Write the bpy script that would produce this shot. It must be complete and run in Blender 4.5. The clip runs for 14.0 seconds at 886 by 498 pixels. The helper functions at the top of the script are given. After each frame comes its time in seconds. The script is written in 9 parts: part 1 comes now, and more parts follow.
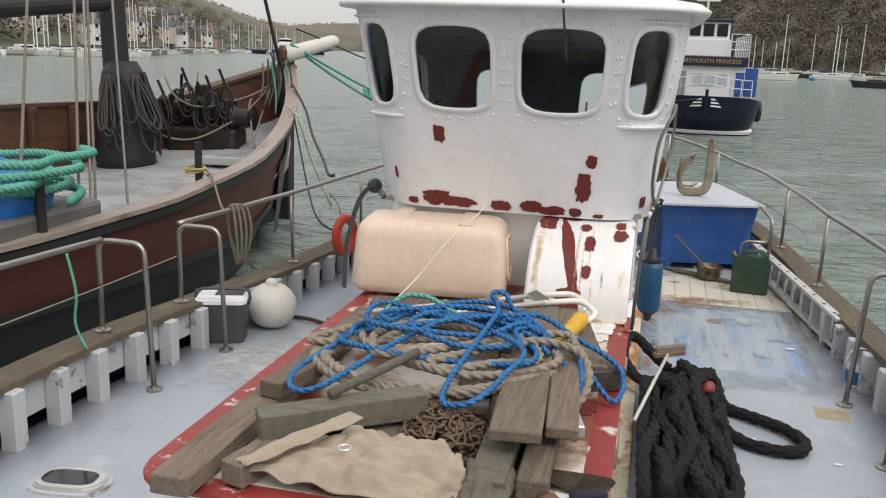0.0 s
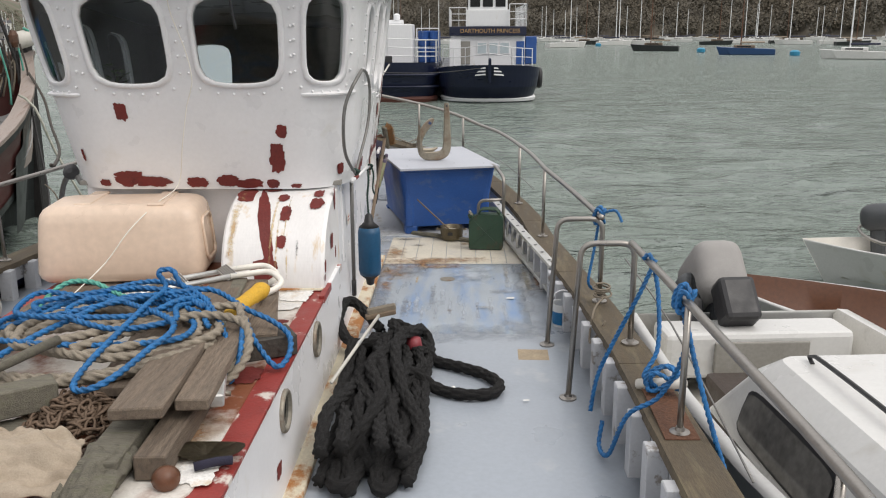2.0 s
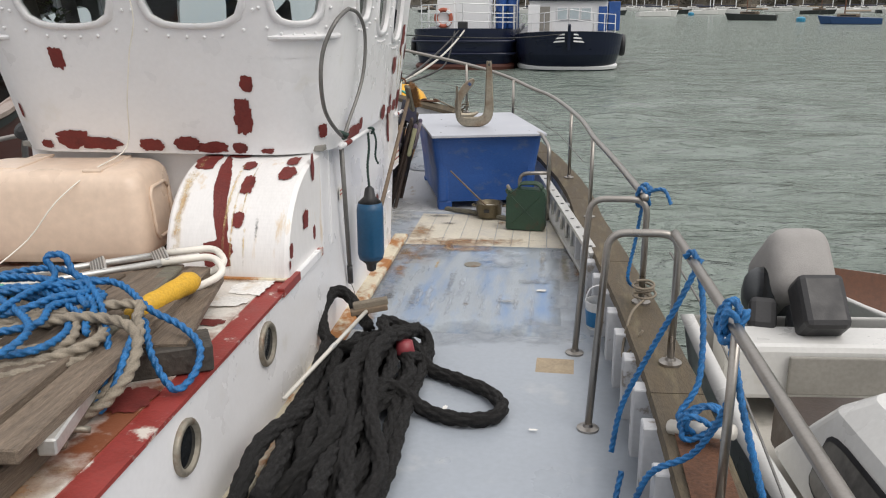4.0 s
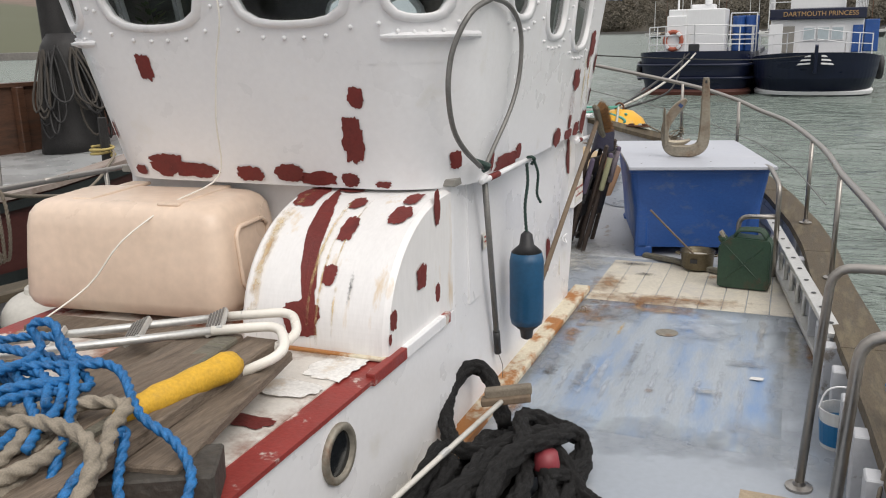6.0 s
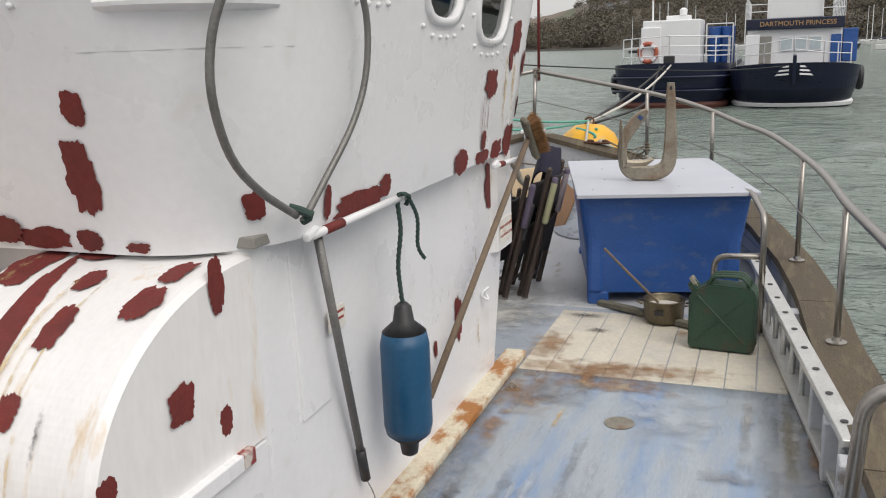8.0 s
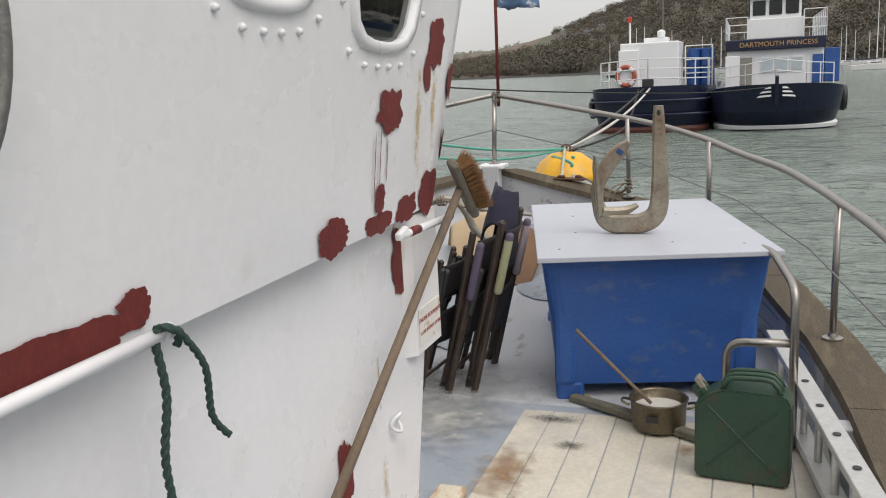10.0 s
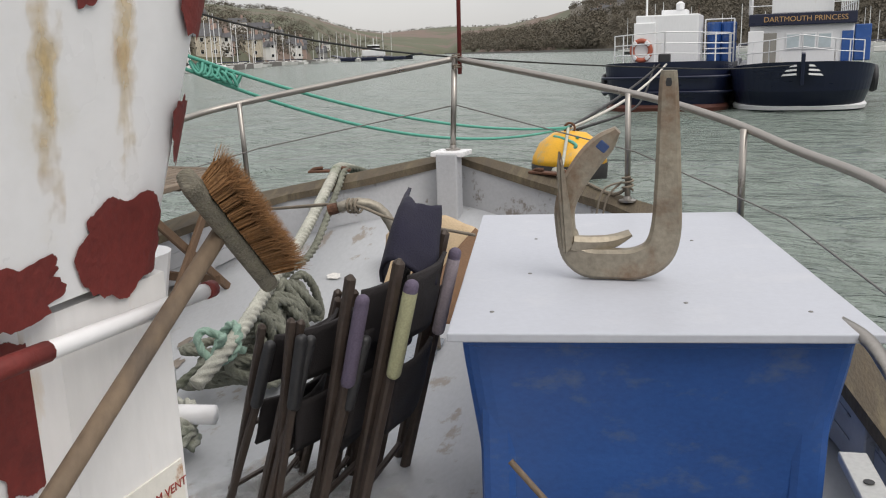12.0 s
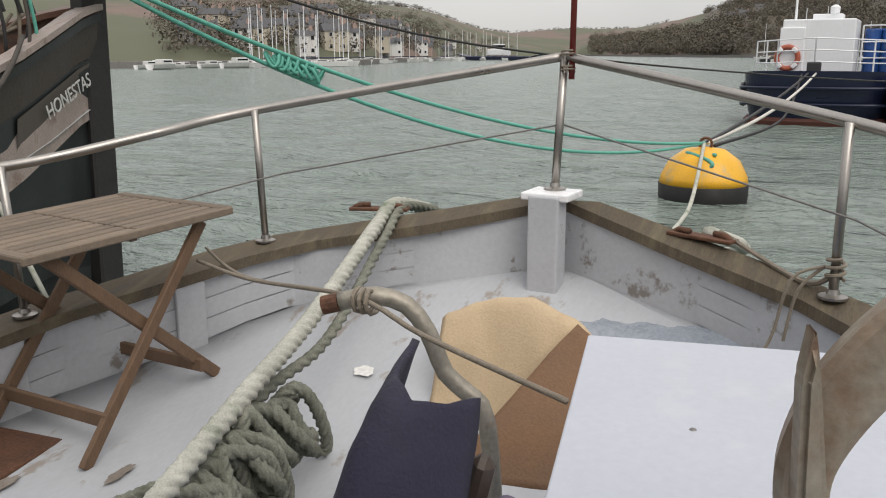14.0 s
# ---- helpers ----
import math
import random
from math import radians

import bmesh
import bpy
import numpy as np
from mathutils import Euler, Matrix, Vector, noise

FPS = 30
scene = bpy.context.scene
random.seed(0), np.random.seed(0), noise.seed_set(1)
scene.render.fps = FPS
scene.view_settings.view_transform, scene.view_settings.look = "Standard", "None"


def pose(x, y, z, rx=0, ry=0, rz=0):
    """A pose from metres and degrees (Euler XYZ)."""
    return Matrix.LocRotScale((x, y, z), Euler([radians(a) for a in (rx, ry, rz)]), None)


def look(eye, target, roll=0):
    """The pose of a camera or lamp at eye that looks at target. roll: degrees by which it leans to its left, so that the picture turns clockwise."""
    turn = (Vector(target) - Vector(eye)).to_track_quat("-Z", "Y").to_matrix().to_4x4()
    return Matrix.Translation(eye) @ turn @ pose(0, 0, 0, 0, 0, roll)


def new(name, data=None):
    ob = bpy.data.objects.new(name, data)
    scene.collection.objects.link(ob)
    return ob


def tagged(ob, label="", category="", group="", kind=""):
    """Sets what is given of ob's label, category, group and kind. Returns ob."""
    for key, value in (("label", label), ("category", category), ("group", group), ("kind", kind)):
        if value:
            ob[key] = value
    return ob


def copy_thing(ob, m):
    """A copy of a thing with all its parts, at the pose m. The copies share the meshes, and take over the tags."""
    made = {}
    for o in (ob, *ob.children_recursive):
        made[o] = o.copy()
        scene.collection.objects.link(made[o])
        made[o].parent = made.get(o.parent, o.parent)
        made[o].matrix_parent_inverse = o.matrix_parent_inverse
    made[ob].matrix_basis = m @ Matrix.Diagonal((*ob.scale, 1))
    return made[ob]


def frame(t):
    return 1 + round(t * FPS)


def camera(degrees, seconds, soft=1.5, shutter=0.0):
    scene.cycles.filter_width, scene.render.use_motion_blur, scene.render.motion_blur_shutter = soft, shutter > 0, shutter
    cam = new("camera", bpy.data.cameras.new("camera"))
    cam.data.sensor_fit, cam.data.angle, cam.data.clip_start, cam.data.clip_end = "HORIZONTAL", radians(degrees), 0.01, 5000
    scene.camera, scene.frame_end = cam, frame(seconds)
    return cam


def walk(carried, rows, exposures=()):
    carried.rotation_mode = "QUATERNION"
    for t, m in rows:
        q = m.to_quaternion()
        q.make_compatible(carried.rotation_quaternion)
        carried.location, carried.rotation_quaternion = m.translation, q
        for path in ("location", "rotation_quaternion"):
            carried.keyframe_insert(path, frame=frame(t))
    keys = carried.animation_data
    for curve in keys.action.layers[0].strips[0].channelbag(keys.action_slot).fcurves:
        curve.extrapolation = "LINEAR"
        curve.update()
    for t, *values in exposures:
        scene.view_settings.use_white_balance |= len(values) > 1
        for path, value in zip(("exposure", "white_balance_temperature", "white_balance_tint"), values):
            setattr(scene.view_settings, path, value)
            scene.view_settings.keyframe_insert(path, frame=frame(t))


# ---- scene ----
cam = camera(55.0, 14.0, soft=1.1)
METRES, EYE, SIDE, TILT, LEAN, TURN = 9.2, 2.1, 0.88, -13.0, -2.0, 14.0
ROWS = [
    (0.0, 0.0, 0.0, 0.0, 0.0, 0.0, -0.0),
    (0.5, 0.0184, -0.0087, 0.0012, 1.42, 2.42, 0.33),
    (1.0, 0.0292, -0.0096, -0.0017, -3.19, 1.86, 3.26),
    (1.5, 0.0524, -0.0108, -0.0064, -9.16, -0.16, 3.87),
    (2.0, 0.0808, -0.0077, -0.0099, -12.02, -1.95, 4.98),
    (4.5, 0.1609, 0.1244, -0.0092, -1.16, -3.38, 2.51),
    (5.0, 0.1719, 0.151, -0.0073, 6.31, -2.68, 0.76),
    (5.5, 0.174, 0.1871, -0.0026, 9.28, -1.83, 1.26),
    (6.0, 0.1865, 0.2217, 0.0, 8.45, -0.98, 1.48),
    (6.5, 0.2008, 0.2582, 0.0047, 7.41, -1.06, 1.89),
    (7.0, 0.2058, 0.2975, 0.0091, 5.14, -1.14, 2.89),
    (7.5, 0.213, 0.3329, 0.0127, 7.26, -0.54, 2.5),
    (10.0, 0.2341, 0.5111, 0.0441, 6.27, 1.85, 3.64),
    (10.5, 0.2479, 0.5509, 0.0474, 4.25, 0.87, 3.4),
    (11.0, 0.2535, 0.5984, 0.0535, 4.42, -0.41, 4.17),
    (11.5, 0.2609, 0.6419, 0.0613, 3.8, -0.72, 3.65),
    (12.0, 0.263, 0.6888, 0.072, 7.03, 0.17, 2.33),
    (12.5, 0.26, 0.7353, 0.0829, 8.32, 0.49, 2.65),
    (13.0, 0.2613, 0.7765, 0.0917, 10.98, 0.95, 1.31),
    (13.5, 0.2571, 0.8214, 0.0999, 15.88, 0.29, -0.38),
    (14.0, 0.2527, 0.8598, 0.1088, 14.66, 0.22, -1.2),
]
walk(cam, [(t, pose(SIDE, 0, EYE, TILT, LEAN, TURN) @ pose(METRES * x, METRES * y, METRES * z, 90 + pitch, roll, yaw))
           for t, x, y, z, yaw, pitch, roll in ROWS])

# ---- overcast daylight ----
scene.view_settings.exposure = 0.0
world = bpy.data.worlds.new("overcast_sky")
scene.world = world
world.use_nodes = True
wn, wl = world.node_tree.nodes, world.node_tree.links
wn.clear()
w_out = wn.new("ShaderNodeOutputWorld")
w_bg = wn.new("ShaderNodeBackground")
w_sky = wn.new("ShaderNodeTexSky")
w_sky.sky_type = "NISHITA"
w_sky.sun_disc = False
w_sky.sun_elevation = radians(38)
w_sky.sun_rotation = radians(150)
w_dim = wn.new("ShaderNodeVectorMath")
w_dim.operation = "SCALE"
w_dim.inputs["Scale"].default_value = 0.09
w_co = wn.new("ShaderNodeTexCoord")
w_map = wn.new("ShaderNodeMapping")
w_map.inputs["Scale"].default_value = (1.0, 1.0, 3.2)
w_noise = wn.new("ShaderNodeTexNoise")
w_noise.inputs["Scale"].default_value = 2.2
w_noise.inputs["Detail"].default_value = 5
w_ramp = wn.new("ShaderNodeValToRGB")
w_ramp.color_ramp.elements[0].position = 0.3
w_ramp.color_ramp.elements[0].color = (0.68, 0.665, 0.665, 1)
w_ramp.color_ramp.elements[1].position = 0.7
w_ramp.color_ramp.elements[1].color = (0.815, 0.79, 0.775, 1)
w_mix = wn.new("ShaderNodeMix")
w_mix.data_type = "RGBA"
w_mix.inputs[0].default_value = 0.88
wl.new(w_co.outputs["Generated"], w_map.inputs[0])
wl.new(w_map.outputs[0], w_noise.inputs[0])
wl.new(w_noise.outputs[0], w_ramp.inputs[0])
wl.new(w_sky.outputs[0], w_dim.inputs[0])
wl.new(w_dim.outputs[0], w_mix.inputs[6])
wl.new(w_ramp.outputs[0], w_mix.inputs[7])
# an overcast sky is two to three times as bright overhead as at the horizon
w_sep = wn.new("ShaderNodeSeparateXYZ")
w_grad = wn.new("ShaderNodeMapRange")
w_grad.inputs[1].default_value, w_grad.inputs[2].default_value = 0.0, 0.9
w_grad.inputs[3].default_value, w_grad.inputs[4].default_value = 0.90, 1.85
wl.new(w_co.outputs["Generated"], w_sep.inputs[0])
wl.new(w_sep.outputs[2], w_grad.inputs[0])
wl.new(w_mix.outputs[2], w_bg.inputs[0])
wl.new(w_grad.outputs[0], w_bg.inputs[1])
wl.new(w_bg.outputs[0], w_out.inputs[0])
sun = new("sun", bpy.data.lights.new("sun", "SUN"))
sun.data.energy = 1.62
sun.data.angle = radians(40)
sun.data.color = (1.0, 0.94, 0.87)
sun.matrix_basis = look((0, 0, 30), (-20, 14, 0))


# ---- materials ----
def mat(name, color, rough=0.6, metal=0.0, spread=0.12, scale=6.0, fine=60.0, bump=0.15, stain=None, amount=0.0,
        stain_scale=3.0, stretch=(1, 1, 1), per_piece=0.0, sharp=0.08, transmission=0.0, coat=0.0, rough_spread=0.12):
    """A surface with broad and fine variation, an optional second colour in patches, and fine relief."""
    m = bpy.data.materials.new(name)
    m.use_nodes = True
    n, l = m.node_tree.nodes, m.node_tree.links
    b = n["Principled BSDF"]
    co = n.new("ShaderNodeTexCoord")
    mp = n.new("ShaderNodeMapping")
    mp.inputs["Scale"].default_value = stretch
    l.new(co.outputs["Object"], mp.inputs[0])
    big = n.new("ShaderNodeTexNoise")
    big.inputs["Scale"].default_value = scale
    big.inputs["Detail"].default_value = 6
    l.new(mp.outputs[0], big.inputs[0])
    small = n.new("ShaderNodeTexNoise")
    small.inputs["Scale"].default_value = fine
    small.inputs["Detail"].default_value = 4
    l.new(mp.outputs[0], small.inputs[0])
    add = n.new("ShaderNodeMath")
    add.operation = "ADD"
    l.new(big.outputs[0], add.inputs[0])
    l.new(small.outputs[0], add.inputs[1])
    ran = n.new("ShaderNodeMapRange")
    ran.inputs[1].default_value, ran.inputs[2].default_value = 0.65, 1.35
    ran.inputs[3].default_value, ran.inputs[4].default_value = 1 - spread, 1 + spread
    l.new(add.outputs[0], ran.inputs[0])
    value = ran.outputs[0]
    if per_piece:
        info = n.new("ShaderNodeObjectInfo")
        pr = n.new("ShaderNodeMapRange")
        pr.inputs[3].default_value, pr.inputs[4].default_value = 1 - per_piece, 1 + per_piece
        l.new(info.outputs["Random"], pr.inputs[0])
        mul = n.new("ShaderNodeMath")
        mul.operation = "MULTIPLY"
        l.new(value, mul.inputs[0])
        l.new(pr.outputs[0], mul.inputs[1])
        value = mul.outputs[0]
    tint = n.new("ShaderNodeVectorMath")
    tint.operation = "SCALE"
    tint.inputs[0].default_value = color
    l.new(value, tint.inputs["Scale"])
    out = tint.outputs[0]
    if stain:
        sn = n.new("ShaderNodeTexNoise")
        sn.inputs["Scale"].default_value = stain_scale
        sn.inputs["Detail"].default_value = 9
        sn.inputs["Roughness"].default_value = 0.65
        l.new(mp.outputs[0], sn.inputs[0])
        sr = n.new("ShaderNodeMapRange")
        edge = 0.62 - 0.3 * amount
        sr.inputs[1].default_value, sr.inputs[2].default_value = edge, edge + sharp
        l.new(sn.outputs[0], sr.inputs[0])
        mx = n.new("ShaderNodeMix")
        mx.data_type = "RGBA"
        l.new(sr.outputs[0], mx.inputs[0])
        l.new(out, mx.inputs[6])
        mx.inputs[7].default_value = (*stain, 1)
        out = mx.outputs[2]
    l.new(out, b.inputs["Base Color"])
    rr = n.new("ShaderNodeMapRange")
    rr.inputs[1].default_value, rr.inputs[2].default_value = 0.3, 0.7
    rr.inputs[3].default_value, rr.inputs[4].default_value = max(0.02, rough - rough_spread), min(1, rough + rough_spread)
    l.new(big.outputs[0], rr.inputs[0])
    l.new(rr.outputs[0], b.inputs["Roughness"])
    b.inputs["Metallic"].default_value = metal
    b.inputs["Transmission Weight"].default_value = transmission
    b.inputs["Coat Weight"].default_value = coat
    if bump:
        bp = n.new("ShaderNodeBump")
        bp.inputs["Strength"].default_value = bump
        bp.inputs["Distance"].default_value = 0.01
        l.new(add.outputs[0], bp.inputs["Height"])
        l.new(bp.outputs[0], b.inputs["Normal"])
    return m


M_WHITE = mat("white_gloss_paint", (0.79, 0.79, 0.80), 0.33, 0, 0.035, 3.0, 40, 0.06, (0.62, 0.60, 0.54), 0.1, 5, sharp=0.3)
M_WHITE_RUST = mat("white_paint_rust_streaks", (0.79, 0.78, 0.77), 0.38, 0, 0.05, 4.0, 40, 0.08, (0.62, 0.45, 0.24), 0.13, 4.0, (2.2, 1.2, 0.35), sharp=0.16)
M_PRIMER = mat("red_oxide_primer", (0.155, 0.022, 0.018), 0.7, 0, 0.2, 9, 90, 0.2)
M_RED = mat("red_deck_paint", (0.25, 0.034, 0.028), 0.5, 0, 0.18, 8, 70, 0.15, (0.60, 0.55, 0.50), 0.16, 9)
M_RUSTDECK = mat("rusty_white_deck", (0.66, 0.63, 0.58), 0.55, 0, 0.1, 5, 60, 0.25, (0.20, 0.065, 0.028), 0.62, 2.4, sharp=0.14)
M_COAMING = mat("cream_rusty_ledge", (0.62, 0.56, 0.43), 0.6, 0, 0.15, 7, 70, 0.3, (0.36, 0.15, 0.04), 0.52, 6, (1, 0.6, 1), sharp=0.1)
M_DECK = mat("grey_deck_paint", (0.33, 0.365, 0.41), 0.36, 0, 0.07, 2.0, 35, 0.1, (0.50, 0.51, 0.50), 0.14, 2.5, sharp=0.25)
M_DECKBLUE = mat("worn_blue_deck", (0.34, 0.38, 0.42), 0.36, 0, 0.16, 3.0, 40, 0.15, (0.13, 0.25, 0.47), 0.52, 1.7, (3.4, 0.6, 1), sharp=0.3)
M_DECKTAN = mat("worn_bare_planks", (0.58, 0.54, 0.45), 0.6, 0, 0.13, 3.0, 50, 0.2, (0.42, 0.40, 0.38), 0.3, 2.2, per_piece=0.05, sharp=0.2)
M_FORE = mat("grey_white_foredeck", (0.42, 0.435, 0.455), 0.45, 0, 0.07, 2, 40, 0.12, (0.30, 0.27, 0.24), 0.09, 4.0, (1.6, 0.7, 1), sharp=0.05)
M_BULWARK = mat("grey_bulwark_paint", (0.44, 0.45, 0.47), 0.55, 0, 0.08, 3, 50, 0.15, (0.22, 0.20, 0.18), 0.12, 7, (1, 1, 1), sharp=0.06)
M_CAP = mat("weathered_cap_rail", (0.088, 0.069, 0.045), 0.8, 0, 0.3, 6, 60, 0.4, (0.16, 0.132, 0.08), 0.34, 5, (3, 0.5, 1), sharp=0.2)
M_STEEL = mat("stainless_tube", (0.35, 0.33, 0.305), 0.38, 1.0, 0.1, 10, 90, 0.04)
M_GALV = mat("galvanised_steel", (0.31, 0.285, 0.235), 0.55, 0.6, 0.25, 9, 60, 0.2, (0.17, 0.075, 0.035), 0.26, 6, sharp=0.16)
M_ANCHOR = mat("stained_galvanised_anchor", (0.31, 0.275, 0.215), 0.5, 0.55, 0.25, 7, 60, 0.2, (0.17, 0.075, 0.032), 0.36, 5, sharp=0.22)
M_WOOD = mat("weathered_timber", (0.170, 0.132, 0.098), 0.8, 0, 0.5, 5, 45, 0.7, (0.085, 0.062, 0.045), 0.3, 4, (9, 0.7, 9), per_piece=0.2, sharp=0.2)
M_WETWOOD = mat("blackened_wet_timber", (0.048, 0.042, 0.035), 0.65, 0, 0.5, 6, 45, 0.6, (0.09, 0.085, 0.07), 0.2, 5, sharp=0.2)
M_GREYWOOD = mat("grey_green_timber", (0.165, 0.152, 0.118), 0.85, 0, 0.5, 5, 45, 0.7, (0.11, 0.115, 0.07), 0.3, 5, (0.8, 9, 9), per_piece=0.15, sharp=0.2)
M_BLACK = mat("black_plastic", (0.025, 0.025, 0.027), 0.5, 0, 0.2, 8, 60, 0.1)
M_DARKROPE = mat("black_rope_fibre", (0.0095, 0.009, 0.009), 0.9, 0, 0.6, 30, 300, 0.9, (0.03, 0.028, 0.026), 0.2, 40, sharp=0.2)
M_DARKCORD = mat("dark_weathered_cord", (0.060, 0.052, 0.044), 0.9, 0, 0.35, 20, 150, 0.3)
M_BLACKCLOTH = mat("black_brown_chair_cloth", (0.016, 0.013, 0.014), 0.9, 0, 0.25, 8, 180, 0.3)
M_BLUEROPE = mat("blue_polyprop_rope", (0.014, 0.130, 0.335), 0.5, 0, 0.5, 25, 220, 0.4)
M_TANROPE = mat("grey_hemp_rope", (0.27, 0.235, 0.185), 0.85, 0, 0.3, 20, 220, 0.5)
M_MOORING = mat("weathered_white_rope", (0.46, 0.46, 0.40), 0.8, 0, 0.3, 12, 200, 0.5, (0.15, 0.18, 0.12), 0.32, 6, sharp=0.2)
M_OLDROPE = mat("grey_green_old_rope", (0.20, 0.205, 0.165), 0.85, 0, 0.4, 12, 200, 0.6, (0.09, 0.10, 0.07), 0.42, 7, sharp=0.2)
M_GREENROPE = mat("green_polyprop_rope", (0.10, 0.36, 0.28), 0.55, 0, 0.25, 20, 200, 0.4)
M_DARKGREEN = mat("dark_green_cord", (0.03, 0.06, 0.05), 0.8, 0, 0.3, 20, 200, 0.4)
M_BLUETUB = mat("blue_moulded_plastic", (0.022, 0.085, 0.30), 0.48, 0, 0.14, 3, 50, 0.1, (0.12, 0.155, 0.22), 0.16, 4.5, (1, 1, 1.6), sharp=0.2)
M_LID = mat("pale_grey_board", (0.44, 0.46, 0.51), 0.42, 0, 0.05, 2, 60, 0.05, (0.52, 0.53, 0.56), 0.15, 5, sharp=0.3)
M_TANK = mat("translucent_cream_plastic", (0.72, 0.57, 0.45), 0.36, 0, 0.09, 2.5, 25, 0.05, (0.60, 0.46, 0.36), 0.3, 2.2, sharp=0.35)
M_FENDER = mat("blue_fender_vinyl", (0.012, 0.075, 0.16), 0.42, 0, 0.15, 6, 60, 0.08)
M_JERRY = mat("dark_green_can_paint", (0.022, 0.055, 0.032), 0.45, 0, 0.25, 8, 70, 0.12, (0.05, 0.05, 0.03), 0.2, 9)
M_ALU = mat("dull_aluminium", (0.60, 0.60, 0.58), 0.45, 0.7, 0.12, 8, 70, 0.1)
M_BROWNMETAL = mat("dark_brown_tube", (0.055, 0.040, 0.032), 0.5, 0.2, 0.25, 9, 70, 0.1)
M_NAVYCLOTH = mat("navy_canvas", (0.018, 0.017, 0.035), 0.85, 0, 0.2, 8, 180, 0.3)
M_PURPLE = mat("faded_purple_canvas", (0.105, 0.085, 0.13), 0.85, 0, 0.2, 8, 180, 0.3)
M_LIME = mat("faded_lime_canvas", (0.33, 0.33, 0.20), 0.85, 0, 0.2, 8, 180, 0.3)
M_GREYCLOTH = mat("grey_canvas", (0.30, 0.29, 0.28), 0.85, 0, 0.15, 8, 180, 0.3)
M_TARP = mat("dirty_beige_canvas", (0.36, 0.30, 0.23), 0.85, 0, 0.14, 4, 160, 0.3, (0.20, 0.155, 0.11), 0.32, 4, sharp=0.3)
M_TARP2 = mat("tan_leathercloth", (0.50, 0.38, 0.24), 0.75, 0, 0.1, 4, 120, 0.25, (0.26, 0.15, 0.08), 0.22, 3, sharp=0.3)
M_YELLOW = mat("yellow_cloth", (0.62, 0.36, 0.03), 0.65, 0, 0.18, 7, 100, 0.3, (0.35, 0.22, 0.05), 0.2, 8, sharp=0.2)
M_BRISTLE = mat("brown_bristle", (0.26, 0.135, 0.055), 0.85, 0, 0.35, 30, 250, 0.4)
M_HANDLE = mat("bare_broom_wood", (0.17, 0.125, 0.085), 0.75, 0, 0.22, 8, 60, 0.3, (0.10, 0.08, 0.065), 0.25, 7, (1, 1, 0.4), sharp=0.2)
M_CREAM = mat("cream_plastic", (0.70, 0.64, 0.52), 0.4, 0, 0.06, 6, 60, 0.06)
M_CHAIN = mat("rusty_chain", (0.17, 0.12, 0.085), 0.75, 0.5, 0.35, 20, 120, 0.3)
M_PAN = mat("tarnished_pan", (0.17, 0.145, 0.10), 0.4, 0.85, 0.3, 10, 70, 0.1)
M_LADDERWHITE = mat("white_pvc_tube", (0.78, 0.75, 0.68), 0.35, 0, 0.05, 6, 60, 0.05)
M_COOLER = mat("charcoal_plastic", (0.055, 0.060, 0.065), 0.5, 0, 0.15, 6, 60, 0.08)
M_OFFWHITE = mat("dirty_white_vinyl", (0.60, 0.58, 0.53), 0.5, 0, 0.08, 4, 50, 0.08, (0.35, 0.33, 0.28), 0.15, 6, sharp=0.25)
M_ORANGE = mat("red_orange_vinyl", (0.55, 0.05, 0.02), 0.5, 0, 0.12, 6, 60, 0.1)
M_BUOY = mat("yellow_buoy_paint", (0.72, 0.38, 0.02), 0.45, 0, 0.12, 3, 40, 0.1, (0.55, 0.36, 0.12), 0.2, 4)
M_WET = mat("wet_black_rubber", (0.008, 0.008, 0.008), 0.7, 0, 0.3, 5, 40, 0.2)
M_RUST = mat("heavy_rust", (0.115, 0.055, 0.032), 0.85, 0.2, 0.4, 9, 80, 0.5)
M_TEAK = mat("grey_teak_slats", (0.165, 0.128, 0.094), 0.8, 0, 0.25, 6, 60, 0.35, per_piece=0.2, stretch=(1, 6, 6))
M_TEAKDARK = mat("dark_teak_frame", (0.14, 0.085, 0.05), 0.75, 0, 0.25, 7, 60, 0.3, stretch=(5, 5, 1))
M_TRAWLRED = mat("brown_red_hull", (0.070, 0.021, 0.018), 0.5, 0, 0.2, 2, 30, 0.15, (0.06, 0.022, 0.018), 0.3, 1.5, (0.5, 0.5, 2), sharp=0.3)
M_TRAWLCAP = mat("worn_pale_cap_plank", (0.30, 0.25, 0.22), 0.5, 0, 0.25, 4, 50, 0.3, (0.12, 0.07, 0.05), 0.3, 4, (3, 0.5, 1), sharp=0.2)
M_TRAWLDARK = mat("black_green_hull", (0.018, 0.022, 0.022), 0.45, 0, 0.2, 2, 30, 0.15)
M_TRAWLWOOD = mat("dark_varnished_timber", (0.085, 0.038, 0.02), 0.5, 0, 0.35, 4, 40, 0.3, (0.03, 0.02, 0.014), 0.35, 3, (1, 0.3, 3), sharp=0.2)
M_TRAWLDECK = mat("pale_grey_wet_deck", (0.36, 0.37, 0.37), 0.28, 0, 0.12, 2, 30, 0.12)
M_TARRED = mat("tarred_mast", (0.016, 0.015, 0.015), 0.6, 0, 0.4, 8, 60, 0.3)
M_GREASE = mat("greasy_black_machinery", (0.022, 0.019, 0.018), 0.5, 0.3, 0.5, 8, 60, 0.3, (0.10, 0.04, 0.02), 0.2, 6)
M_WIRE = mat("steel_wire", (0.20, 0.195, 0.185), 0.5, 0.6, 0.2, 20, 120, 0.2)
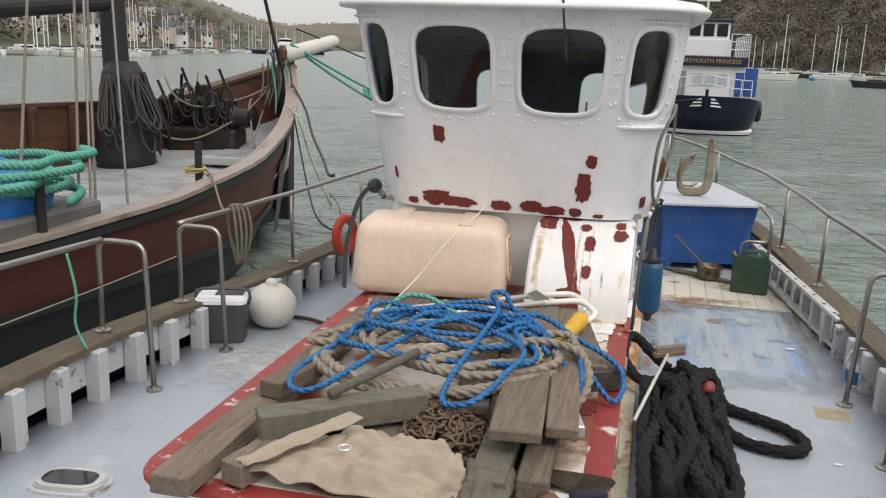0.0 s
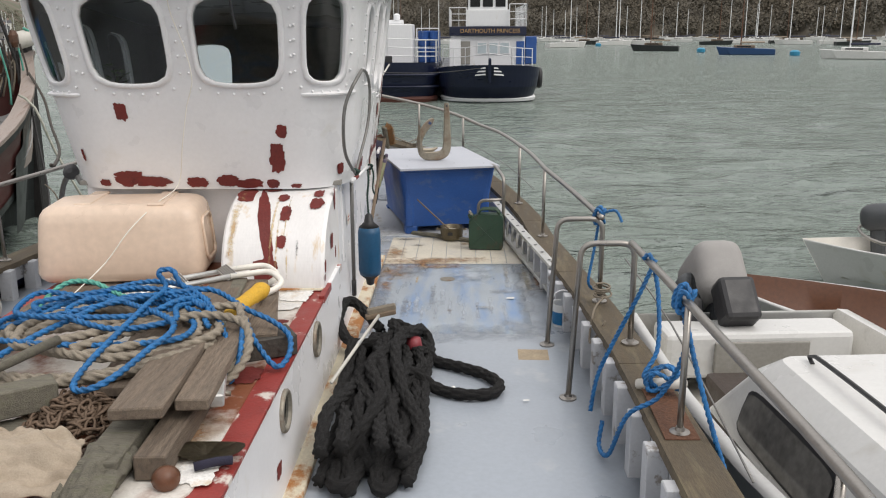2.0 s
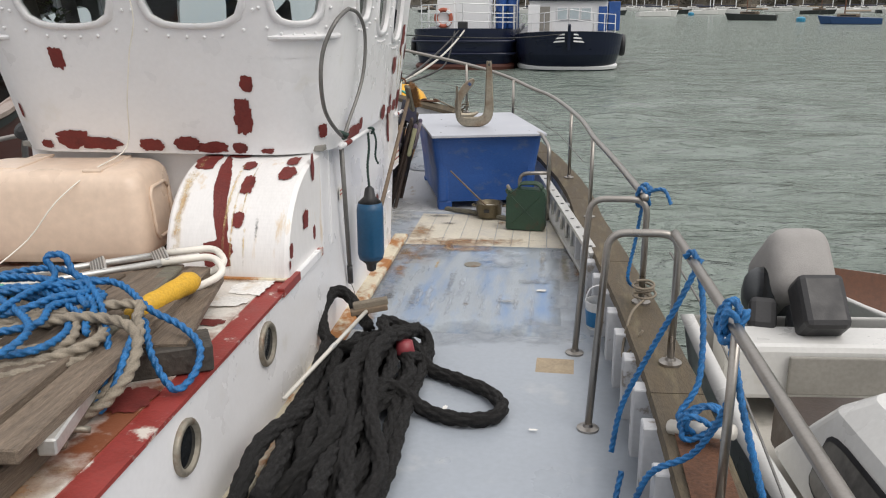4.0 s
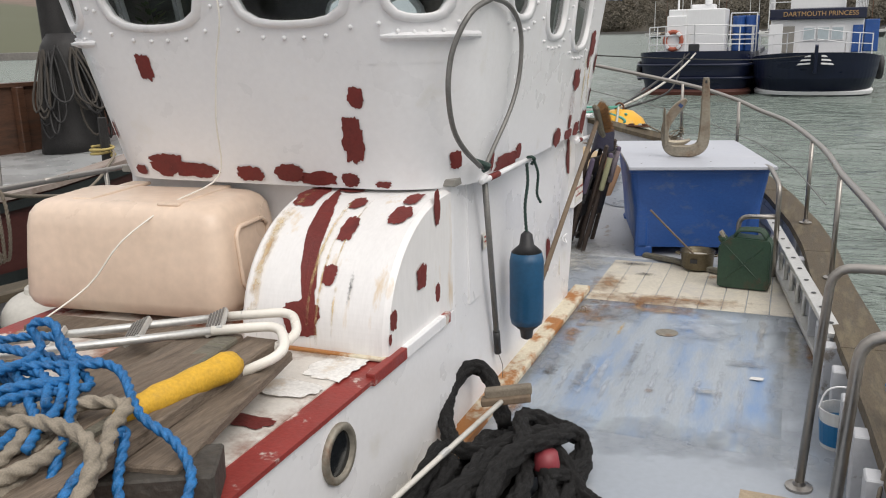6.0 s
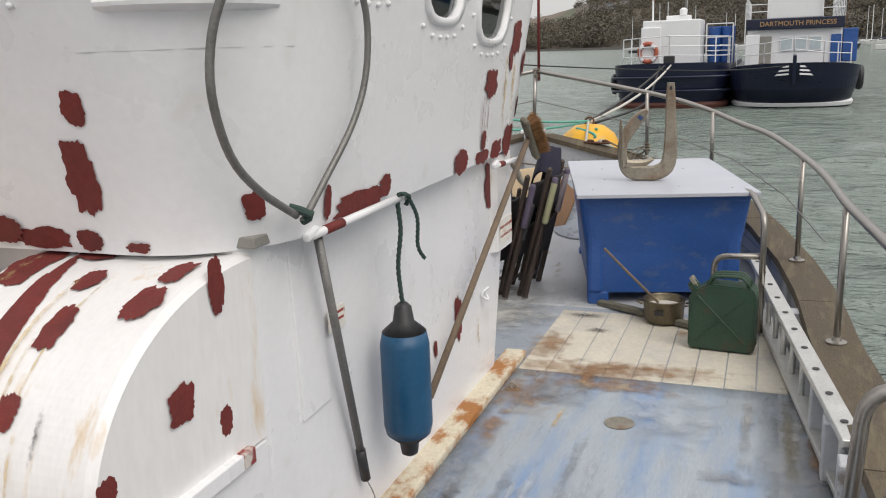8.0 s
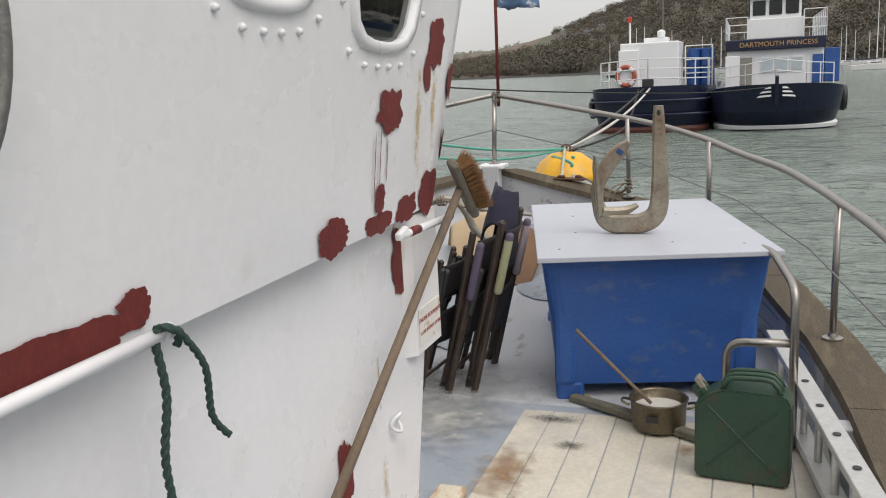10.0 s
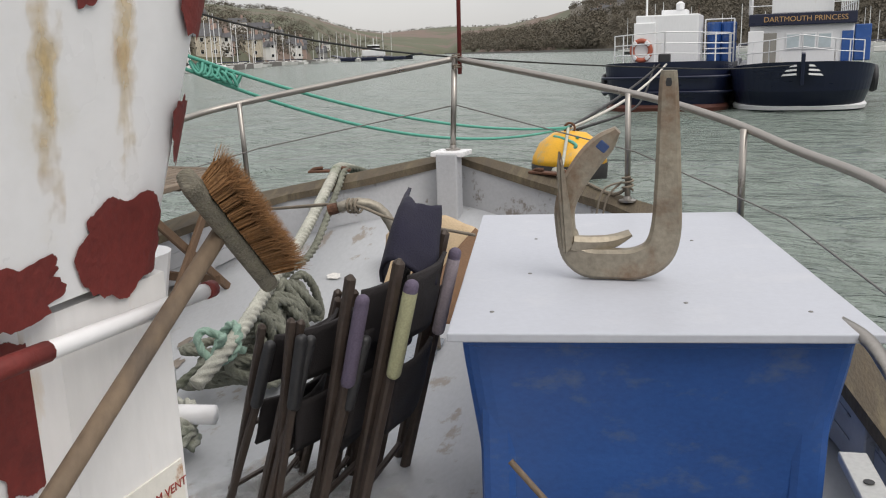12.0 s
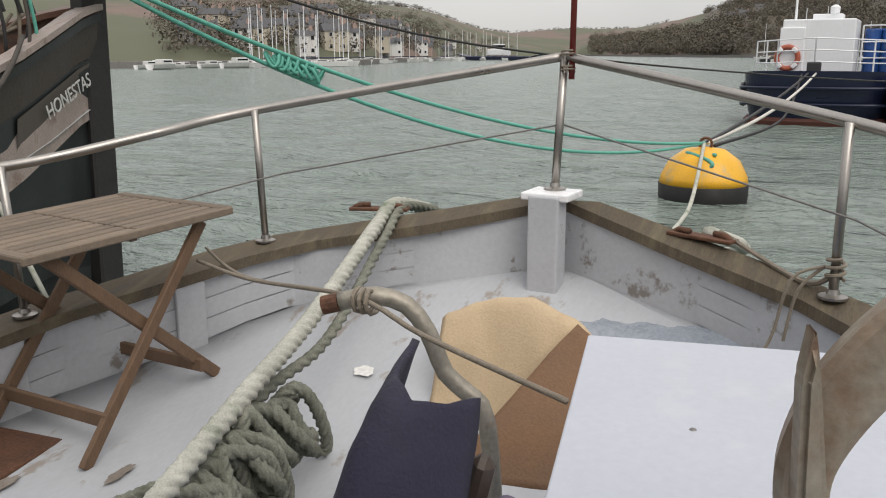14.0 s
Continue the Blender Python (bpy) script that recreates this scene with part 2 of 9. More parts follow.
M_CORD = mat("grey_brown_cord", (0.20, 0.17, 0.13), 0.85, 0, 0.25, 20, 150, 0.3)
M_BLUETARP = mat("blue_tarpaulin", (0.015, 0.13, 0.42), 0.45, 0, 0.2, 5, 50, 0.3)
M_NAVY = mat("navy_hull_paint", (0.008, 0.012, 0.035), 0.35, 0, 0.2, 1, 20, 0.08, (0.025, 0.03, 0.04), 0.2, 1.2, (0.5, 0.5, 3), sharp=0.3)
M_BOOT = mat("dull_red_boot", (0.10, 0.035, 0.025), 0.6, 0, 0.2, 2, 20, 0.1)
M_FERRYWHITE = mat("ferry_white_paint", (0.74, 0.75, 0.76), 0.4, 0, 0.04, 1, 20, 0.05, (0.5, 0.45, 0.38), 0.08, 2, (1, 1, 0.3), sharp=0.2)
M_GRP = mat("white_grp", (0.60, 0.60, 0.585), 0.35, 0, 0.06, 3, 40, 0.05, (0.45, 0.43, 0.38), 0.1, 5, sharp=0.25)
M_VARNISH = mat("brown_varnish_strip", (0.12, 0.05, 0.025), 0.4, 0, 0.25, 5, 50, 0.15, stretch=(6, 1, 6))
M_DARKGLASS = mat("dark_window_glass", (0.012, 0.014, 0.016), 0.08, 0, 0.1, 3, 30, 0.0, rough_spread=0.02)
M_INTERIOR = mat("dark_cabin_lining", (0.26, 0.25, 0.225), 0.7, 0, 0.15, 3, 40, 0.1)
M_LEAF = mat("house_plant_leaf", (0.07, 0.12, 0.02), 0.6, 0, 0.3, 20, 80, 0.2)
M_SIGN = mat("white_sign_plate", (0.74, 0.72, 0.66), 0.5, 0, 0.06, 10, 80, 0.05, (0.40, 0.20, 0.08), 0.14, 14, sharp=0.1)
M_SIGNRED = mat("red_lettering", (0.30, 0.05, 0.04), 0.6, 0, 0.1, 20, 90, 0.0)
M_GOLD = mat("gold_lettering", (0.45, 0.28, 0.12), 0.5, 0, 0.1, 20, 90, 0.0)
M_PALEPAINT = mat("pale_name_lettering", (0.5, 0.5, 0.48), 0.6, 0, 0.15, 20, 90, 0.0)
M_SKIN = mat("rusty_bare_plate", (0.36, 0.29, 0.20), 0.7, 0.1, 0.25, 12, 80, 0.3)


def glass(name, tint, rough=0.02):
    m = bpy.data.materials.new(name)
    m.use_nodes = True
    b = m.node_tree.nodes["Principled BSDF"]
    b.inputs["Base Color"].default_value = (*tint, 1)
    b.inputs["Roughness"].default_value = rough
    b.inputs["Transmission Weight"].default_value = 1.0
    b.inputs["IOR"].default_value = 1.42
    return m


M_GLASS = glass("salt_hazed_glass", (0.48, 0.55, 0.55))


def worn(name, color, stain, soft_edge, grain, rough=0.6):
    """Paint or wear with a brushed or faded rim: the rim thins out by grain."""
    m = mat(name, color, rough, 0, 0.2, 7, 80, 0.25, stain, 0.3, 8, sharp=0.15)
    n, l = m.node_tree.nodes, m.node_tree.links
    at = n.new("ShaderNodeAttribute")
    at.attribute_name = "rim"
    co = n.new("ShaderNodeTexCoord")
    tx = n.new("ShaderNodeTexNoise")
    tx.inputs["Scale"].default_value = grain
    tx.inputs["Detail"].default_value = 6
    l.new(co.outputs["Object"], tx.inputs[0])
    sc = n.new("ShaderNodeMath")
    sc.operation = "MULTIPLY"
    sc.inputs[1].default_value = 0.6 if soft_edge else 5.0
    l.new(at.outputs["Fac"], sc.inputs[0])
    ad = n.new("ShaderNodeMath")
    ad.operation = "ADD"
    l.new(sc.outputs[0], ad.inputs[0])
    l.new(tx.outputs[0], ad.inputs[1])
    mr = n.new("ShaderNodeMapRange")
    mr.inputs[1].default_value = 0.60 if soft_edge else 0.56
    mr.inputs[2].default_value = 1.15 if soft_edge else 0.62
    mr.inputs[4].default_value = 0.75 if soft_edge else 1.0
    l.new(ad.outputs[0], mr.inputs[0])
    tr_ = n.new("ShaderNodeBsdfTransparent")
    mx = n.new("ShaderNodeMixShader")
    l.new(mr.outputs[0], mx.inputs[0])
    l.new(tr_.outputs[0], mx.inputs[1])
    l.new(n["Principled BSDF"].outputs[0], mx.inputs[2])
    l.new(mx.outputs[0], n["Material Output"].inputs[0])
    return m


M_BRUSHED = worn("brushed_red_primer", (0.150, 0.021, 0.017), (0.10, 0.014, 0.012), False, 60, 0.7)
M_RUN = worn("rust_and_yellow_run", (0.62, 0.46, 0.22), (0.46, 0.25, 0.09), True, 30)
M_SCUFF = worn("scuffed_grey_deck_wear", (0.33, 0.33, 0.32), (0.46, 0.45, 0.42), True, 12)
M_DARKSCUFF = worn("grey_scuffed_paint", (0.25, 0.27, 0.30), (0.32, 0.33, 0.34), True, 18, 0.42)
M_CREAMWEAR = worn("cream_bared_edge", (0.47, 0.46, 0.43), (0.36, 0.35, 0.32), True, 20)
M_OLIVEWEAR = worn("olive_bared_wood", (0.20, 0.17, 0.10), (0.34, 0.30, 0.22), True, 16)
M_PALEWEAR = worn("pale_worn_paint", (0.55, 0.54, 0.50), (0.42, 0.41, 0.39), True, 14)
M_RUSTWEAR = worn("rusty_wear", (0.30, 0.16, 0.07), (0.45, 0.36, 0.24), True, 16)
M_WETPAINT = worn("darker_grey_deck_paint", (0.25, 0.28, 0.32), (0.30, 0.33, 0.37), False, 9, 0.3)
M_FLAKE = worn("flaked_to_brown", (0.20, 0.17, 0.14), (0.28, 0.25, 0.22), False, 30)
M_WHITECHIP = worn("chipped_white_paint", (0.74, 0.73, 0.70), (0.6, 0.5, 0.38), False, 40)
M_BLACKSCUFF = worn("black_scuff", (0.03, 0.03, 0.03), (0.05, 0.05, 0.05), True, 80)
M_PALEBLUE = worn("ghost_marks_in_blue_paint", (0.46, 0.50, 0.55), (0.40, 0.45, 0.52), True, 9, 0.36)
M_GRIME = worn("dark_grime", (0.12, 0.11, 0.10), (0.2, 0.17, 0.14), True, 25, 0.6)
M_GREYFADE = worn("faded_grey_deck_paint", (0.335, 0.37, 0.415), (0.34, 0.375, 0.415), True, 6, 0.36)
M_MAUVE = mat("faded_mauve_canvas", (0.30, 0.26, 0.29), 0.85, 0, 0.2, 8, 180, 0.3)
M_WORN = mat("scuffed_bare_deck", (0.36, 0.36, 0.35), 0.6, 0, 0.2, 6, 60, 0.3, (0.52, 0.50, 0.46), 0.35, 7, sharp=0.12)
M_BOWBROWN = mat("weathered_brown_bow", (0.050, 0.040, 0.032), 0.6, 0, 0.25, 3, 40, 0.2)


# ---- building helpers ----
def thing(name, at, label, category, group="", kind=""):
    ob = new(name)
    ob.empty_display_size = 0.1
    ob.location = at
    return tagged(ob, label, category, group, kind)


def origin_of(ob):
    v = Vector(ob.location)
    while ob.parent:
        ob = ob.parent
        v = v + Vector(ob.location)
    return v


def part(name, bm, material, parent=None, label="", smooth=False):
    """One mesh object, given in world coordinates, under a thing or a part."""
    me = bpy.data.meshes.new(name)
    if parent is not None:
        bmesh.ops.translate(bm, verts=bm.verts, vec=-origin_of(parent))
    bm.to_mesh(me)
    bm.free()
    if smooth:
        me.polygons.foreach_set("use_smooth", [True] * len(me.polygons))
    me.materials.append(material)
    ob = new(name, me)
    if parent is not None:
        ob.parent = parent
    return tagged(ob, label)


def solid(name, bm, material, label, category, group="", kind="", smooth=False):
    return tagged(part(name, bm, material, None, "", smooth), label, category, group, kind)


def mesh_from(verts, faces, name, material, parent=None, smooth=False):
    me = bpy.data.meshes.new(name)
    if parent is not None:
        o = origin_of(parent)
        verts = [(v[0] - o.x, v[1] - o.y, v[2] - o.z) for v in verts]
    me.from_pydata([tuple(v) for v in verts], [], faces)
    if smooth:
        me.polygons.foreach_set("use_smooth", [True] * len(me.polygons))
    me.materials.append(material)
    ob = new(name, me)
    if parent is not None:
        ob.parent = parent
    return ob


def box(bm, size, m, bevel=0.0, segs=2):
    """Adds a box of that size at the pose m."""
    r = bmesh.ops.create_cube(bm, size=1.0, matrix=m @ Matrix.Diagonal((*size, 1)))
    if bevel:
        edges = list({e for v in r["verts"] for e in v.link_edges})
        bmesh.ops.bevel(bm, geom=edges, offset=bevel, segments=segs, affect="EDGES", profile=0.5)
    return bm


def boxed(size, m, bevel=0.0, segs=2):
    return box(bmesh.new(), size, m, bevel, segs)


def bar(bm, a, b, w, h, bevel=0.004, roll=0):
    """A straight squared length from a to b."""
    a, b = Vector(a), Vector(b)
    q = (b - a).to_track_quat("Y", "Z").to_matrix().to_4x4()
    return box(bm, (w, (b - a).length, h), Matrix.Translation((a + b) / 2) @ q @ pose(0, 0, 0, 0, roll, 0), bevel, 1)


def smooth_path(points, step=0.03, closed=False):
    """A dense even path through the points (Catmull-Rom)."""
    p = [Vector(q) for q in points]
    n = len(p)
    out = []
    for i in range(n if closed else n - 1):
        if closed:
            a, b, c, d = p[i - 1], p[i], p[(i + 1) % n], p[(i + 2) % n]
        else:
            a, b, c, d = p[max(i - 1, 0)], p[i], p[i + 1], p[min(i + 2, n - 1)]
        k = max(2, int((c - b).length / step))
        for j in range(k):
            t = j / k
            out.append(0.5 * (2 * b + (c - a) * t + (2 * a - 5 * b + 4 * c - d) * t * t + (3 * b - a - 3 * c + d) * t ** 3))
    if not closed:
        out.append(p[-1])
    return out


def sweep(path, ring, closed=False, caps=True):
    """Verts and faces of a section swept along a path; ring(i, s) gives the section at the i-th point, s metres along."""
    n = len(path)
    verts, faces = [], []
    tangent = (path[1] - path[0]).normalized()
    side = tangent.orthogonal().normalized()
    run = 0.0
    k = 0
    for i in range(n):
        nxt, prv = path[(i + 1) % n if closed else min(i + 1, n - 1)], path[i - 1 if (closed or i) else 0]
        t = (nxt - prv)
        t = t.normalized() if t.length > 1e-9 else tangent
        side = side - t * side.dot(t)
        side = side.normalized() if side.length > 1e-6 else t.orthogonal().normalized()
        up = t.cross(side)
        tangent = t
        if i:
            run += (path[i] - path[i - 1]).length
        sec = ring(i, run)
        k = len(sec)
        for u, v in sec:
            verts.append(path[i] + side * u + up * v)
    for i in range(n if closed else n - 1):
        a, b = i * k, ((i + 1) % n) * k
        for j in range(k):
            faces.append((a + j, a + (j + 1) % k, b + (j + 1) % k, b + j))
    if caps and not closed:
        faces.append(tuple(range(k))[::-1])
        faces.append(tuple(range((n - 1) * k, n * k)))
    return verts, faces


def tube_into(bm, points, radius, segs=8, step=0.05, closed=False, curved=True):
    path = smooth_path(points, step, closed) if curved else [Vector(p) for p in points]
    sec = [(radius * math.cos(2 * math.pi * j / segs), radius * math.sin(2 * math.pi * j / segs)) for j in range(segs)]
    verts, faces = sweep(path, lambda i, s: sec, closed)
    made = [bm.verts.new(v) for v in verts]
    for f in faces:
        bm.faces.new([made[i] for i in f])
    return bm


def tube(points, radius, segs=8, step=0.05, closed=False, curved=True):
    return tube_into(bmesh.new(), points, radius, segs, step, closed, curved)


def rope(name, points, radius, material, parent=None, strands=3, closed=False, lay=3.8, deep=0.5):
    """A laid rope: a lobed section that twists along the path."""
    path = smooth_path(points, radius * 0.75, closed)
    seg = strands * 5

    def ring(i, s):
        tw = 2 * math.pi * s / (lay * radius * 2)
        out = []
        for j in range(seg):
            a = 2 * math.pi * j / seg
            r = radius * (1.06 - deep + deep * abs(math.cos(strands * a / 2)))
            out.append((r * math.cos(a + tw), r * math.sin(a + tw)))
        return out
    verts, faces = sweep(path, ring, closed)
    return mesh_from(verts, faces, name, material, parent, True)


def plait(name, points, radius, material, parent=None, lay=4.2):
    """A thick plaited rope: strands crossing both ways, with a shaggy surface."""
    path = smooth_path(points, radius * 0.30)
    seg = 24

    def ring(i, s):
        tw = 2 * math.pi * s / (lay * radius * 2)
        out = []
        for j in range(seg):
            a = 2 * math.pi * j / seg
            knob = abs(math.cos(3 * a + tw) * math.cos(3 * a - tw)) ** 0.5
            r = radius * (0.60 + 0.50 * knob + 0.12 * noise.noise(Vector((6 * math.cos(a), 6 * math.sin(a), s * 150))))
            out.append((r * math.cos(a), r * math.sin(a)))
        return out
    verts, faces = sweep(path, ring, False)
    return mesh_from(verts, faces, name, material, parent, True)


def bent(points, r=0.06, n=5):
    """Straight runs with rounded bends of radius r at the inner points."""
    p = [Vector(q) for q in points]
    out = [p[0]]
    for a, b, c in zip(p, p[1:], p[2:]):
        u, v = (a - b).normalized(), (c - b).normalized()
        d = min(r, (a - b).length * 0.45, (c - b).length * 0.45)
        for i in range(n + 1):
            t = i / n
            out.append((b + u * d) * (1 - t) ** 2 + b * 2 * t * (1 - t) + (b + v * d) * t * t)
    return out + [p[-1]]


def lathe(profile, m, segs=20):
    """A turned form: profile of (radius, height), about the pose's z."""
    bm = bmesh.new()
    rings = []
    for r, h in profile:
        rings.append([bm.verts.new(m @ Vector((r * math.cos(2 * math.pi * j / segs), r * math.sin(2 * math.pi * j / segs), h))) for j in range(segs)])
    for a, b in zip(rings, rings[1:]):
        for j in range(segs):
            bm.faces.new((a[j], a[(j + 1) % segs], b[(j + 1) % segs], b[j]))
    bm.faces.new(rings[0][::-1])
    bm.faces.new(rings[-1])
    return bm


def interp(table, x):
    return float(np.interp(x, [r[0] for r in table], [r[1] for r in table]))


def soft(table, x):
    """Smoothly interpolated table."""
    return sum(interp(table, x + d) for d in (-0.3, -0.15, 0, 0.15, 0.3)) / 5


def jag(i, k=1.0):
    return noise.noise(Vector((i * 1.37, k * 3.1, 0.5)))


# ---- the boat: deck, bulwarks, rails ----
STAR = [(-4, 2.45), (-1, 2.6), (2, 2.68), (4.5, 2.66), (5.5, 2.62), (6.6, 2.55), (7.7, 2.46), (8.4, 2.42), (9.1, 2.33), (9.8, 2.14), (10.3, 1.92), (10.8, 1.56), (11.15, 1.14), (11.62, 0.05)]
PORT = [(-4, 2.3), (-1, 2.4), (2, 2.44), (4.2, 2.40), (5.15, 2.31), (6.6, 2.17), (7.7, 2.12), (8.8, 2.0), (9.6, 1.85), (10.3, 1.66), (11.05, 1.22), (11.62, 0.05)]
CAPZ = [(-4, 0.45), (2, 0.38), (4.5, 0.35), (6.5, 0.28), (7.7, 0.25), (9.1, 0.28), (9.8, 0.36), (10.4, 0.46), (11.05, 0.60), (11.6, 0.80)]
DECKZ = [(-4, 0.02), (8.6, 0.0), (9.3, 0.02), (10, 0.06), (10.6, 0.16), (11.1, 0.32), (11.5, 0.52)]
RAILZ = [(4, 0.93), (5.4, 0.90), (7.6, 0.88), (8.9, 0.90), (10.3, 1.00), (11.1, 1.17), (11.6, 1.37)]


def edge(side, y, inset=0.0):
    t = STAR if side > 0 else PORT
    return side * max(0.0, interp(t, y) - inset)


def deck_z(y):
    return soft(DECKZ, y)


def cap_z(y):
    return interp(CAPZ, y)


YS = [-3.5 + 0.25 * i for i in range(int(15.05 / 0.25) + 1)] + [11.57]


def deck_strip(name, y0, y1, x_of, z_off, material, label):
    """A sheet of deck between two lengths, with its thickness."""
    ys = [y for y in YS if y0 < y < y1]
    ys = [y0] + ys + [y1]
    verts, faces = [], []
    n = 13
    for y in ys:
        a, b = x_of(y)
        for j in range(n):
            x = a + (b - a) * j / (n - 1)
            verts.append((x, y, deck_z(y) + z_off + 0.0))
    for i in range(len(ys) - 1):
        for j in range(n - 1):
            k = i * n + j
            faces.append((k, k + 1, k + n + 1, k + n))
    ob = mesh_from(verts, faces, name, material, None, True)
    so = ob.modifiers.new("thick", "SOLIDIFY")
    so.thickness = 0.04
    so.offset = -1
    return tagged(ob, label, "deck", kind="structure")


deck_strip("deck", -3.5, 11.6, lambda y: (edge(-1, y, 0.1), edge(1, y, 0.1)), 0.0, M_DECK, "grey painted side deck of an old fishing boat")
deck_strip("deck_worn_patch", 5.75, 7.62, lambda y: (0.9, 2.14), 0.004, M_DECKBLUE, "worn blue and grey painted deck beside the wheelhouse")
deck_strip("foredeck", 8.72, 11.56, lambda y: (edge(-1, y, 0.14), edge(1, y, 0.14)), 0.005, M_FORE, "pale grey painted foredeck with flaking patches")

for side, nm in ((1, "starboard"), (-1, "port")):
    # planked bulwark with a sawn cap rail, frames inside and gaps to the sea
    verts, faces = [], []
    ys = YS
    for y in ys:
        x0, x1 = edge(side, y, 0.15), edge(side, y, 0.09)
        z0, z1 = (deck_z(y) + (0.10 if y < 8.2 else -0.02)), cap_z(y) - 0.03
        for x, z in ((x0, z0), (x0, z1), (x1, z1), (x1, z0)):
            verts.append((x, y, z))
    for i in range(len(ys) - 1):
        for j in range(4):
            f = (i * 4 + j, i * 4 + (j + 1) % 4, i * 4 + 4 + (j + 1) % 4, i * 4 + 4 + j)
            faces.append(f if side < 0 else f[::-1])
    wall = mesh_from(verts, faces, "bulwark_" + nm, M_BULWARK)
    tagged(wall, "grey painted plank bulwark with worn frames", "bulwark", kind="structure")
    # cap rail in lengths
    cuts = [-3.5, -0.6, 2.3, 4.35, 6.4, 8.3, 9.9, 11.58]
    for a, b in zip(cuts, cuts[1:]):
        ys2 = [a + 0.004] + [y for y in np.arange(a + 0.2, b - 0.1, 0.2)] + [b - 0.004]
        vv, ff = [], []
        for i, y in enumerate(ys2):
            xo, xi, z = edge(side, y, -0.02), edge(side, y, 0.20 if y < 11 else 0.2 + 0.1 * (y - 11)), cap_z(y)
            if abs(xi) < 0.02:
                xi = 0.001 * side
            w = 0.004 * jag(y * 7, side + 3)
            for x, zz in ((xi, z - 0.045), (xi + side * 0.006, z - 0.004 + w), (xo - side * 0.006, z + w), (xo, z - 0.045)):
                vv.append((x, y, zz))
        for i in range(len(ys2) - 1):
            for j in range(4):
                f = (i * 4 + j, i * 4 + (j + 1) % 4, i * 4 + 4 + (j + 1) % 4, i * 4 + 4 + j)
                ff.append(f if side < 0 else f[::-1])
        ff += [(0, 1, 2, 3), tuple(range(len(vv) - 4, len(vv)))[::-1]]
        mesh_from(vv, ff, "plank", M_CAP, wall)
    # inner planking forward, in three strakes with open seams
    for row in range(3):
        vv, ff = [], []
        ys3 = list(np.arange(8.3, 11.4, 0.2))
        for y in ys3:
            z0, z1 = deck_z(y) + 0.01, cap_z(y) - 0.05
            za, zb = z0 + (z1 - z0) * row / 3 + 0.003, z0 + (z1 - z0) * (row + 1) / 3 - 0.003
            for ins, z in ((0.148, za), (0.158, za), (0.158, zb), (0.148, zb)):
                vv.append((edge(side, y, ins), y, z))
        for i in range(len(ys3) - 1):
            for j in range(4):
                f = (i * 4 + j, i * 4 + (j + 1) % 4, i * 4 + 4 + (j + 1) % 4, i * 4 + 4 + j)
                ff.append(f if side > 0 else f[::-1])
        mesh_from(vv, ff, "plank", M_BULWARK, wall)
    y = -3.0
    while y < 11.3:
        x = edge(side, y, 0.20)
        if abs(x) > 0.35:
            w = 0.09 if y < 8.5 else 0.12
            z0, z1 = deck_z(y), cap_z(y) - 0.045
            ang = 0.0
            if y > 8.5:
                ang = math.degrees(math.atan2(edge(side, y + 0.1) - edge(side, y - 0.1), 0.2))
            bm = boxed((0.10 if y < 8.5 else 0.05, w, z1 - z0 + 0.02), pose(x if y < 8.5 else x + side * 0.035, y, (z0 + z1) / 2, 0, 0, -ang), 0.005, 1)
            part("frame", bm, M_BULWARK, wall)
        y += 0.34 if y < 8.2 else 0.62
    # outer hull
    vv, ff = [], []
    prof = [(0.0, 0.0), (0.0, -0.4), (0.02, -0.9), (0.12, -1.5)]
    for y in YS:
        for inn, dz in prof:
            vv.append((edge(side, y, 0.02 + inn), y - 0.25 * (dz < -0.5) * (y > 10), cap_z(y) + dz - 0.045))
    k = len(prof)
    for i in range(len(YS) - 1):
        for j in range(k - 1):
            f = (i * k + j, i * k + j + 1, i * k + k + j + 1, i * k + k + j)
            ff.append(f if side > 0 else f[::-1])
    tagged(mesh_from(vv, ff, "hull_side_" + nm, M_NAVY, None, True), "dark painted outer hull planking", "hull", kind="structure")

# stem post with its white cap
stem = thing("stem_post", (0, 11.45, 0.3), "grey painted wooden stem post with a white cap", "stem post", kind="structure")
part("post", boxed((0.13, 0.10, 0.42), pose(0, 11.42, 0.62), 0.008), M_BULWARK, stem)
part("cap", boxed((0.20, 0.18, 0.03), pose(0, 11.47, 0.825), 0.006), M_WHITE, stem, "white painted cap plate")

# guard rail
rail = thing("guard_rail", (0, 11.5, 0.8), "stainless steel guard rail round the bow", "guard rail", kind="structure")


def rail_x(side, y):
    return edge(side, y, 0.09)


def rail_run(side, y0, y1):
    pts = [(rail_x(side, y), y, interp(RAILZ, y)) for y in np.linspace(y0, y1, 14)]
    return [Vector(p) for p in pts]


bow_top = Vector((0, 11.58, 1.37))
s_run = rail_run(1, 5.47, 11.12) + [bow_top]
p_run = rail_run(-1, 6.2, 11.05) + [bow_top]
part("rail_tube", tube(s_run, 0.019, 10, 0.08), M_STEEL, rail, smooth=True)
part("rail_tube", tube(p_run, 0.019, 10, 0.08), M_STEEL, rail, smooth=True)


def post(at, top, r=0.015, parent=rail):
    ob = part("post", tube([at, top], r, 8, 1, curved=False), M_STEEL, parent, smooth=True)
    part("foot", lathe([(0.045, 0), (0.045, 0.008), (0.022, 0.014), (0.018, 0.03)], Matrix.Translation(at), 14), M_STEEL, ob)
    return ob


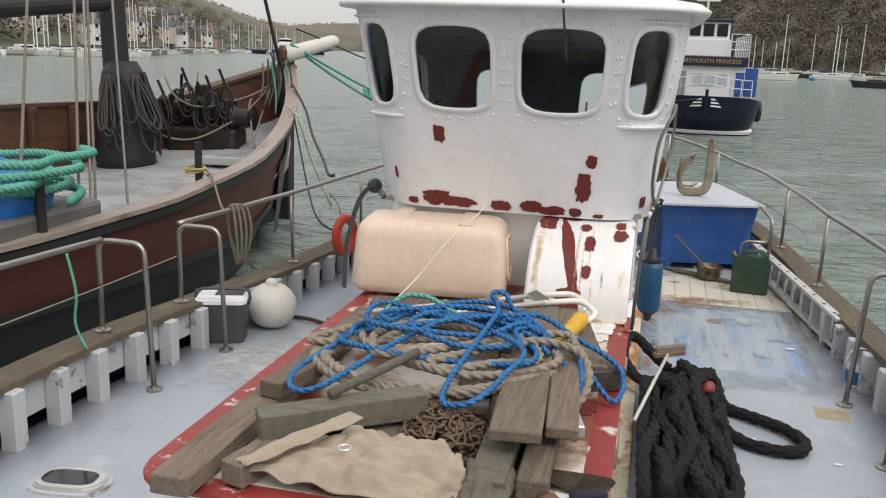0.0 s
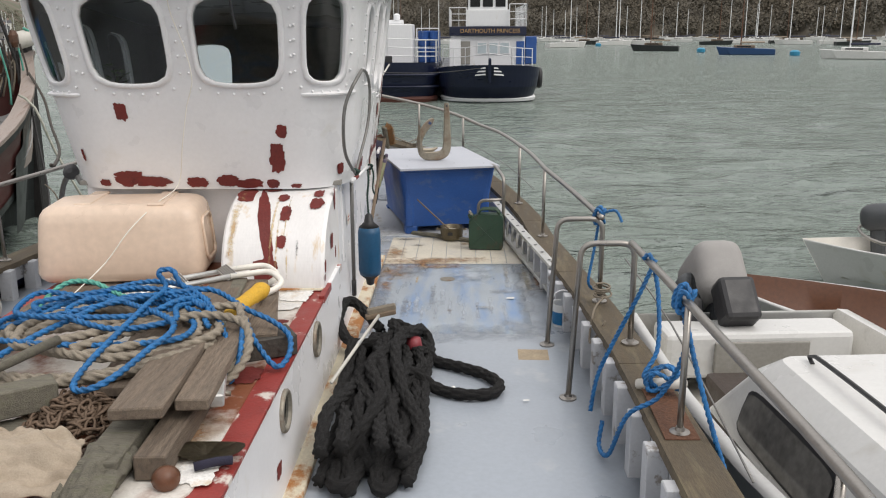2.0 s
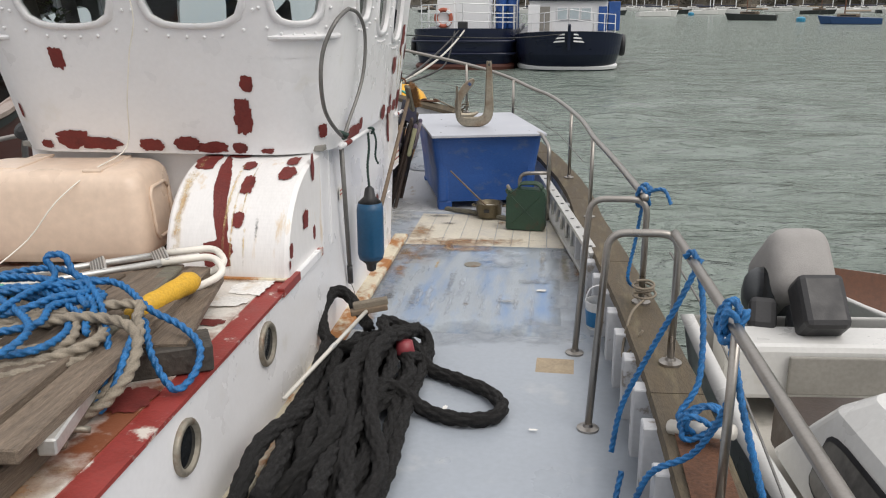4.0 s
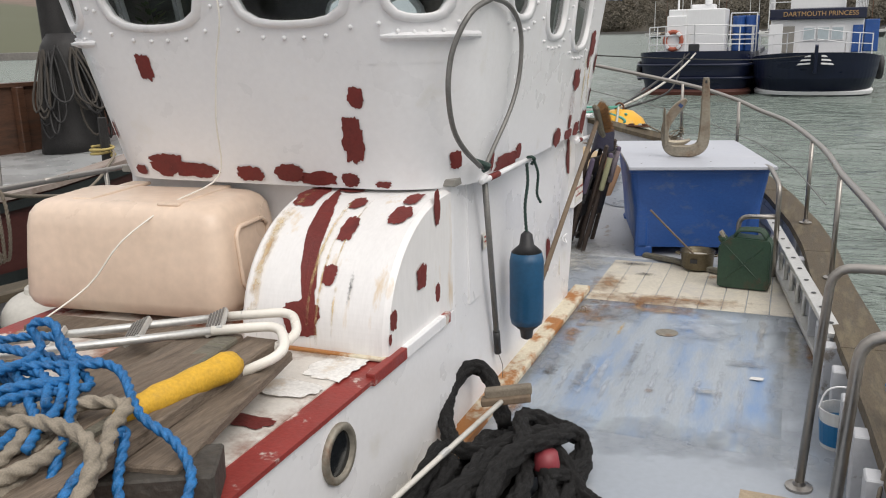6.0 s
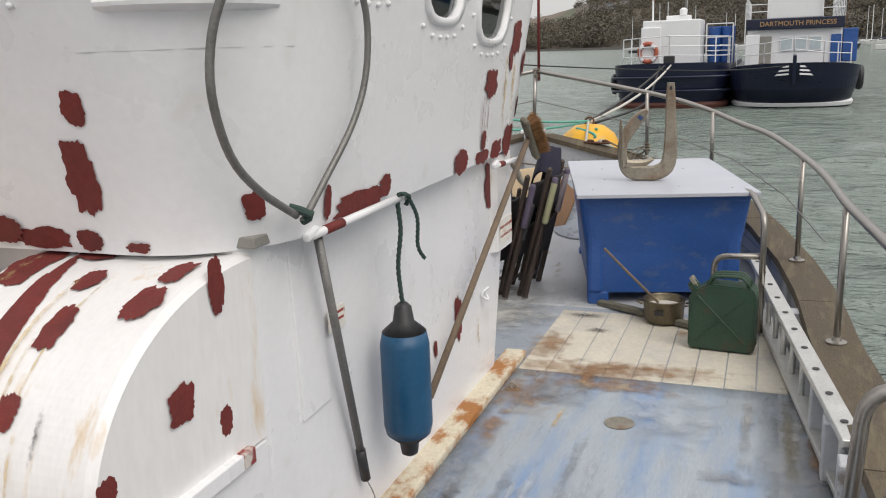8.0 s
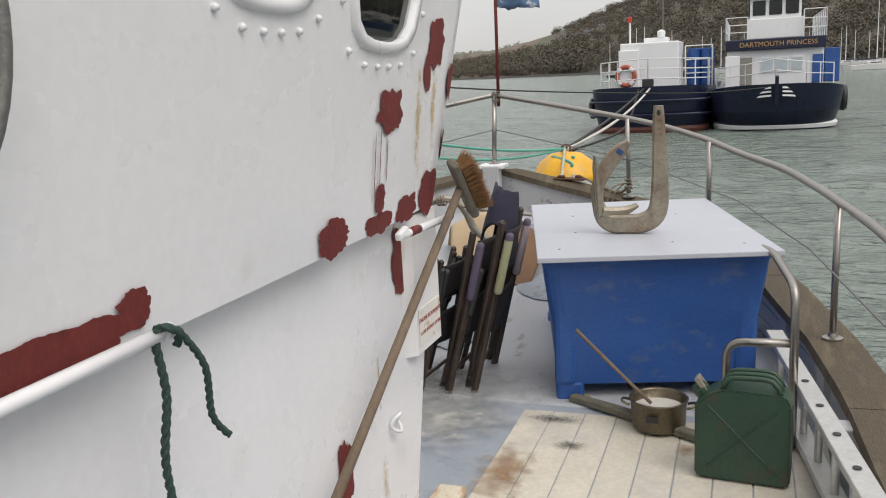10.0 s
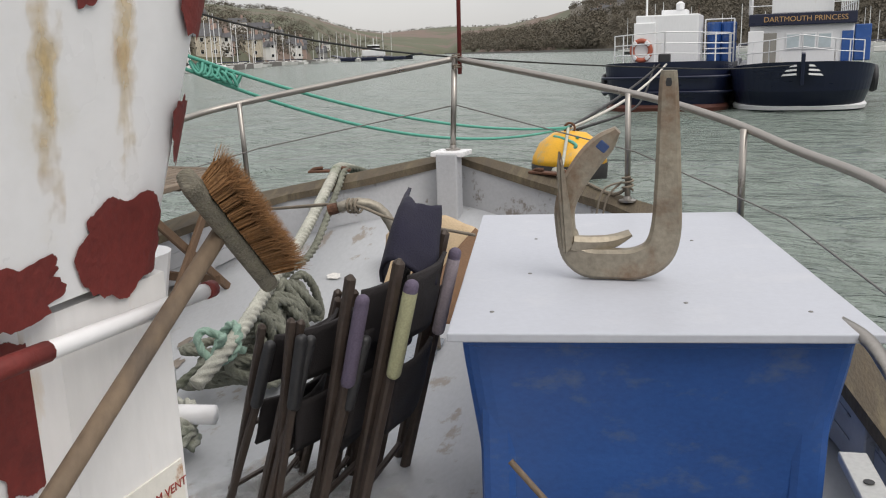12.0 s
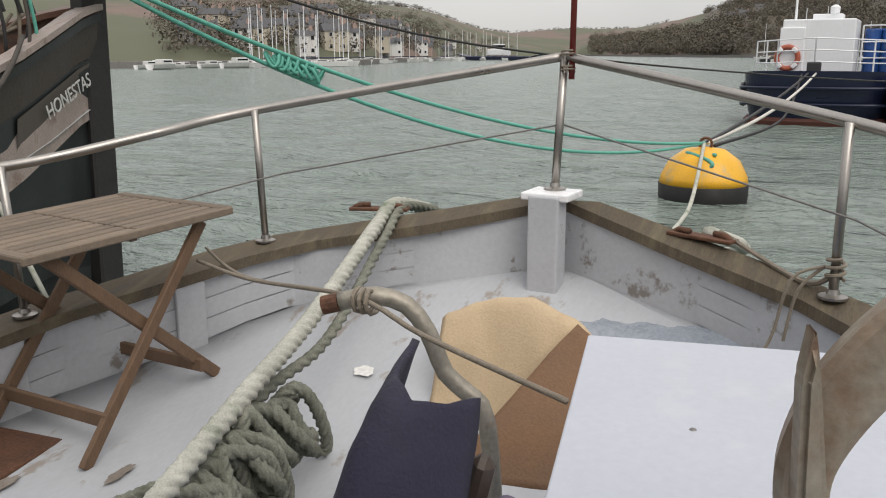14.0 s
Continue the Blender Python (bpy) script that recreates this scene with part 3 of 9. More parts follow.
for y in (7.68, 9.08, 10.55, 11.12):
    x = rail_x(1, y)
    post((x, y, cap_z(y)), (x, y - 0.03, interp(RAILZ, y)))
for y in (6.7, 8.2, 9.4, 10.2, 11.04):
    x = rail_x(-1, y)
    post((x, y, cap_z(y)), (x, y - 0.03, interp(RAILZ, y)))
post((0, 11.5, 0.84), (0, 11.57, 1.37), 0.018)

# boarding gates: hooped rails on both sides
for side, ya, yb in ((1, 5.53, 4.66), (-1, 5.15, 4.37)):
    for y, top in ((ya, 0.87), (yb, 0.92)):
        g = thing("hooped_rail", (edge(side, y, 0.4), y, 0), "stainless steel hooped rail by the boarding gap", "hooped rail", "hooped rails at the boarding gaps")
        xi, xo = edge(side, y, 0.38), edge(side, y, 0.07)
        pts = bent([(xi - 0.03 * side, y, deck_z(y)), (xi + 0.02 * side, y + 0.03, top), (xo, y, top + 0.01), (xo, y, cap_z(y))], 0.08)
        part("hoop", tube(pts, 0.017, 10, 0.06, curved=False), M_STEEL, g, smooth=True)
        part("foot", lathe([(0.05, 0), (0.05, 0.01), (0.024, 0.016), (0.02, 0.03)], Matrix.Translation((xi - 0.03 * side, y, deck_z(y))), 14), M_STEEL, g)
        part("foot", lathe([(0.05, 0), (0.05, 0.01), (0.024, 0.016), (0.02, 0.03)], Matrix.Translation((xo, y, cap_z(y))), 14), M_STEEL, g)
    r2 = thing("quarter_rail", (edge(side, 3.0), 3.0, cap_z(3)), "stainless steel side rail over the cap rail", "side rail", "side rails aft", "structure")
    y2 = yb
    pts = [(rail_x(side, y), y, 0.93 + 0.02 * (y2 - y)) for y in np.linspace(y2, -2.5, 10)]
    part("rail_tube", tube(pts, 0.019, 10, 0.1), M_STEEL, r2, smooth=True)
    for y in (y2 - 1.15, y2 - 2.6, y2 - 4.2):
        post((rail_x(side, y), y, cap_z(y)), (rail_x(side, y), y, 0.93 + 0.02 * (y2 - y)), parent=r2)

# ---- trunk cabin aft of the wheelhouse ----
TW, TA, TF, TZ = 0.83, 2.42, 5.52, 0.58


def rounded_rect(x0, x1, y0, y1, r0, r1, n=6):
    """Outline, anticlockwise; r0 rounds the aft corners, r1 the forward ones."""
    out = []
    for cx, cy, a, r in ((x1 - r0, y0 + r0, -90, r0), (x1 - r1, y1 - r1, 0, r1), (x0 + r1, y1 - r1, 90, r1), (x0 + r0, y0 + r0, 180, r0)):
        for i in range(n + 1):
            t = radians(a + 90 * i / n)
            out.append((cx + r * math.cos(t), cy + r * math.sin(t)))
    return out


def prism(outline, z0, z1, bevel=0.0):
    bm = bmesh.new()
    low = [bm.verts.new((x, y, z0)) for x, y in outline]
    top = [bm.verts.new((x, y, z1)) for x, y in outline]
    n = len(outline)
    for i in range(n):
        bm.faces.new((low[i], low[(i + 1) % n], top[(i + 1) % n], top[i]))
    f = bm.faces.new(top)
    bm.faces.new(low[::-1])
    if bevel:
        bmesh.ops.bevel(bm, geom=list(f.edges), offset=bevel, segments=2, affect="EDGES")
    return bm


trunk = thing("trunk_cabin", (0, 4, 0), "low white trunk cabin with a chipped red painted edge", "trunk cabin")
part("side_wall", prism(rounded_rect(-TW, TW, TA, TF, 0.18, 0.01), 0.0, TZ, 0.012), M_WHITE, trunk)
part("red_edge", prism(rounded_rect(-TW - 0.012, TW + 0.012, TA - 0.012, 5.06, 0.19, 0.01), TZ - 0.012, TZ + 0.004, 0.004), M_RED, trunk, "chipped red painted edge")
part("top", prism(rounded_rect(-TW + 0.095, TW - 0.095, TA + 0.10, 5.5, 0.10, 0.01), TZ - 0.05, TZ + 0.009, 0.003), M_RUSTDECK, trunk, "rust-stained white top plate")
for side in (1, -1):
    bm = bmesh.new()
    box(bm, (0.11, 5.6, 0.045), pose(side * 0.86, 5.0, 0.022), 0.012)
    part("coaming", bm, M_COAMING, trunk, "cream ledge with rust along the deck")
    for y, z in ((3.61, 0.41), (4.48, 0.43)):
        rot = pose(side * TW, y, z, 0, 90 * side, 0)
        ph = part("porthole", lathe([(0.075, -0.01), (0.098, -0.01), (0.10, 0.012), (0.092, 0.02), (0.078, 0.018), (0.072, -0.005)], rot, 24), M_GALV, trunk, "oxidised metal porthole ring", True)
        part("glass", lathe([(0.002, 0.002), (0.074, 0.002), (0.074, 0.005), (0.002, 0.006)], rot, 24), M_DARKGLASS, ph)

# ---- wheelhouse ----
WH = thing("wheelhouse", (0, 6.7, 0), "white steel wheelhouse with red primer patches and rounded windows", "wheelhouse")
WW, WR, RF = 0.925, 0.36, 0.11
WZ0, WZ1 = 1.10, 2.38


def aft_y(z):
    return 5.40 - 0.27 * (z - 1.08)


def fore_y(z):
    return 7.82 + 0.32 * (z - 1.08)


def flare(y, z):
    """The house widens upwards and draws in a little towards its fore end."""
    return (0.90 + 0.115 * (z - 1.12)) / WW * (1 - 0.022 * max(0.0, min(1.4, y - 6.3)) ** 2)


def wrap(s, z, out=0.0):
    """A point on the upper house: s metres round it from the middle of the aft face, to starboard positive."""
    ya, yf = aft_y(z), fore_y(z)
    sg = 1 if s >= 0 else -1
    s = abs(s)
    flat = WW - WR
    arc = WR * math.pi / 2
    side_len = (7.82 - RF) - (5.40 + WR)
    r2 = RF
    arc2 = r2 * math.pi / 2
    if s < flat:
        p, nrm = (s, ya), (0, -1)
    elif s < flat + arc:
        a = (s - flat) / WR
        p, nrm = (flat + WR * math.sin(a), ya + WR - WR * math.cos(a)), (math.sin(a), -math.cos(a))
    elif s < flat + arc + side_len:
        t = (s - flat - arc) / side_len
        p, nrm = (WW, ya + WR + t * (yf - r2 - ya - WR)), (1, 0)
    elif s < flat + arc + side_len + arc2:
        a = (s - flat - arc - side_len) / r2
        p, nrm = (WW - r2 + r2 * math.cos(a), yf - r2 + r2 * math.sin(a)), (math.cos(a), math.sin(a))
    else:
        p, nrm = (max(0.0, WW - r2 - (s - flat - arc - side_len - arc2)), yf), (0, 1)
    return Vector((sg * (p[0] * flare(p[1], z) + out * nrm[0]), p[1] + out * nrm[1], z))


S_FLAT, S_ARC = WW - WR, WR * math.pi / 2
S_SIDE = (7.82 - RF) - (5.40 + WR)
S_END = S_FLAT + S_ARC + S_SIDE + RF * math.pi / 2 + (WW - RF)


def s_of_y(y):
    """Distance round to a place on the straight side, as it stands near the bottom edge."""
    return S_FLAT + S_ARC + (y - 5.40 - WR)


# windows: middle, half width, bottom, top, corner radius
WINS = [(-0.31, 0.213, 1.79, 2.235, 0.09), (0.297, 0.224, 1.79, 2.235, 0.09), (0.787, 0.118, 1.80, 2.24, 0.07), (-0.785, 0.105, 1.80, 2.24, 0.07)]
for y, hw, z0, z1, r in ((6.12, 0.13, 1.80, 2.2, 0.12), (6.62, 0.15, 1.71, 2.23, 0.13), (7.15, 0.19, 1.64, 2.23, 0.13)):
    WINS += [(s_of_y(y), hw, z0, z1, r), (-s_of_y(y), hw, z0, z1, r)]
WINS += [(0.42 - S_END, 0.17, 1.80, 2.2, 0.08), (S_END - 0.42, 0.17, 1.80, 2.2, 0.08)]


def win_loop(w, grow=0.0, n=32):
    """Rounded outline of a window in (s, z); the sill bows a little downwards."""
    s0, hw, z0, z1, r = w
    hw, z0, z1, r = hw + grow, z0 - grow, z1 + grow, r + grow
    cs, cz, hz = s0, (z0 + z1) / 2, (z1 - z0) / 2
    out = []
    for i in range(n):
        a = 2 * math.pi * i / n
        u, v = math.cos(a), math.sin(a)
        k = 5.5
        m = (abs(u) ** k + abs(v) ** k) ** (-1 / k)
        x, y = u * m, v * m
        zz = cz + hz * y
        zz += 0.022 * (1 - x * x) * (1 if y > 0 else -1) * abs(y)
        out.append((cs + hw * x, zz))
    return out


def wall_shell(out, flip):
    verts, faces = [], []
    B0, B1 = 1.60, 2.30

    def grid(s0, s1, z0, z1, ds=0.08, dz=0.14):
        ns, nz = max(1, math.ceil((s1 - s0) / ds)), max(1, math.ceil((z1 - z0) / dz))
        base = len(verts)
        for i in range(ns + 1):
            for j in range(nz + 1):
                verts.append(wrap(s0 + (s1 - s0) * i / ns, z0 + (z1 - z0) * j / nz, out))
        for i in range(ns):
            for j in range(nz):
                a = base + i * (nz + 1) + j
                faces.append((a, a + nz + 1, a + nz + 2, a + 1))
    grid(-S_END, S_END, WZ0, B0)
    grid(-S_END, S_END, B1, WZ1)
    edges = [-S_END]
    for w in sorted(WINS):
        edges += [w[0] - w[1] - 0.03, w[0] + w[1] + 0.03]
    edges.append(S_END)
    for i in range(0, len(edges), 2):
        if edges[i + 1] - edges[i] > 0.001:
            grid(edges[i], edges[i + 1], B0, B1)
    for w in sorted(WINS):
        loop = win_loop(w)
        s0, s1 = w[0] - w[1] - 0.03, w[0] + w[1] + 0.03
        cz = (B0 + B1) / 2
        rect = []
        for i in range(len(loop)):
            a = 2 * math.pi * i / len(loop)
            u, v = math.cos(a), math.sin(a)
            m = 1 / max(abs(u), abs(v))
            rect.append((w[0] + (s1 - w[0]) * u * m, cz + (B1 - B0) / 2 * v * m))
        b = len(verts)
        n = len(loop)
        for q in rect:
            verts.append(wrap(*q, out))
        for q in loop:
            verts.append(wrap(*q, out))
        for i in range(n):
            j = (i + 1) % n
            faces.append((b + i, b + j, b + n + j, b + n + i))
    return verts, [f[::-1] for f in faces] if flip else faces


v, f = wall_shell(0.0, False)
shell = mesh_from(v, f, "upper_wall", M_WHITE, WH, True)
bm = bmesh.new()
bm.from_mesh(shell.data)
bmesh.ops.remove_doubles(bm, verts=bm.verts, dist=0.002)
bm.to_mesh(shell.data)
bm.free()
v, f = wall_shell(-0.04, True)
mesh_from(v, f, "inner_lining", M_INTERIOR, WH, True)
for w in WINS:
    n = 32
    # white rim standing proud, reveal, pane
    loops = [(0.03, 0.0), (0.027, 0.012), (0.006, 0.013), (0.0, 0.008), (0.0, -0.04)]
    vv, ff = [], []
    for grow, o in loops:
        vv += [wrap(s, z, o) for s, z in win_loop(w, grow)]
    for k in range(len(loops) - 1):
        for i in range(n):
            ff.append((k * n + i, k * n + (i + 1) % n, (k + 1) * n + (i + 1) % n, (k + 1) * n + i))
    win = mesh_from(vv, ff, "window", M_WHITE, WH, True)
    vv = [wrap(s, z, -0.012) for s, z in win_loop(w, 0.004)]
    c = wrap(w[0], (w[2] + w[3]) / 2, -0.012)
    pane = mesh_from(vv + [c], [(i, (i + 1) % n, n) for i in range(n)], "pane", M_GLASS, win, True)
    pane.visible_shadow = False

# bolt heads round the windows
bolts = bmesh.new()
for w in WINS[:4] + WINS[4:10:2]:
    loop = win_loop(w, 0.065, 22)
    for s, z in loop:
        p = wrap(s, z, 0.004)
        bmesh.ops.create_icosphere(bolts, subdivisions=1, radius=0.0095, matrix=Matrix.Translation(p))
tagged(part("bolt_heads", bolts, M_WHITE, WH, smooth=True), kind="stuff")

# ledges under the corner windows
for sg in (1, -1):
    for z, h, d in ((1.70, 0.03, 0.035), (2.31, 0.02, 0.03)):
        ss = np.linspace(0.64, 1.06, 10) * sg
        vv = []
        for s in ss:
            fade = max(0.02, 1 - abs((abs(s) - 0.85) / 0.22) ** 3)
            for o, dz in ((-0.01, -h * 0.8), (d * fade, -h * 0.2), (d * fade, h * 0.1), (-0.01, h * 0.6)):
                vv.append(wrap(s, z + dz, o))
        ff = [(i * 4 + j, i * 4 + 4 + j, i * 4 + 5 + j, i * 4 + 1 + j) for i in range(len(ss) - 1) for j in range(3)]
        mesh_from(vv, ff if sg > 0 else [q[::-1] for q in ff], "ledge", M_WHITE, WH)

# bottom closing plate and lower house
bm = bmesh.new()
ring = [bm.verts.new(wrap(s, WZ0)) for s in np.linspace(-S_END + 0.001, S_END - 0.001, 60)]
bm.faces.new(ring)
part("soffit", bm, M_WHITE, WH)
bm = prism(rounded_rect(-0.82, 0.82, 5.5, 7.58, 0.05, 0.06), 0.0, 1.10)
for v_ in bm.verts:
    if v_.co.y > 7:
        v_.co.y += 0.28 * v_.co.z
part("lower_wall", bm, M_WHITE, WH)
part("cabin_floor", boxed((1.7, 2.2, 0.03), pose(0, 6.6, 1.12), 0.004), M_INTERIOR, WH)
part("console", boxed((1.2, 0.4, 0.55), pose(0, 7.45, 1.40), 0.03), M_INTERIOR, WH)

# roof with a rolled edge and overhang
rings = [(-0.02, 2.372), (0.075, 2.36), (0.105, 2.365), (0.11, 2.385), (0.05, 2.425), (-0.10, 2.455), (-0.35, 2.475), (-0.62, 2.485)]
ss = list(np.linspace(-S_END + 0.001, S_END - 0.001, 72))
vv, ff = [], []
for o, z in rings:
    for s in ss:
        p = wrap(s, 2.36, 0.0)
        n_ = wrap(s, 2.36, 1.0) - p
        q = p + n_ * max(o, -0.62)
        if o < 0:
            c = Vector((0, (aft_y(2.36) + fore_y(2.36)) / 2, 0))
            k = -o / 0.95
            q = Vector((p.x * (1 - k), p.y + (c.y - p.y) * k, 0))
        vv.append((q.x, q.y, z))
m_ = len(ss)
for k in range(len(rings) - 1):
    for i in range(m_):
        ff.append((k * m_ + i, k * m_ + (i + 1) % m_, (k + 1) * m_ + (i + 1) % m_, (k + 1) * m_ + i))
ff.append(tuple(range((len(rings) - 1) * m_, len(rings) * m_)))
mesh_from(vv, ff, "roof", M_WHITE, WH, True)

# curved casing on the aft face, flush with the side
vv, ff = [], []
NC = 40
for x in (0.21, 0.225, 0.80, 0.822):
    for i in range(NC + 1):
        a = math.pi / 2 * i / NC
        k = 0.0 if 0.22 < x < 0.81 else 0.012
        vv.append((x, 5.52 - (0.64 - k) * math.sin(a) ** 0.9, 0.585 + (0.505 - k) * math.cos(a) ** 0.9))
for c in range(3):
    for i in range(NC):
        a = c * (NC + 1) + i
        ff.append((a, a + 1, a + NC + 2, a + NC + 1))
for c, fl in ((0, False), (3, True)):
    b = len(vv)
    vv.append((0.21 if c == 0 else 0.822, 5.52, 0.585))
    for i in range(NC):
        a = c * (NC + 1) + i
        ff.append((a, b, a + 1) if fl else (a, a + 1, b))
mesh_from(vv, ff, "casing", M_WHITE_RUST, WH, False)
part("casing_foot", boxed((0.62, 0.03, 0.012), pose(0.515, 4.875, 0.594), 0.004), M_COAMING, WH)


# red primer patches brushed on the plating
def ragged(seed, n=44):
    """Radii of a ragged brushed outline."""
    out = []
    for i in range(n):
        a = 2 * math.pi * i / n
        r = 1 + 0.28 * noise.noise(Vector((2 * math.cos(a), 2 * math.sin(a), seed * 7.3))) + 0.16 * noise.noise(Vector((7 * math.cos(a), 7 * math.sin(a), seed * 3.1))) + 0.10 * noise.noise(Vector((19 * math.cos(a), 19 * math.sin(a), seed)))
        out.append((r * math.cos(a), r * math.sin(a)))
    return out


def patch(place, cs, cz, hs, hz, seed, material=M_BRUSHED, name="primer_patch", square=0.35):
    """place(s, z, out) gives the surface; a ragged patch laid on it."""
    vv, ff = [], []
    pts = []
    lift = 0.0025 + 0.0006 * (seed % 9)
    for x, y in ragged(seed):
        k = 1 / max(abs(x), abs(y)) * math.hypot(x, y)
        k = 1 + (min(k, 1.35) - 1) * square
        pts.append((x * k, y * k))
    n = len(pts)
    ks = [1.0 - i / 9 for i in range(9)]
    for k in ks:
        for x, y in pts:
            vv.append(place(cs + hs * x * k, cz + hz * y * k, lift))
    vv.append(place(cs, cz, lift))
    for r in range(8):
        for i in range(n):
            ff.append((r * n + i, r * n + (i + 1) % n, (r + 1) * n + (i + 1) % n, (r + 1) * n + i))
    for i in range(n):
        ff.append((8 * n + i, 8 * n + (i + 1) % n, 9 * n))
    ob = mesh_from(vv, ff, name, material, WH)
    rim = ob.data.attributes.new("rim", "FLOAT", "POINT")
    rim.data.foreach_set("value", [1 - k for k in ks for _ in range(n)] + [1.0])
    return ob


def side_face(y, z, out):
    """The straight side of the upper house and its forward corner, by length and height."""
    y1 = fore_y(z) - RF
    if y <= y1:
        return Vector((WW * flare(y, z) + out, y, z))
    a = (y - y1) / RF
    yc = y1 + RF * math.sin(a)
    return Vector(((WW - RF + RF * math.cos(a)) * flare(yc, z) + out * math.cos(a), yc + out * math.sin(a), z))


def lower_side(y, z, out):
    return Vector((0.82 + out, y, z))


def casing_face(x, a, out):
    """x across, a in degrees from the top of the curve."""
    t = radians(a)
    return Vector((x, 5.52 - (0.64 + out) * max(0.0, math.sin(t)) ** 0.9, 0.585 + (0.505 + out) * max(0.0, math.cos(t)) ** 0.9))


# primer on the upper house: place round it, height, half sizes
for i, (s, z, hs, hz) in enumerate([(-0.424, 1.60, 0.036, 0.056), (0.518, 1.475, 0.033, 0.040), (0.484, 1.302, 0.048, 0.095), (-0.645, 1.142, 0.038, 0.024),
                                    (-0.47, 1.172, 0.10, 0.048), (-0.33, 1.150, 0.12, 0.034), (-0.042, 1.147, 0.068, 0.034), (0.16, 1.155, 0.075, 0.036), (0.29, 1.138, 0.10, 0.030),
                                    (0.452, 1.137, 0.042, 0.031), (0.60, 1.122, 0.035, 0.014), (-0.76, 1.32, 0.012, 0.04), (0.911, 1.214, 0.030, 0.040)]):
    patch(wrap, s, z, hs, hz, i + 1)
for i, (y, z, hy, hz) in enumerate([(6.00, 1.142, 0.17, 0.036), (6.17, 1.165, 0.045, 0.035), (7.29, 1.432, 0.095, 0.062), (7.23, 1.195, 0.034, 0.040), (6.93, 1.140, 0.082, 0.048),
                                    (7.24, 1.122, 0.10, 0.030), (7.47, 1.130, 0.09, 0.042), (7.68, 1.150, 0.09, 0.070), (7.62, 1.535, 0.035, 0.060), (7.70, 1.625, 0.075, 0.078), (7.86, 1.50, 0.035, 0.06), (7.83, 1.30, 0.035, 0.055), (5.78, 1.18, 0.02, 0.05)]):
    patch(side_face, y, z, hy, hz, i + 31)
for i, (y, z, hy, hz) in enumerate([(5.36, 1.050, 0.030, 0.068), (5.19, 0.810, 0.048, 0.046), (5.355, 0.702, 0.026, 0.038), (4.94, 0.718, 0.030, 0.038), (7.04, 0.450, 0.045, 0.100), (6.76, 0.400, 0.020, 0.036),
                                    (6.66, 0.455, 0.020, 0.038), (7.54, 0.96, 0.085, 0.11), (5.43, 0.57, 0.03, 0.02), (4.90, 0.66, 0.012, 0.02), (2.95, 0.13, 0.05, 0.04), (3.45, 0.20, 0.05, 0.035)]):
    patch(lower_side if y > 4.85 else (lambda a, b, o: Vector((TW + o, a, b))), y, z, hy, hz, i + 61)
patch(lambda x, a, o: casing_face(x + 0.0019 * (a - 41), a, o), 0.44, 42, 0.040, 34, 90)
for i, (x, a, hx, ha) in enumerate([(0.285, 15, 0.055, 10), (0.466, 78, 0.075, 7), (0.566, 36.5, 0.034, 7), (0.562, 59, 0.030, 4.6), (0.526, 20, 0.034, 4),
                                    (0.43, 7, 0.06, 3.5), (0.735, 14, 0.032, 5), (0.742, 27, 0.042, 6)]):
    patch(casing_face, x, a, hx, ha, i + 91)
# rust runs and dark scribble on the casing
for i, (x, a, hx, ha, mm) in enumerate([(0.535, 62, 0.008, 26, M_RUN), (0.265, 50, 0.030, 40, M_RUN), (0.60, 74, 0.008, 14, M_RUN), (0.658, 64, 0.010, 8, M_BLACKSCUFF), (0.50, 45, 0.012, 38, M_RUN), (0.575, 40, 0.006, 30, M_RUN)]):
    patch(casing_face, x, a, hx, ha, i + 121, mm, "rust_run" if mm is not M_BLACKSCUFF else "scuff")
for i, (y, z, hy, hz) in enumerate([(7.30, 0.30, 0.02, 0.10), (5.72, 0.62, 0.012, 0.10), (5.72, 0.92, 0.02, 0.12), (7.30, 0.62, 0.008, 0.12)]):
    patch(lower_side, y, z, hy, hz, i + 141, M_RUN, "rust_run")
for i, (y, z, hz) in enumerate([(7.22, 1.30, 0.10), (7.18, 1.29, 0.09), (7.55, 1.40, 0.22), (7.70, 1.42, 0.2), (7.28, 1.30, 0.06)]):
    patch(side_face, y, z, 0.03 if i > 1 and i < 4 else 0.003, hz, i + 151, M_RUN if 1 < i < 4 else M_BRUSHED, "paint_run")
# chipped primer and bare metal on the trunk edge
for i, (x, y, hx, hy, mm) in enumerate([(0.60, 4.55, 0.14, 0.07, M_WHITECHIP), (0.68, 4.78, 0.09, 0.14, M_WHITECHIP), (0.62, 4.30, 0.10, 0.04, M_BRUSHED), (0.66, 3.58, 0.085, 0.10, M_BRUSHED), (0.62, 3.0, 0.14, 0.25, M_RUSTWEAR), (0.72, 2.75, 0.07, 0.12, M_WHITECHIP), (0.55, 4.85, 0.2, 0.05, M_RUSTWEAR)]):
    patch(lambda a, b, o: Vector((a, b, TZ + 0.010 + o)), x, y, hx, hy, i + 161, mm, "paint_patch")
part("angle_strip", boxed((0.035, 0.38, 0.045), pose(0.828, 5.19, 0.578), 0.004), M_WHITE, WH)
part("angle_strip_end", boxed((0.034, 0.27, 0.044), pose(0.8285, 4.862, 0.578), 0.004), M_RED, WH)
part("angle_strip_end", boxed((0.034, 0.05, 0.044), pose(0.8285, 5.408, 0.578), 0.004), M_RED, WH)

# plating seams and box on the lower wall
part("vent_box", prism([(0.815, 7.52), (0.852, 7.56), (0.852, 7.785), (0.815, 7.80)], 0.62, 1.085), M_WHITE_RUST, WH)
part("seam_plate", boxed((0.012, 0.16, 0.55), pose(0.822, 5.78, 0.82, 2, 0, 0), 0.003), M_WHITE, WH)


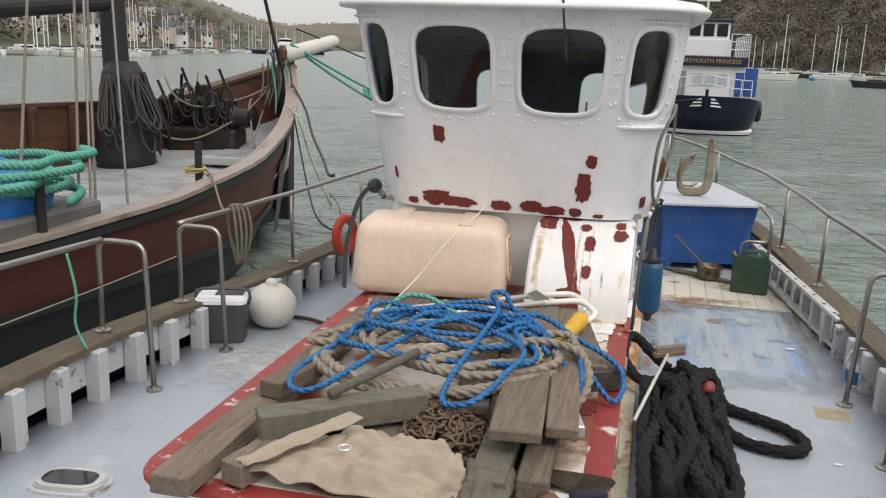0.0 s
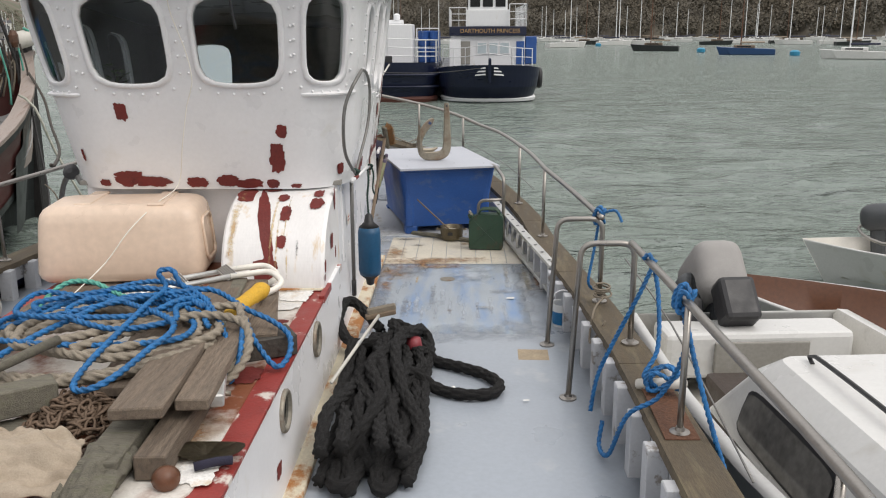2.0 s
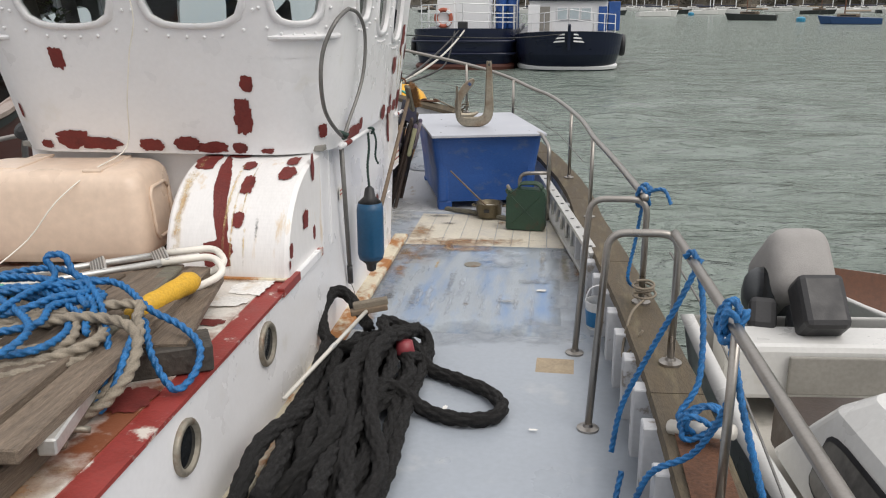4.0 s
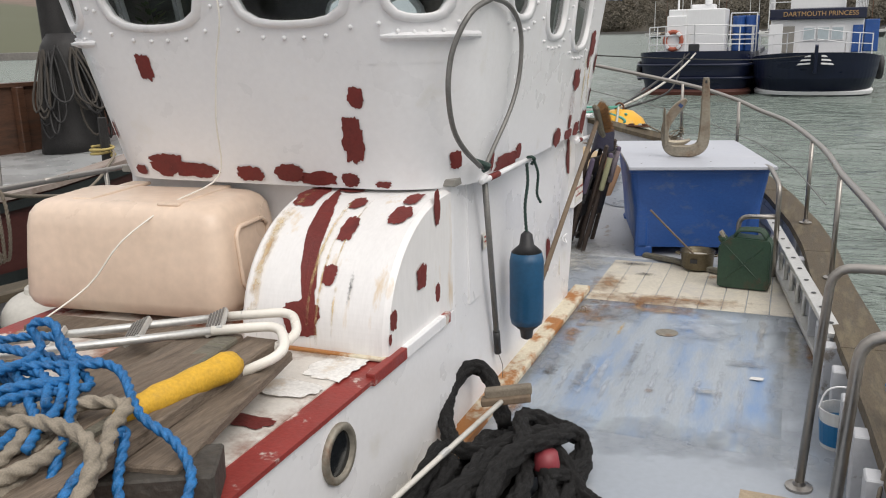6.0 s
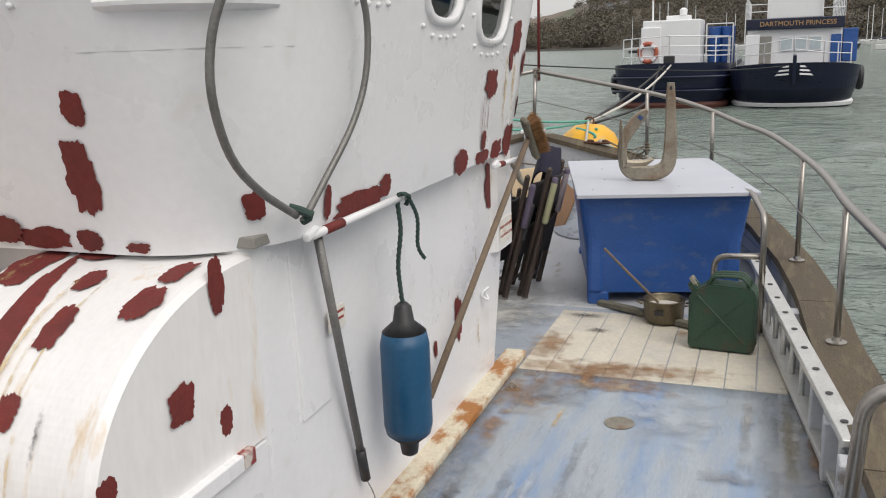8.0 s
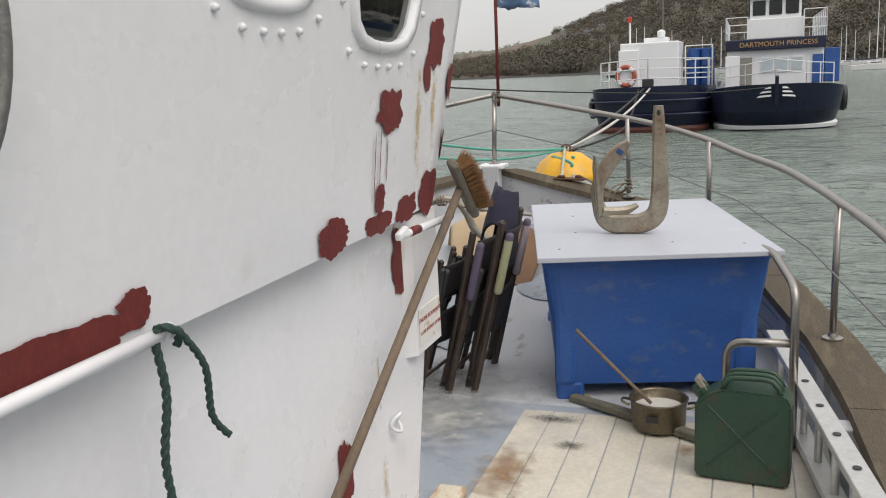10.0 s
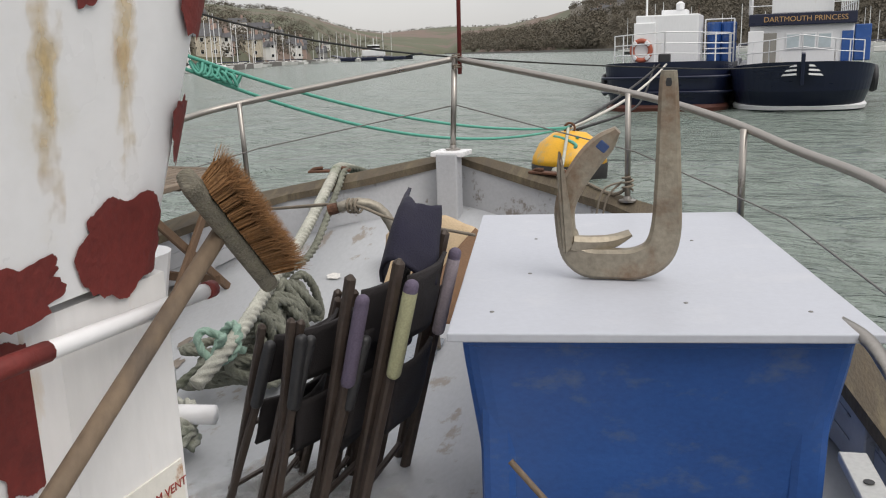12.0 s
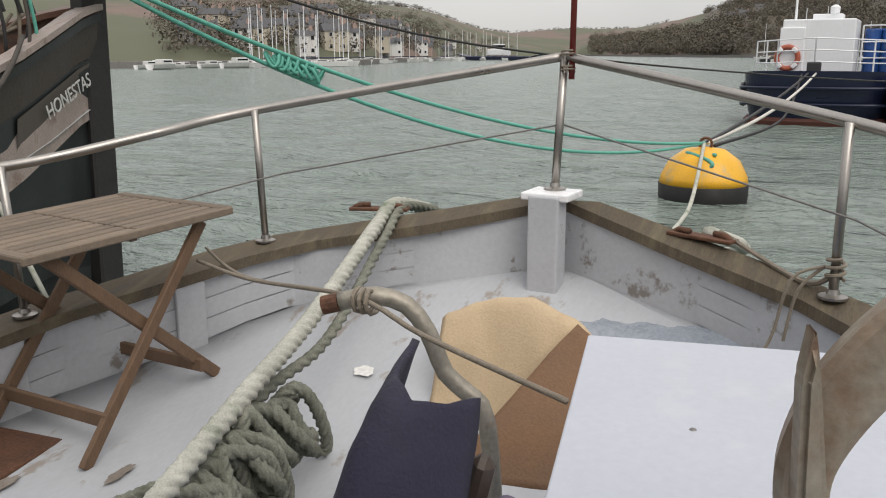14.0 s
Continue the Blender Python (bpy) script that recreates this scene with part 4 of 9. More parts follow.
def hook_ring(y, z):
    t = [(0.83 + 0.02 * math.sin(a) ** 2, y + 0.028 * math.cos(a), z + 0.028 * math.sin(a)) for a in np.linspace(0, 2 * math.pi, 12, endpoint=False)]
    part("eye_ring", tube(t, 0.006, 6, 0.01, True), M_WHITE, WH, smooth=True)


hook_ring(7.38, 0.46)

# white and red handholds
for a, b in (((0.90, 5.70, 1.10), (0.955, 6.20, 1.125)), ((0.915, 7.33, 1.070), (0.878, 7.87, 1.036))):
    h = thing("handhold", a, "white and red painted steel peg on the wheelhouse side", "handhold", "handholds on the wheelhouse")
    a, b = Vector(a), Vector(b)
    part("peg", tube([a, a.lerp(b, 0.97)], 0.013, 10, 1, curved=False), M_WHITE, h, smooth=True)
    part("red_band", tube([a.lerp(b, 0.12), a.lerp(b, 0.30)], 0.0138, 10, 1, curved=False), M_PRIMER, h, smooth=True)
    part("tip", tube([a.lerp(b, 0.955), b], 0.0145, 10, 1, curved=False), M_PRIMER if a.y > 7 else M_WHITE, h, smooth=True)
    part("bracket", boxed((0.022, 0.07, 0.026), pose(a.x, a.y, a.z + 0.006, 12, 0, 0), 0.008), M_WHITE, h)

# sign on the vent box
sign = thing("warning_sign", (0.85, 7.68, 0.7), "white warning sign with red letters, rust at its edges", "sign")
part("plate", boxed((0.004, 0.20, 0.125), pose(0.8545, 7.675, 0.71), 0.001, 1), M_SIGN, sign)


def words(text, size, m, material, parent, name="lettering", extrude=0.0005):
    cu = bpy.data.curves.new(name, "FONT")
    cu.body, cu.size, cu.align_x, cu.align_y, cu.extrude = text, size, "CENTER", "CENTER", extrude
    tmp = bpy.data.objects.new(name, cu)
    scene.collection.objects.link(tmp)
    me = bpy.data.meshes.new_from_object(tmp)
    bpy.data.objects.remove(tmp)
    bpy.data.curves.remove(cu)
    o = origin_of(parent)
    me.transform(Matrix.Translation(-o) @ m)
    me.materials.clear()
    me.materials.append(material)
    ob = new(name, me)
    ob.parent = parent
    return ob


face = pose(0.8572, 7.675, 0.732, 90, 0, 90)
words("ENGINE ROOM VENT", 0.0215, face, M_SIGNRED, sign)
words("CLOSE IN EVENT OF FIRE", 0.0175, pose(0.8572, 7.675, 0.688, 90, 0, 90), M_SIGNRED, sign)
sign2 = thing("small_notice", (0.83, 5.93, 0.78), "small white notice plate with rows of red writing", "sign")
part("plate", boxed((0.003, 0.11, 0.075), pose(0.833, 5.93, 0.79), 0.001, 1), M_SIGN, sign2)
for dz in (0.018, -0.004):
    part("writing_bar", boxed((0.001, 0.085, 0.008), pose(0.8352, 5.93, 0.79 + dz), 0), M_SIGNRED, sign2)

# fender on its cord
fend = thing("boat_fender", (0.95, 6.17, 0.25), "long blue vinyl boat fender hanging on a dark cord", "fender")
prof = [(0.012, 0.0), (0.028, 0.01), (0.034, 0.05), (0.075, 0.085), (0.083, 0.12), (0.083, 0.40), (0.074, 0.445), (0.036, 0.48), (0.028, 0.53), (0.012, 0.545)]
part("body", lathe(prof[3:7], pose(0.95, 6.17, 0.235), 22), M_FENDER, fend, smooth=True)
part("end_cap", lathe(prof[:4], pose(0.95, 6.17, 0.235), 22), M_BLACK, fend, smooth=True)
part("end_cap", lathe(prof[6:], pose(0.95, 6.17, 0.235), 22), M_BLACK, fend, smooth=True)
cord = rope("cord", [(0.95, 6.17, 0.77), (0.945, 6.16, 0.9), (0.955, 6.17, 1.02), (0.955, 6.16, 1.13), (0.985, 6.18, 1.13), (0.965, 6.2, 1.10)], 0.008, M_DARKGREEN, fend)
rope("cord_tail", [(0.975, 6.19, 1.13), (0.985, 6.24, 1.05), (0.975, 6.26, 0.95), (0.985, 6.29, 0.90)], 0.007, M_DARKGREEN, fend)

# pole and cable hung at the wheelhouse corner
pole = thing("boat_pole", (0.85, 6.03, 0.2), "grey metal pole with a black grip, tied up beside the wheelhouse", "pole")
part("shaft", tube([(0.885, 5.76, 1.08), (0.85, 6.0, 0.32)], 0.0135, 10, 1, curved=False), M_WIRE, pole, smooth=True)
part("grip", tube([(0.85, 6.0, 0.32), (0.845, 6.035, 0.20)], 0.017, 10, 1, curved=False), M_BLACK, pole, smooth=True)
part("wire", tube([(0.845, 6.035, 0.20), (0.86, 6.06, 0.13), (0.85, 6.09, 0.05)], 0.002, 5, 0.02), M_WIRE, pole)
loop = [Vector(p) for p in ((0.93, 5.58, 1.18), (0.91, 5.45, 1.265), (0.90, 5.36, 1.36), (0.905, 5.305, 1.50), (0.92, 5.305, 1.625),
                            (0.955, 5.32, 1.72), (0.99, 5.37, 1.79), (1.0, 5.55, 1.832), (1.005, 5.73, 1.81), (1.01, 5.85, 1.745), (1.01, 5.89, 1.65),
                            (1.0, 5.88, 1.51), (0.98, 5.82, 1.385), (0.95, 5.70, 1.25), (0.935, 5.60, 1.16))]
hosel = thing("hose_loop", loop[0], "loop of grey ribbed hose tied to the wheelhouse corner", "hose")
part("hose", tube(loop[:8], 0.0105, 10, 0.03), M_WIRE, hosel, smooth=True)
part("hose", tube(loop[7:], 0.0095, 10, 0.03), M_WIRE, hosel, smooth=True)
part("tie", tube([loop[0] + Vector((-0.02, 0, 0.02)), loop[0] + Vector((0.03, 0.02, 0.0)), loop[0] + Vector((0.0, 0.03, -0.02))], 0.012, 8, 0.02), M_DARKGREEN, hosel)

# aerial cables down the aft face
w1 = [(0.0, 5.02, 2.42), (-0.02, 5.03, 2.36), (-0.03, 5.06, 2.2), (0.03, 5.12, 1.95), (0.05, 5.13, 1.78), (0.0, 5.16, 1.65), (-0.06, 5.2, 1.4), (-0.13, 5.28, 1.15), (-0.2, 5.05, 1.07), (-0.3, 4.86, 0.95), (-0.42, 4.78, 0.78), (-0.52, 4.55, 0.66)]
solid("white_wire", tube(w1, 0.0035, 6, 0.05), M_LADDERWHITE, "thin white wire hanging from the wheelhouse roof", "wire", smooth=True)
solid("black_cable", tube([(0.30, 5.25, 2.44), (0.32, 5.0, 2.44), (0.33, 4.96, 2.36), (0.345, 4.98, 2.22), (0.36, 5.0, 2.08)], 0.0075, 6, 0.03), M_BLACK, "black aerial cable hanging over the roof edge", "cable", smooth=True)

# roof gear
rg = thing("roof_vent", (0.72, 5.55, 2.42), "black mushroom ventilator on a pipe on the wheelhouse roof", "ventilator")
part("pipe", lathe([(0.055, 0), (0.055, 0.10)], pose(0.60, 5.5, 2.43), 18), M_GALV, rg)
part("cap", lathe([(0.03, 0), (0.10, 0.005), (0.105, 0.02), (0.05, 0.03), (0.10, 0.04), (0.10, 0.055), (0.05, 0.06), (0.085, 0.075), (0.02, 0.10)], pose(0.60, 5.5, 2.53), 20), M_BLACK, rg, smooth=True)
rv = thing("exhaust_stub", (0.85, 5.6, 2.42), "short black exhaust pipe on the wheelhouse roof", "pipe")
part("stub", lathe([(0.07, 0), (0.07, 0.10), (0.06, 0.10), (0.06, 0.02)], pose(0.80, 5.75, 2.42), 18), M_BLACK, rv)
rad = thing("horn_speaker", (-0.3, 5.5, 2.45), "white horn with a scalloped rim on the wheelhouse roof", "horn")
part("horn", lathe([(0.03, 0), (0.05, 0.04), (0.11, 0.12), (0.16, 0.26), (0.15, 0.26), (0.10, 0.13)], pose(-0.30, 5.6, 2.47), 20), M_OFFWHITE, rad, smooth=True)
dome = thing("navigation_lamp", (0.02, 5.5, 2.47), "white lamp bracket with a dark lamp on the roof", "lamp")
part("bracket", boxed((0.22, 0.03, 0.24), pose(0.02, 5.55, 2.58), 0.03, 3), M_WHITE, dome)
part("lamp", lathe([(0.03, 0), (0.045, 0.01), (0.045, 0.08), (0.02, 0.10)], pose(0.02, 5.5, 2.56), 14), M_BLACK, dome)
aer = thing("search_light", (-0.62, 5.5, 2.45), "round wire-framed lamp on the roof edge", "lamp")
part("stalk", tube([(-0.62, 5.45, 2.44), (-0.62, 5.45, 2.52)], 0.015, 8, 1, curved=False), M_GALV, aer)
part("ring", tube([(-0.62 + 0.10 * math.cos(a), 5.45, 2.60 + 0.09 * math.sin(a)) for a in np.linspace(0, 2 * math.pi, 16, endpoint=False)], 0.01, 6, 0.02, True), M_BLACK, aer)
part("wire_loop", tube([(-0.80, 5.4, 2.44), (-0.83, 5.4, 2.5), (-0.80, 5.4, 2.54), (-0.76, 5.4, 2.50), (-0.76, 5.4, 2.44)], 0.007, 6, 0.02), M_WHITE, aer)
for x, y in ((0.24, 5.6), (0.30, 5.62)):
    mast = solid("aerial_mast", tube([(x, y, 2.44), (x, y, 4.3)], 0.018, 8, 1, curved=False), M_BLACK, "dark aerial mast on the wheelhouse roof", "mast", "aerial masts", smooth=True)

# inside the wheelhouse
plant = thing("pot_plant", (-0.62, 5.75, 1.14), "small green plant behind the wheelhouse window", "plant")
part("pot", lathe([(0.05, 0), (0.07, 0.1), (0.06, 0.1)], pose(-0.52, 5.55, 1.68), 14), M_BROWNMETAL, plant)
rng = np.random.default_rng(4)
vv, ff = [], []
for i in range(40):
    a, h, r = rng.uniform(0, 6.28), rng.uniform(0, 0.13), rng.uniform(0.02, 0.09)
    c = np.array((-0.52 + r * math.cos(a), 5.55 + r * math.sin(a), 1.78 + h))
    d = np.array((math.cos(a), math.sin(a), 0.4)) * 0.03
    e = np.array((-math.sin(a), math.cos(a), 0)) * 0.012
    b = len(vv)
    vv += [c - d, c + e, c + d, c - e]
    ff.append((b, b + 1, b + 2, b + 3))
mesh_from(vv, ff, "leaves", M_LEAF, plant)
part("shelf", boxed((1.5, 0.25, 0.03), pose(0, 5.56, 1.66), 0.006), M_INTERIOR, WH)

# ---- on the trunk cabin ----
tank = thing("plastic_tank", (-0.4, 5.15, 0.6), "cream translucent plastic tank lying against the wheelhouse", "tank")
bm = bmesh.new()
rows = []
TK = pose(-0.432, 5.19, 0, 0, 0, 6)
for z, k in ((0.615, 0.055), (0.622, 0.03), (0.645, 0.01), (0.68, 0.0), (0.83, 0.010), (0.97, 0.022), (1.02, 0.032), (1.05, 0.05), (1.068, 0.075), (1.075, 0.105)):
    rows.append([bm.verts.new(TK @ Vector((x, y, z + 0.004 * noise.noise(Vector((x * 5, y * 5, z)))))) for x, y in rounded_rect(-0.49 + k, 0.49 - k, -0.275 + k, 0.275 - k, 0.085, 0.085, 6)])
for a, b in zip(rows, rows[1:]):
    n = len(a)
    for i in range(n):
        bm.faces.new((a[i], a[(i + 1) % n], b[(i + 1) % n], b[i]))
bm.faces.new(rows[0][::-1])
bm.faces.new(rows[-1])
part("body", bm, M_TANK, tank, smooth=True)
for x in (-0.65, -0.21):
    part("moulded_rib", boxed((0.10, 0.42, 0.018), pose(x, 5.22, 1.072, 0, 0, 6), 0.008), M_TANK, tank)
part("hand_recess", tube([pose(0.050, 5.24, 0.85, 0, -5, 6) @ Vector((0, y, z)) for y, z in rounded_rect(-0.13, 0.13, -0.14, 0.12, 0.05, 0.05, 4)], 0.010, 8, 0.03, True), M_TANK, tank, smooth=True)
solid("front_board", boxed((0.80, 0.15, 0.03), pose(-0.30, 4.80, 0.606, 0, 0, 5), 0.006), M_WOOD, "dark wet board lying in front of the plastic tank", "board")


def timber(name, a, b, w, h, material, label, group="timber on the trunk cabin", roll=0):
    bm_ = bmesh.new()
    bar(bm_, a, b, w, h, 0.006, roll)
    bmesh.ops.subdivide_edges(bm_, edges=[e for e in bm_.edges if e.calc_length() > 0.4], cuts=6)
    for v_ in bm_.verts:
        v_.co += Vector((noise.noise(v_.co * 4), noise.noise(v_.co * 5 + Vector((9, 0, 0))), noise.noise(v_.co * 4 + Vector((0, 9, 0))))) * 0.006
    o = (Vector(a) + Vector(b)) / 2
    bmesh.ops.translate(bm_, verts=bm_.verts, vec=-o)
    ob = solid(name, bm_, material, label, "timber", group)
    ob.location = o
    return ob


timber("timber_plank", (-0.605, 2.33, 0.640), (-0.60, 4.42, 0.635), 0.145, 0.075, M_WOOD, "long weathered brown plank along the trunk cabin edge")
timber("timber_block", (-0.445, 2.47, 0.638), (-0.33, 2.92, 0.638), 0.10, 0.09, M_WOOD, "short weathered timber block under a canvas")
timber("timber_beam", (-0.455, 2.70, 0.725), (0.085, 3.07, 0.745), 0.11, 0.105, M_GREYWOOD, "grey-green squared timber lying across the pile")
timber("timber_board", (-0.47, 2.74, 0.645), (0.05, 2.95, 0.645), 0.13, 0.04, M_GREYWOOD, "pale grey board under the crossing timber")
timber("timber_offcut", (-0.57, 3.04, 0.715), (-0.50, 3.36, 0.715), 0.10, 0.075, M_WOOD, "square timber offcut beside the rope")
timber("timber_plank", (0.495, 2.79, 0.775), (0.36, 4.55, 0.735), 0.19, 0.045, M_WOOD, "grey weathered plank on top of the timber pile")
timber("timber_plank", (0.650, 2.92, 0.748), (0.50, 4.60, 0.715), 0.125, 0.045, M_WOOD, "grained grey plank at the edge of the pile")
timber("timber_plank", (0.26, 3.15, 0.70), (0.10, 4.55, 0.69), 0.15, 0.045, M_WOOD, "weathered plank low in the timber pile")
timber("timber_beam", (0.43, 2.60, 0.645), (0.42, 3.9, 0.645), 0.13, 0.10, M_GREYWOOD, "green-stained beam under the plank pile")
timber("timber_beam", (0.58, 2.66, 0.64), (0.55, 4.0, 0.64), 0.11, 0.09, M_WOOD, "dark beam under the plank pile")
timber("timber_plank", (0.69, 3.80, 0.688), (0.53, 4.58, 0.688), 0.17, 0.035, M_WOOD, "thin dark plank beside the yellow roll")
timber("timber_plank", (0.60, 3.30, 0.695), (0.47, 4.55, 0.690), 0.10, 0.030, M_WOOD, "narrow grey plank under the rope")
timber("timber_plank", (0.52, 3.66, 0.762), (0.42, 4.52, 0.748), 0.075, 0.022, M_GREYWOOD, "thin grey batten on the plank pile")
timber("timber_block", (0.48, 3.74, 0.640), (0.82, 3.92, 0.640), 0.17, 0.10, M_WETWOOD, "blackened squared block at the cabin edge")
timber("box_section", (0.60, 3.46, 0.69), (0.70, 3.06, 0.705), 0.055, 0.05, M_ALU, "short length of grey aluminium box section", "metal offcuts")
stick = solid("old_handle", tube([(-0.23, 2.86, 0.815), (-0.02, 3.34, 0.845)], 0.020, 10, 1, curved=False), M_GREYWOOD, "greenish old wooden handle lying on the rope", "handle", smooth=True)


def loops(cx, cy, z, rx, ry, turns, wobble, seed, rise=0.012, per=12, tilt=0.0):
    """Points of loosely laid coils."""
    rng_ = np.random.default_rng(seed)
    out = []
    drift = np.zeros(2)
    for i in range(int(turns * per)):
        a = 2 * math.pi * i / per + tilt
        k = 1 + rng_.uniform(-wobble, wobble)
        if i % per == 0:
            drift = rng_.uniform(-wobble, wobble, 2) * 0.5
        out.append((cx + drift[0] * rx + rx * k * math.cos(a), cy + drift[1] * ry + ry * k * math.sin(a), z + rise * (i / per) + 0.012 * math.sin(a * 2 + i) + rng_.uniform(0, 0.012)))
    return out


tagged(rope("hemp_rope", loops(-0.02, 3.55, 0.715, 0.50, 0.40, 4.6, 0.10, 2, 0.012) + loops(0.10, 3.62, 0.77, 0.42, 0.30, 2.6, 0.16, 5, 0.012, 10, 1.0) + [(0.50, 3.86, 0.82), (0.62, 3.78, 0.80), (0.68, 3.62, 0.74), (0.64, 3.48, 0.66), (0.57, 3.44, 0.625)], 0.0205, M_TANROPE),
       "thick grey-brown hemp rope in loose coils on the timber", "rope")
tagged(rope("hemp_rope", [(0.02, 3.35, 0.80), (0.2, 3.5, 0.82), (0.4, 3.68, 0.83), (0.55, 3.72, 0.82), (0.66, 3.68, 0.79), (0.70, 3.56, 0.72), (0.66, 3.44, 0.65), (0.60, 3.40, 0.625)], 0.0205, M_TANROPE), "end of thick hemp rope hanging off the planks", "rope")
tagged(rope("small_rope_coil", loops(-0.52, 4.33, 0.615, 0.13, 0.09, 4.5, 0.12, 12, 0.012), 0.012, M_CORD), "small coil of brown rope by the ladder", "rope")
blue = loops(0.03, 3.62, 0.80, 0.42, 0.27, 1.7, 0.22, 21, 0.01, 9)
blue += [(-0.45, 3.50, 0.78), (-0.52, 3.22, 0.75), (-0.46, 3.02, 0.75), (-0.33, 3.04, 0.77), (-0.15, 3.55, 0.82), (0.1, 3.9, 0.86)]
blue += loops(0.10, 3.74, 0.83, 0.32, 0.22, 1.5, 0.30, 23, 0.012, 9)
blue += [(0.40, 3.5, 0.87), (0.38, 3.2, 0.84), (0.30, 3.00, 0.80), (0.18, 3.02, 0.77), (0.16, 3.2, 0.80), (0.22, 3.7, 0.88), (0.22, 3.95, 0.88), (0.18, 3.98, 0.95), (0.24, 4.0, 0.955), (0.30, 3.98, 0.88)]
blue += [(0.45, 4.0, 0.85), (0.62, 3.88, 0.80), (0.74, 3.86, 0.75), (0.83, 3.80, 0.70), (0.845, 3.70, 0.64), (0.80, 3.63, 0.615), (0.70, 3.70, 0.70), (0.62, 3.82, 0.78), (0.66, 3.62, 0.76), (0.67, 3.46, 0.66), (0.63, 3.44, 0.63), (0.60, 3.6, 0.74), (0.40, 3.9, 0.86), (0.1, 4.1, 0.87), (-0.25, 3.95, 0.82), (-0.4, 3.75, 0.80), (-0.2, 3.7, 0.83), (0.15, 3.85, 0.87), (0.42, 3.98, 0.87)]
tagged(rope("blue_rope", blue, 0.0138, M_BLUEROPE), "tangled bright blue laid rope on top of the timber pile", "rope")
tagged(rope("blue_rope", loops(0.05, 3.74, 0.85, 0.36, 0.18, 1.8, 0.35, 31, 0.008, 8), 0.0138, M_BLUEROPE), "loose hank of bright blue laid rope", "rope")
tagged(rope("dark_teal_rope", [(-0.36, 3.80, 0.76), (-0.34, 3.90, 0.84), (-0.26, 3.97, 0.90), (-0.14, 3.98, 0.90), (-0.02, 3.94, 0.86), (0.10, 3.88, 0.84)], 0.013, M_GREENROPE), "faded teal end of rope in the pile", "rope")

# chain heap
chain = thing("chain_heap", (0.12, 2.95, 0.6), "heap of rusty galvanised chain between the timbers", "chain")
oval = [(0.014 * math.cos(a) * (1.0), 0.026 * math.sin(a), 0) for a in np.linspace(0, 2 * math.pi, 10, endpoint=False)]
link_me = bpy.data.meshes.new("link")
tube(oval, 0.0055, 5, 0.02, True).to_mesh(link_me)
link_me.polygons.foreach_set("use_smooth", [True] * len(link_me.polygons))
link_me.materials.append(M_CHAIN)
rng = np.random.default_rng(8)
for i in range(260):
    a, r = rng.uniform(0, 6.28), rng.uniform(0, 1) ** 0.6
    x, y = 0.17 + 0.22 * r * math.cos(a), 3.02 + 0.22 * r * math.sin(a)
    z = 0.60 + 0.13 * (1 - r * r) * rng.uniform(0.6, 1.0) + 0.01
    ob = new("link", link_me)
    ob.parent = chain
    ob.matrix_basis = pose(x - 0.12, y - 2.95, z - 0.6, rng.uniform(-70, 70), rng.uniform(-70, 70), rng.uniform(0, 360)) @ Matrix.Scale(1.15, 4)


def crumple(name, corners, n, amp, scale, seed, material, label, category, thick=0.006, bulge=0.0, lift=None):
    """A slack sheet between four corners, folded by noise."""
    a, b, c, d = [Vector(q) for q in corners]
    vv_, ff_ = [], []
    for i in range(n + 1):
        for j in range(n + 1):
            u, v_ = i / n, j / n
            p = a.lerp(b, u).lerp(d.lerp(c, u), v_)
            q = Vector((u * scale, v_ * scale, seed))
            f = noise.noise(q) + 0.5 * noise.noise(q * 2.3) + 0.35 * (1 - abs(noise.noise(q * 1.6 + Vector((4, 2, 1)))) * 2)
            e = math.sin(math.pi * u) * math.sin(math.pi * v_)
            p = p + Vector((0.4 * noise.noise(q + Vector((7, 0, 0))), 0.4 * noise.noise(q + Vector((0, 7, 0))), f)) * amp + Vector((0, 0, bulge * e))
            if lift:
                p = p + lift(u, v_)
            vv_.append(p)
    for i in range(n):
        for j in range(n):
            k = i * (n + 1) + j
            ff_.append((k, k + 1, k + n + 2, k + n + 1))
    o = (a + c) / 2
    ob = mesh_from([v_ - o for v_ in vv_], ff_, name, material, None, True)
    ob.location = o
    so = ob.modifiers.new("thick", "SOLIDIFY")
    so.thickness = thick
    return tagged(ob, label, category)


crumple("canvas_cover", [(-0.42, 2.49, 0.64), (0.38, 2.52, 0.61), (0.31, 2.80, 0.68), (-0.12, 2.86, 0.69)], 56, 0.045, 4.2, 3.3, M_TARP, "crumpled dirty beige canvas with a metal eyelet", "canvas", 0.006, 0.05)
eye = solid("eyelet_ring", tube([(-0.07 + 0.022 * math.cos(a), 2.585 + 0.022 * math.sin(a), 0.745) for a in np.linspace(0, 2 * math.pi, 12, endpoint=False)], 0.005, 6, 0.01, True), M_ALU, "small metal eyelet ring on the canvas", "ring")
crumple("canvas_strap", [(-0.45, 2.50, 0.68), (-0.38, 2.46, 0.68), (-0.06, 2.76, 0.775), (-0.13, 2.80, 0.775)], 18, 0.012, 5, 6.1, M_TARP, "twisted strip of beige canvas over the timber", "canvas")
crumple("oily_canvas", [(0.32, 2.46, 0.60), (0.50, 2.46, 0.60), (0.52, 2.74, 0.66), (0.34, 2.80, 0.66)], 20, 0.03, 5, 8.3, M_GREYWOOD, "mossy green canvas bunched under the planks", "canvas", 0.008, 0.06)

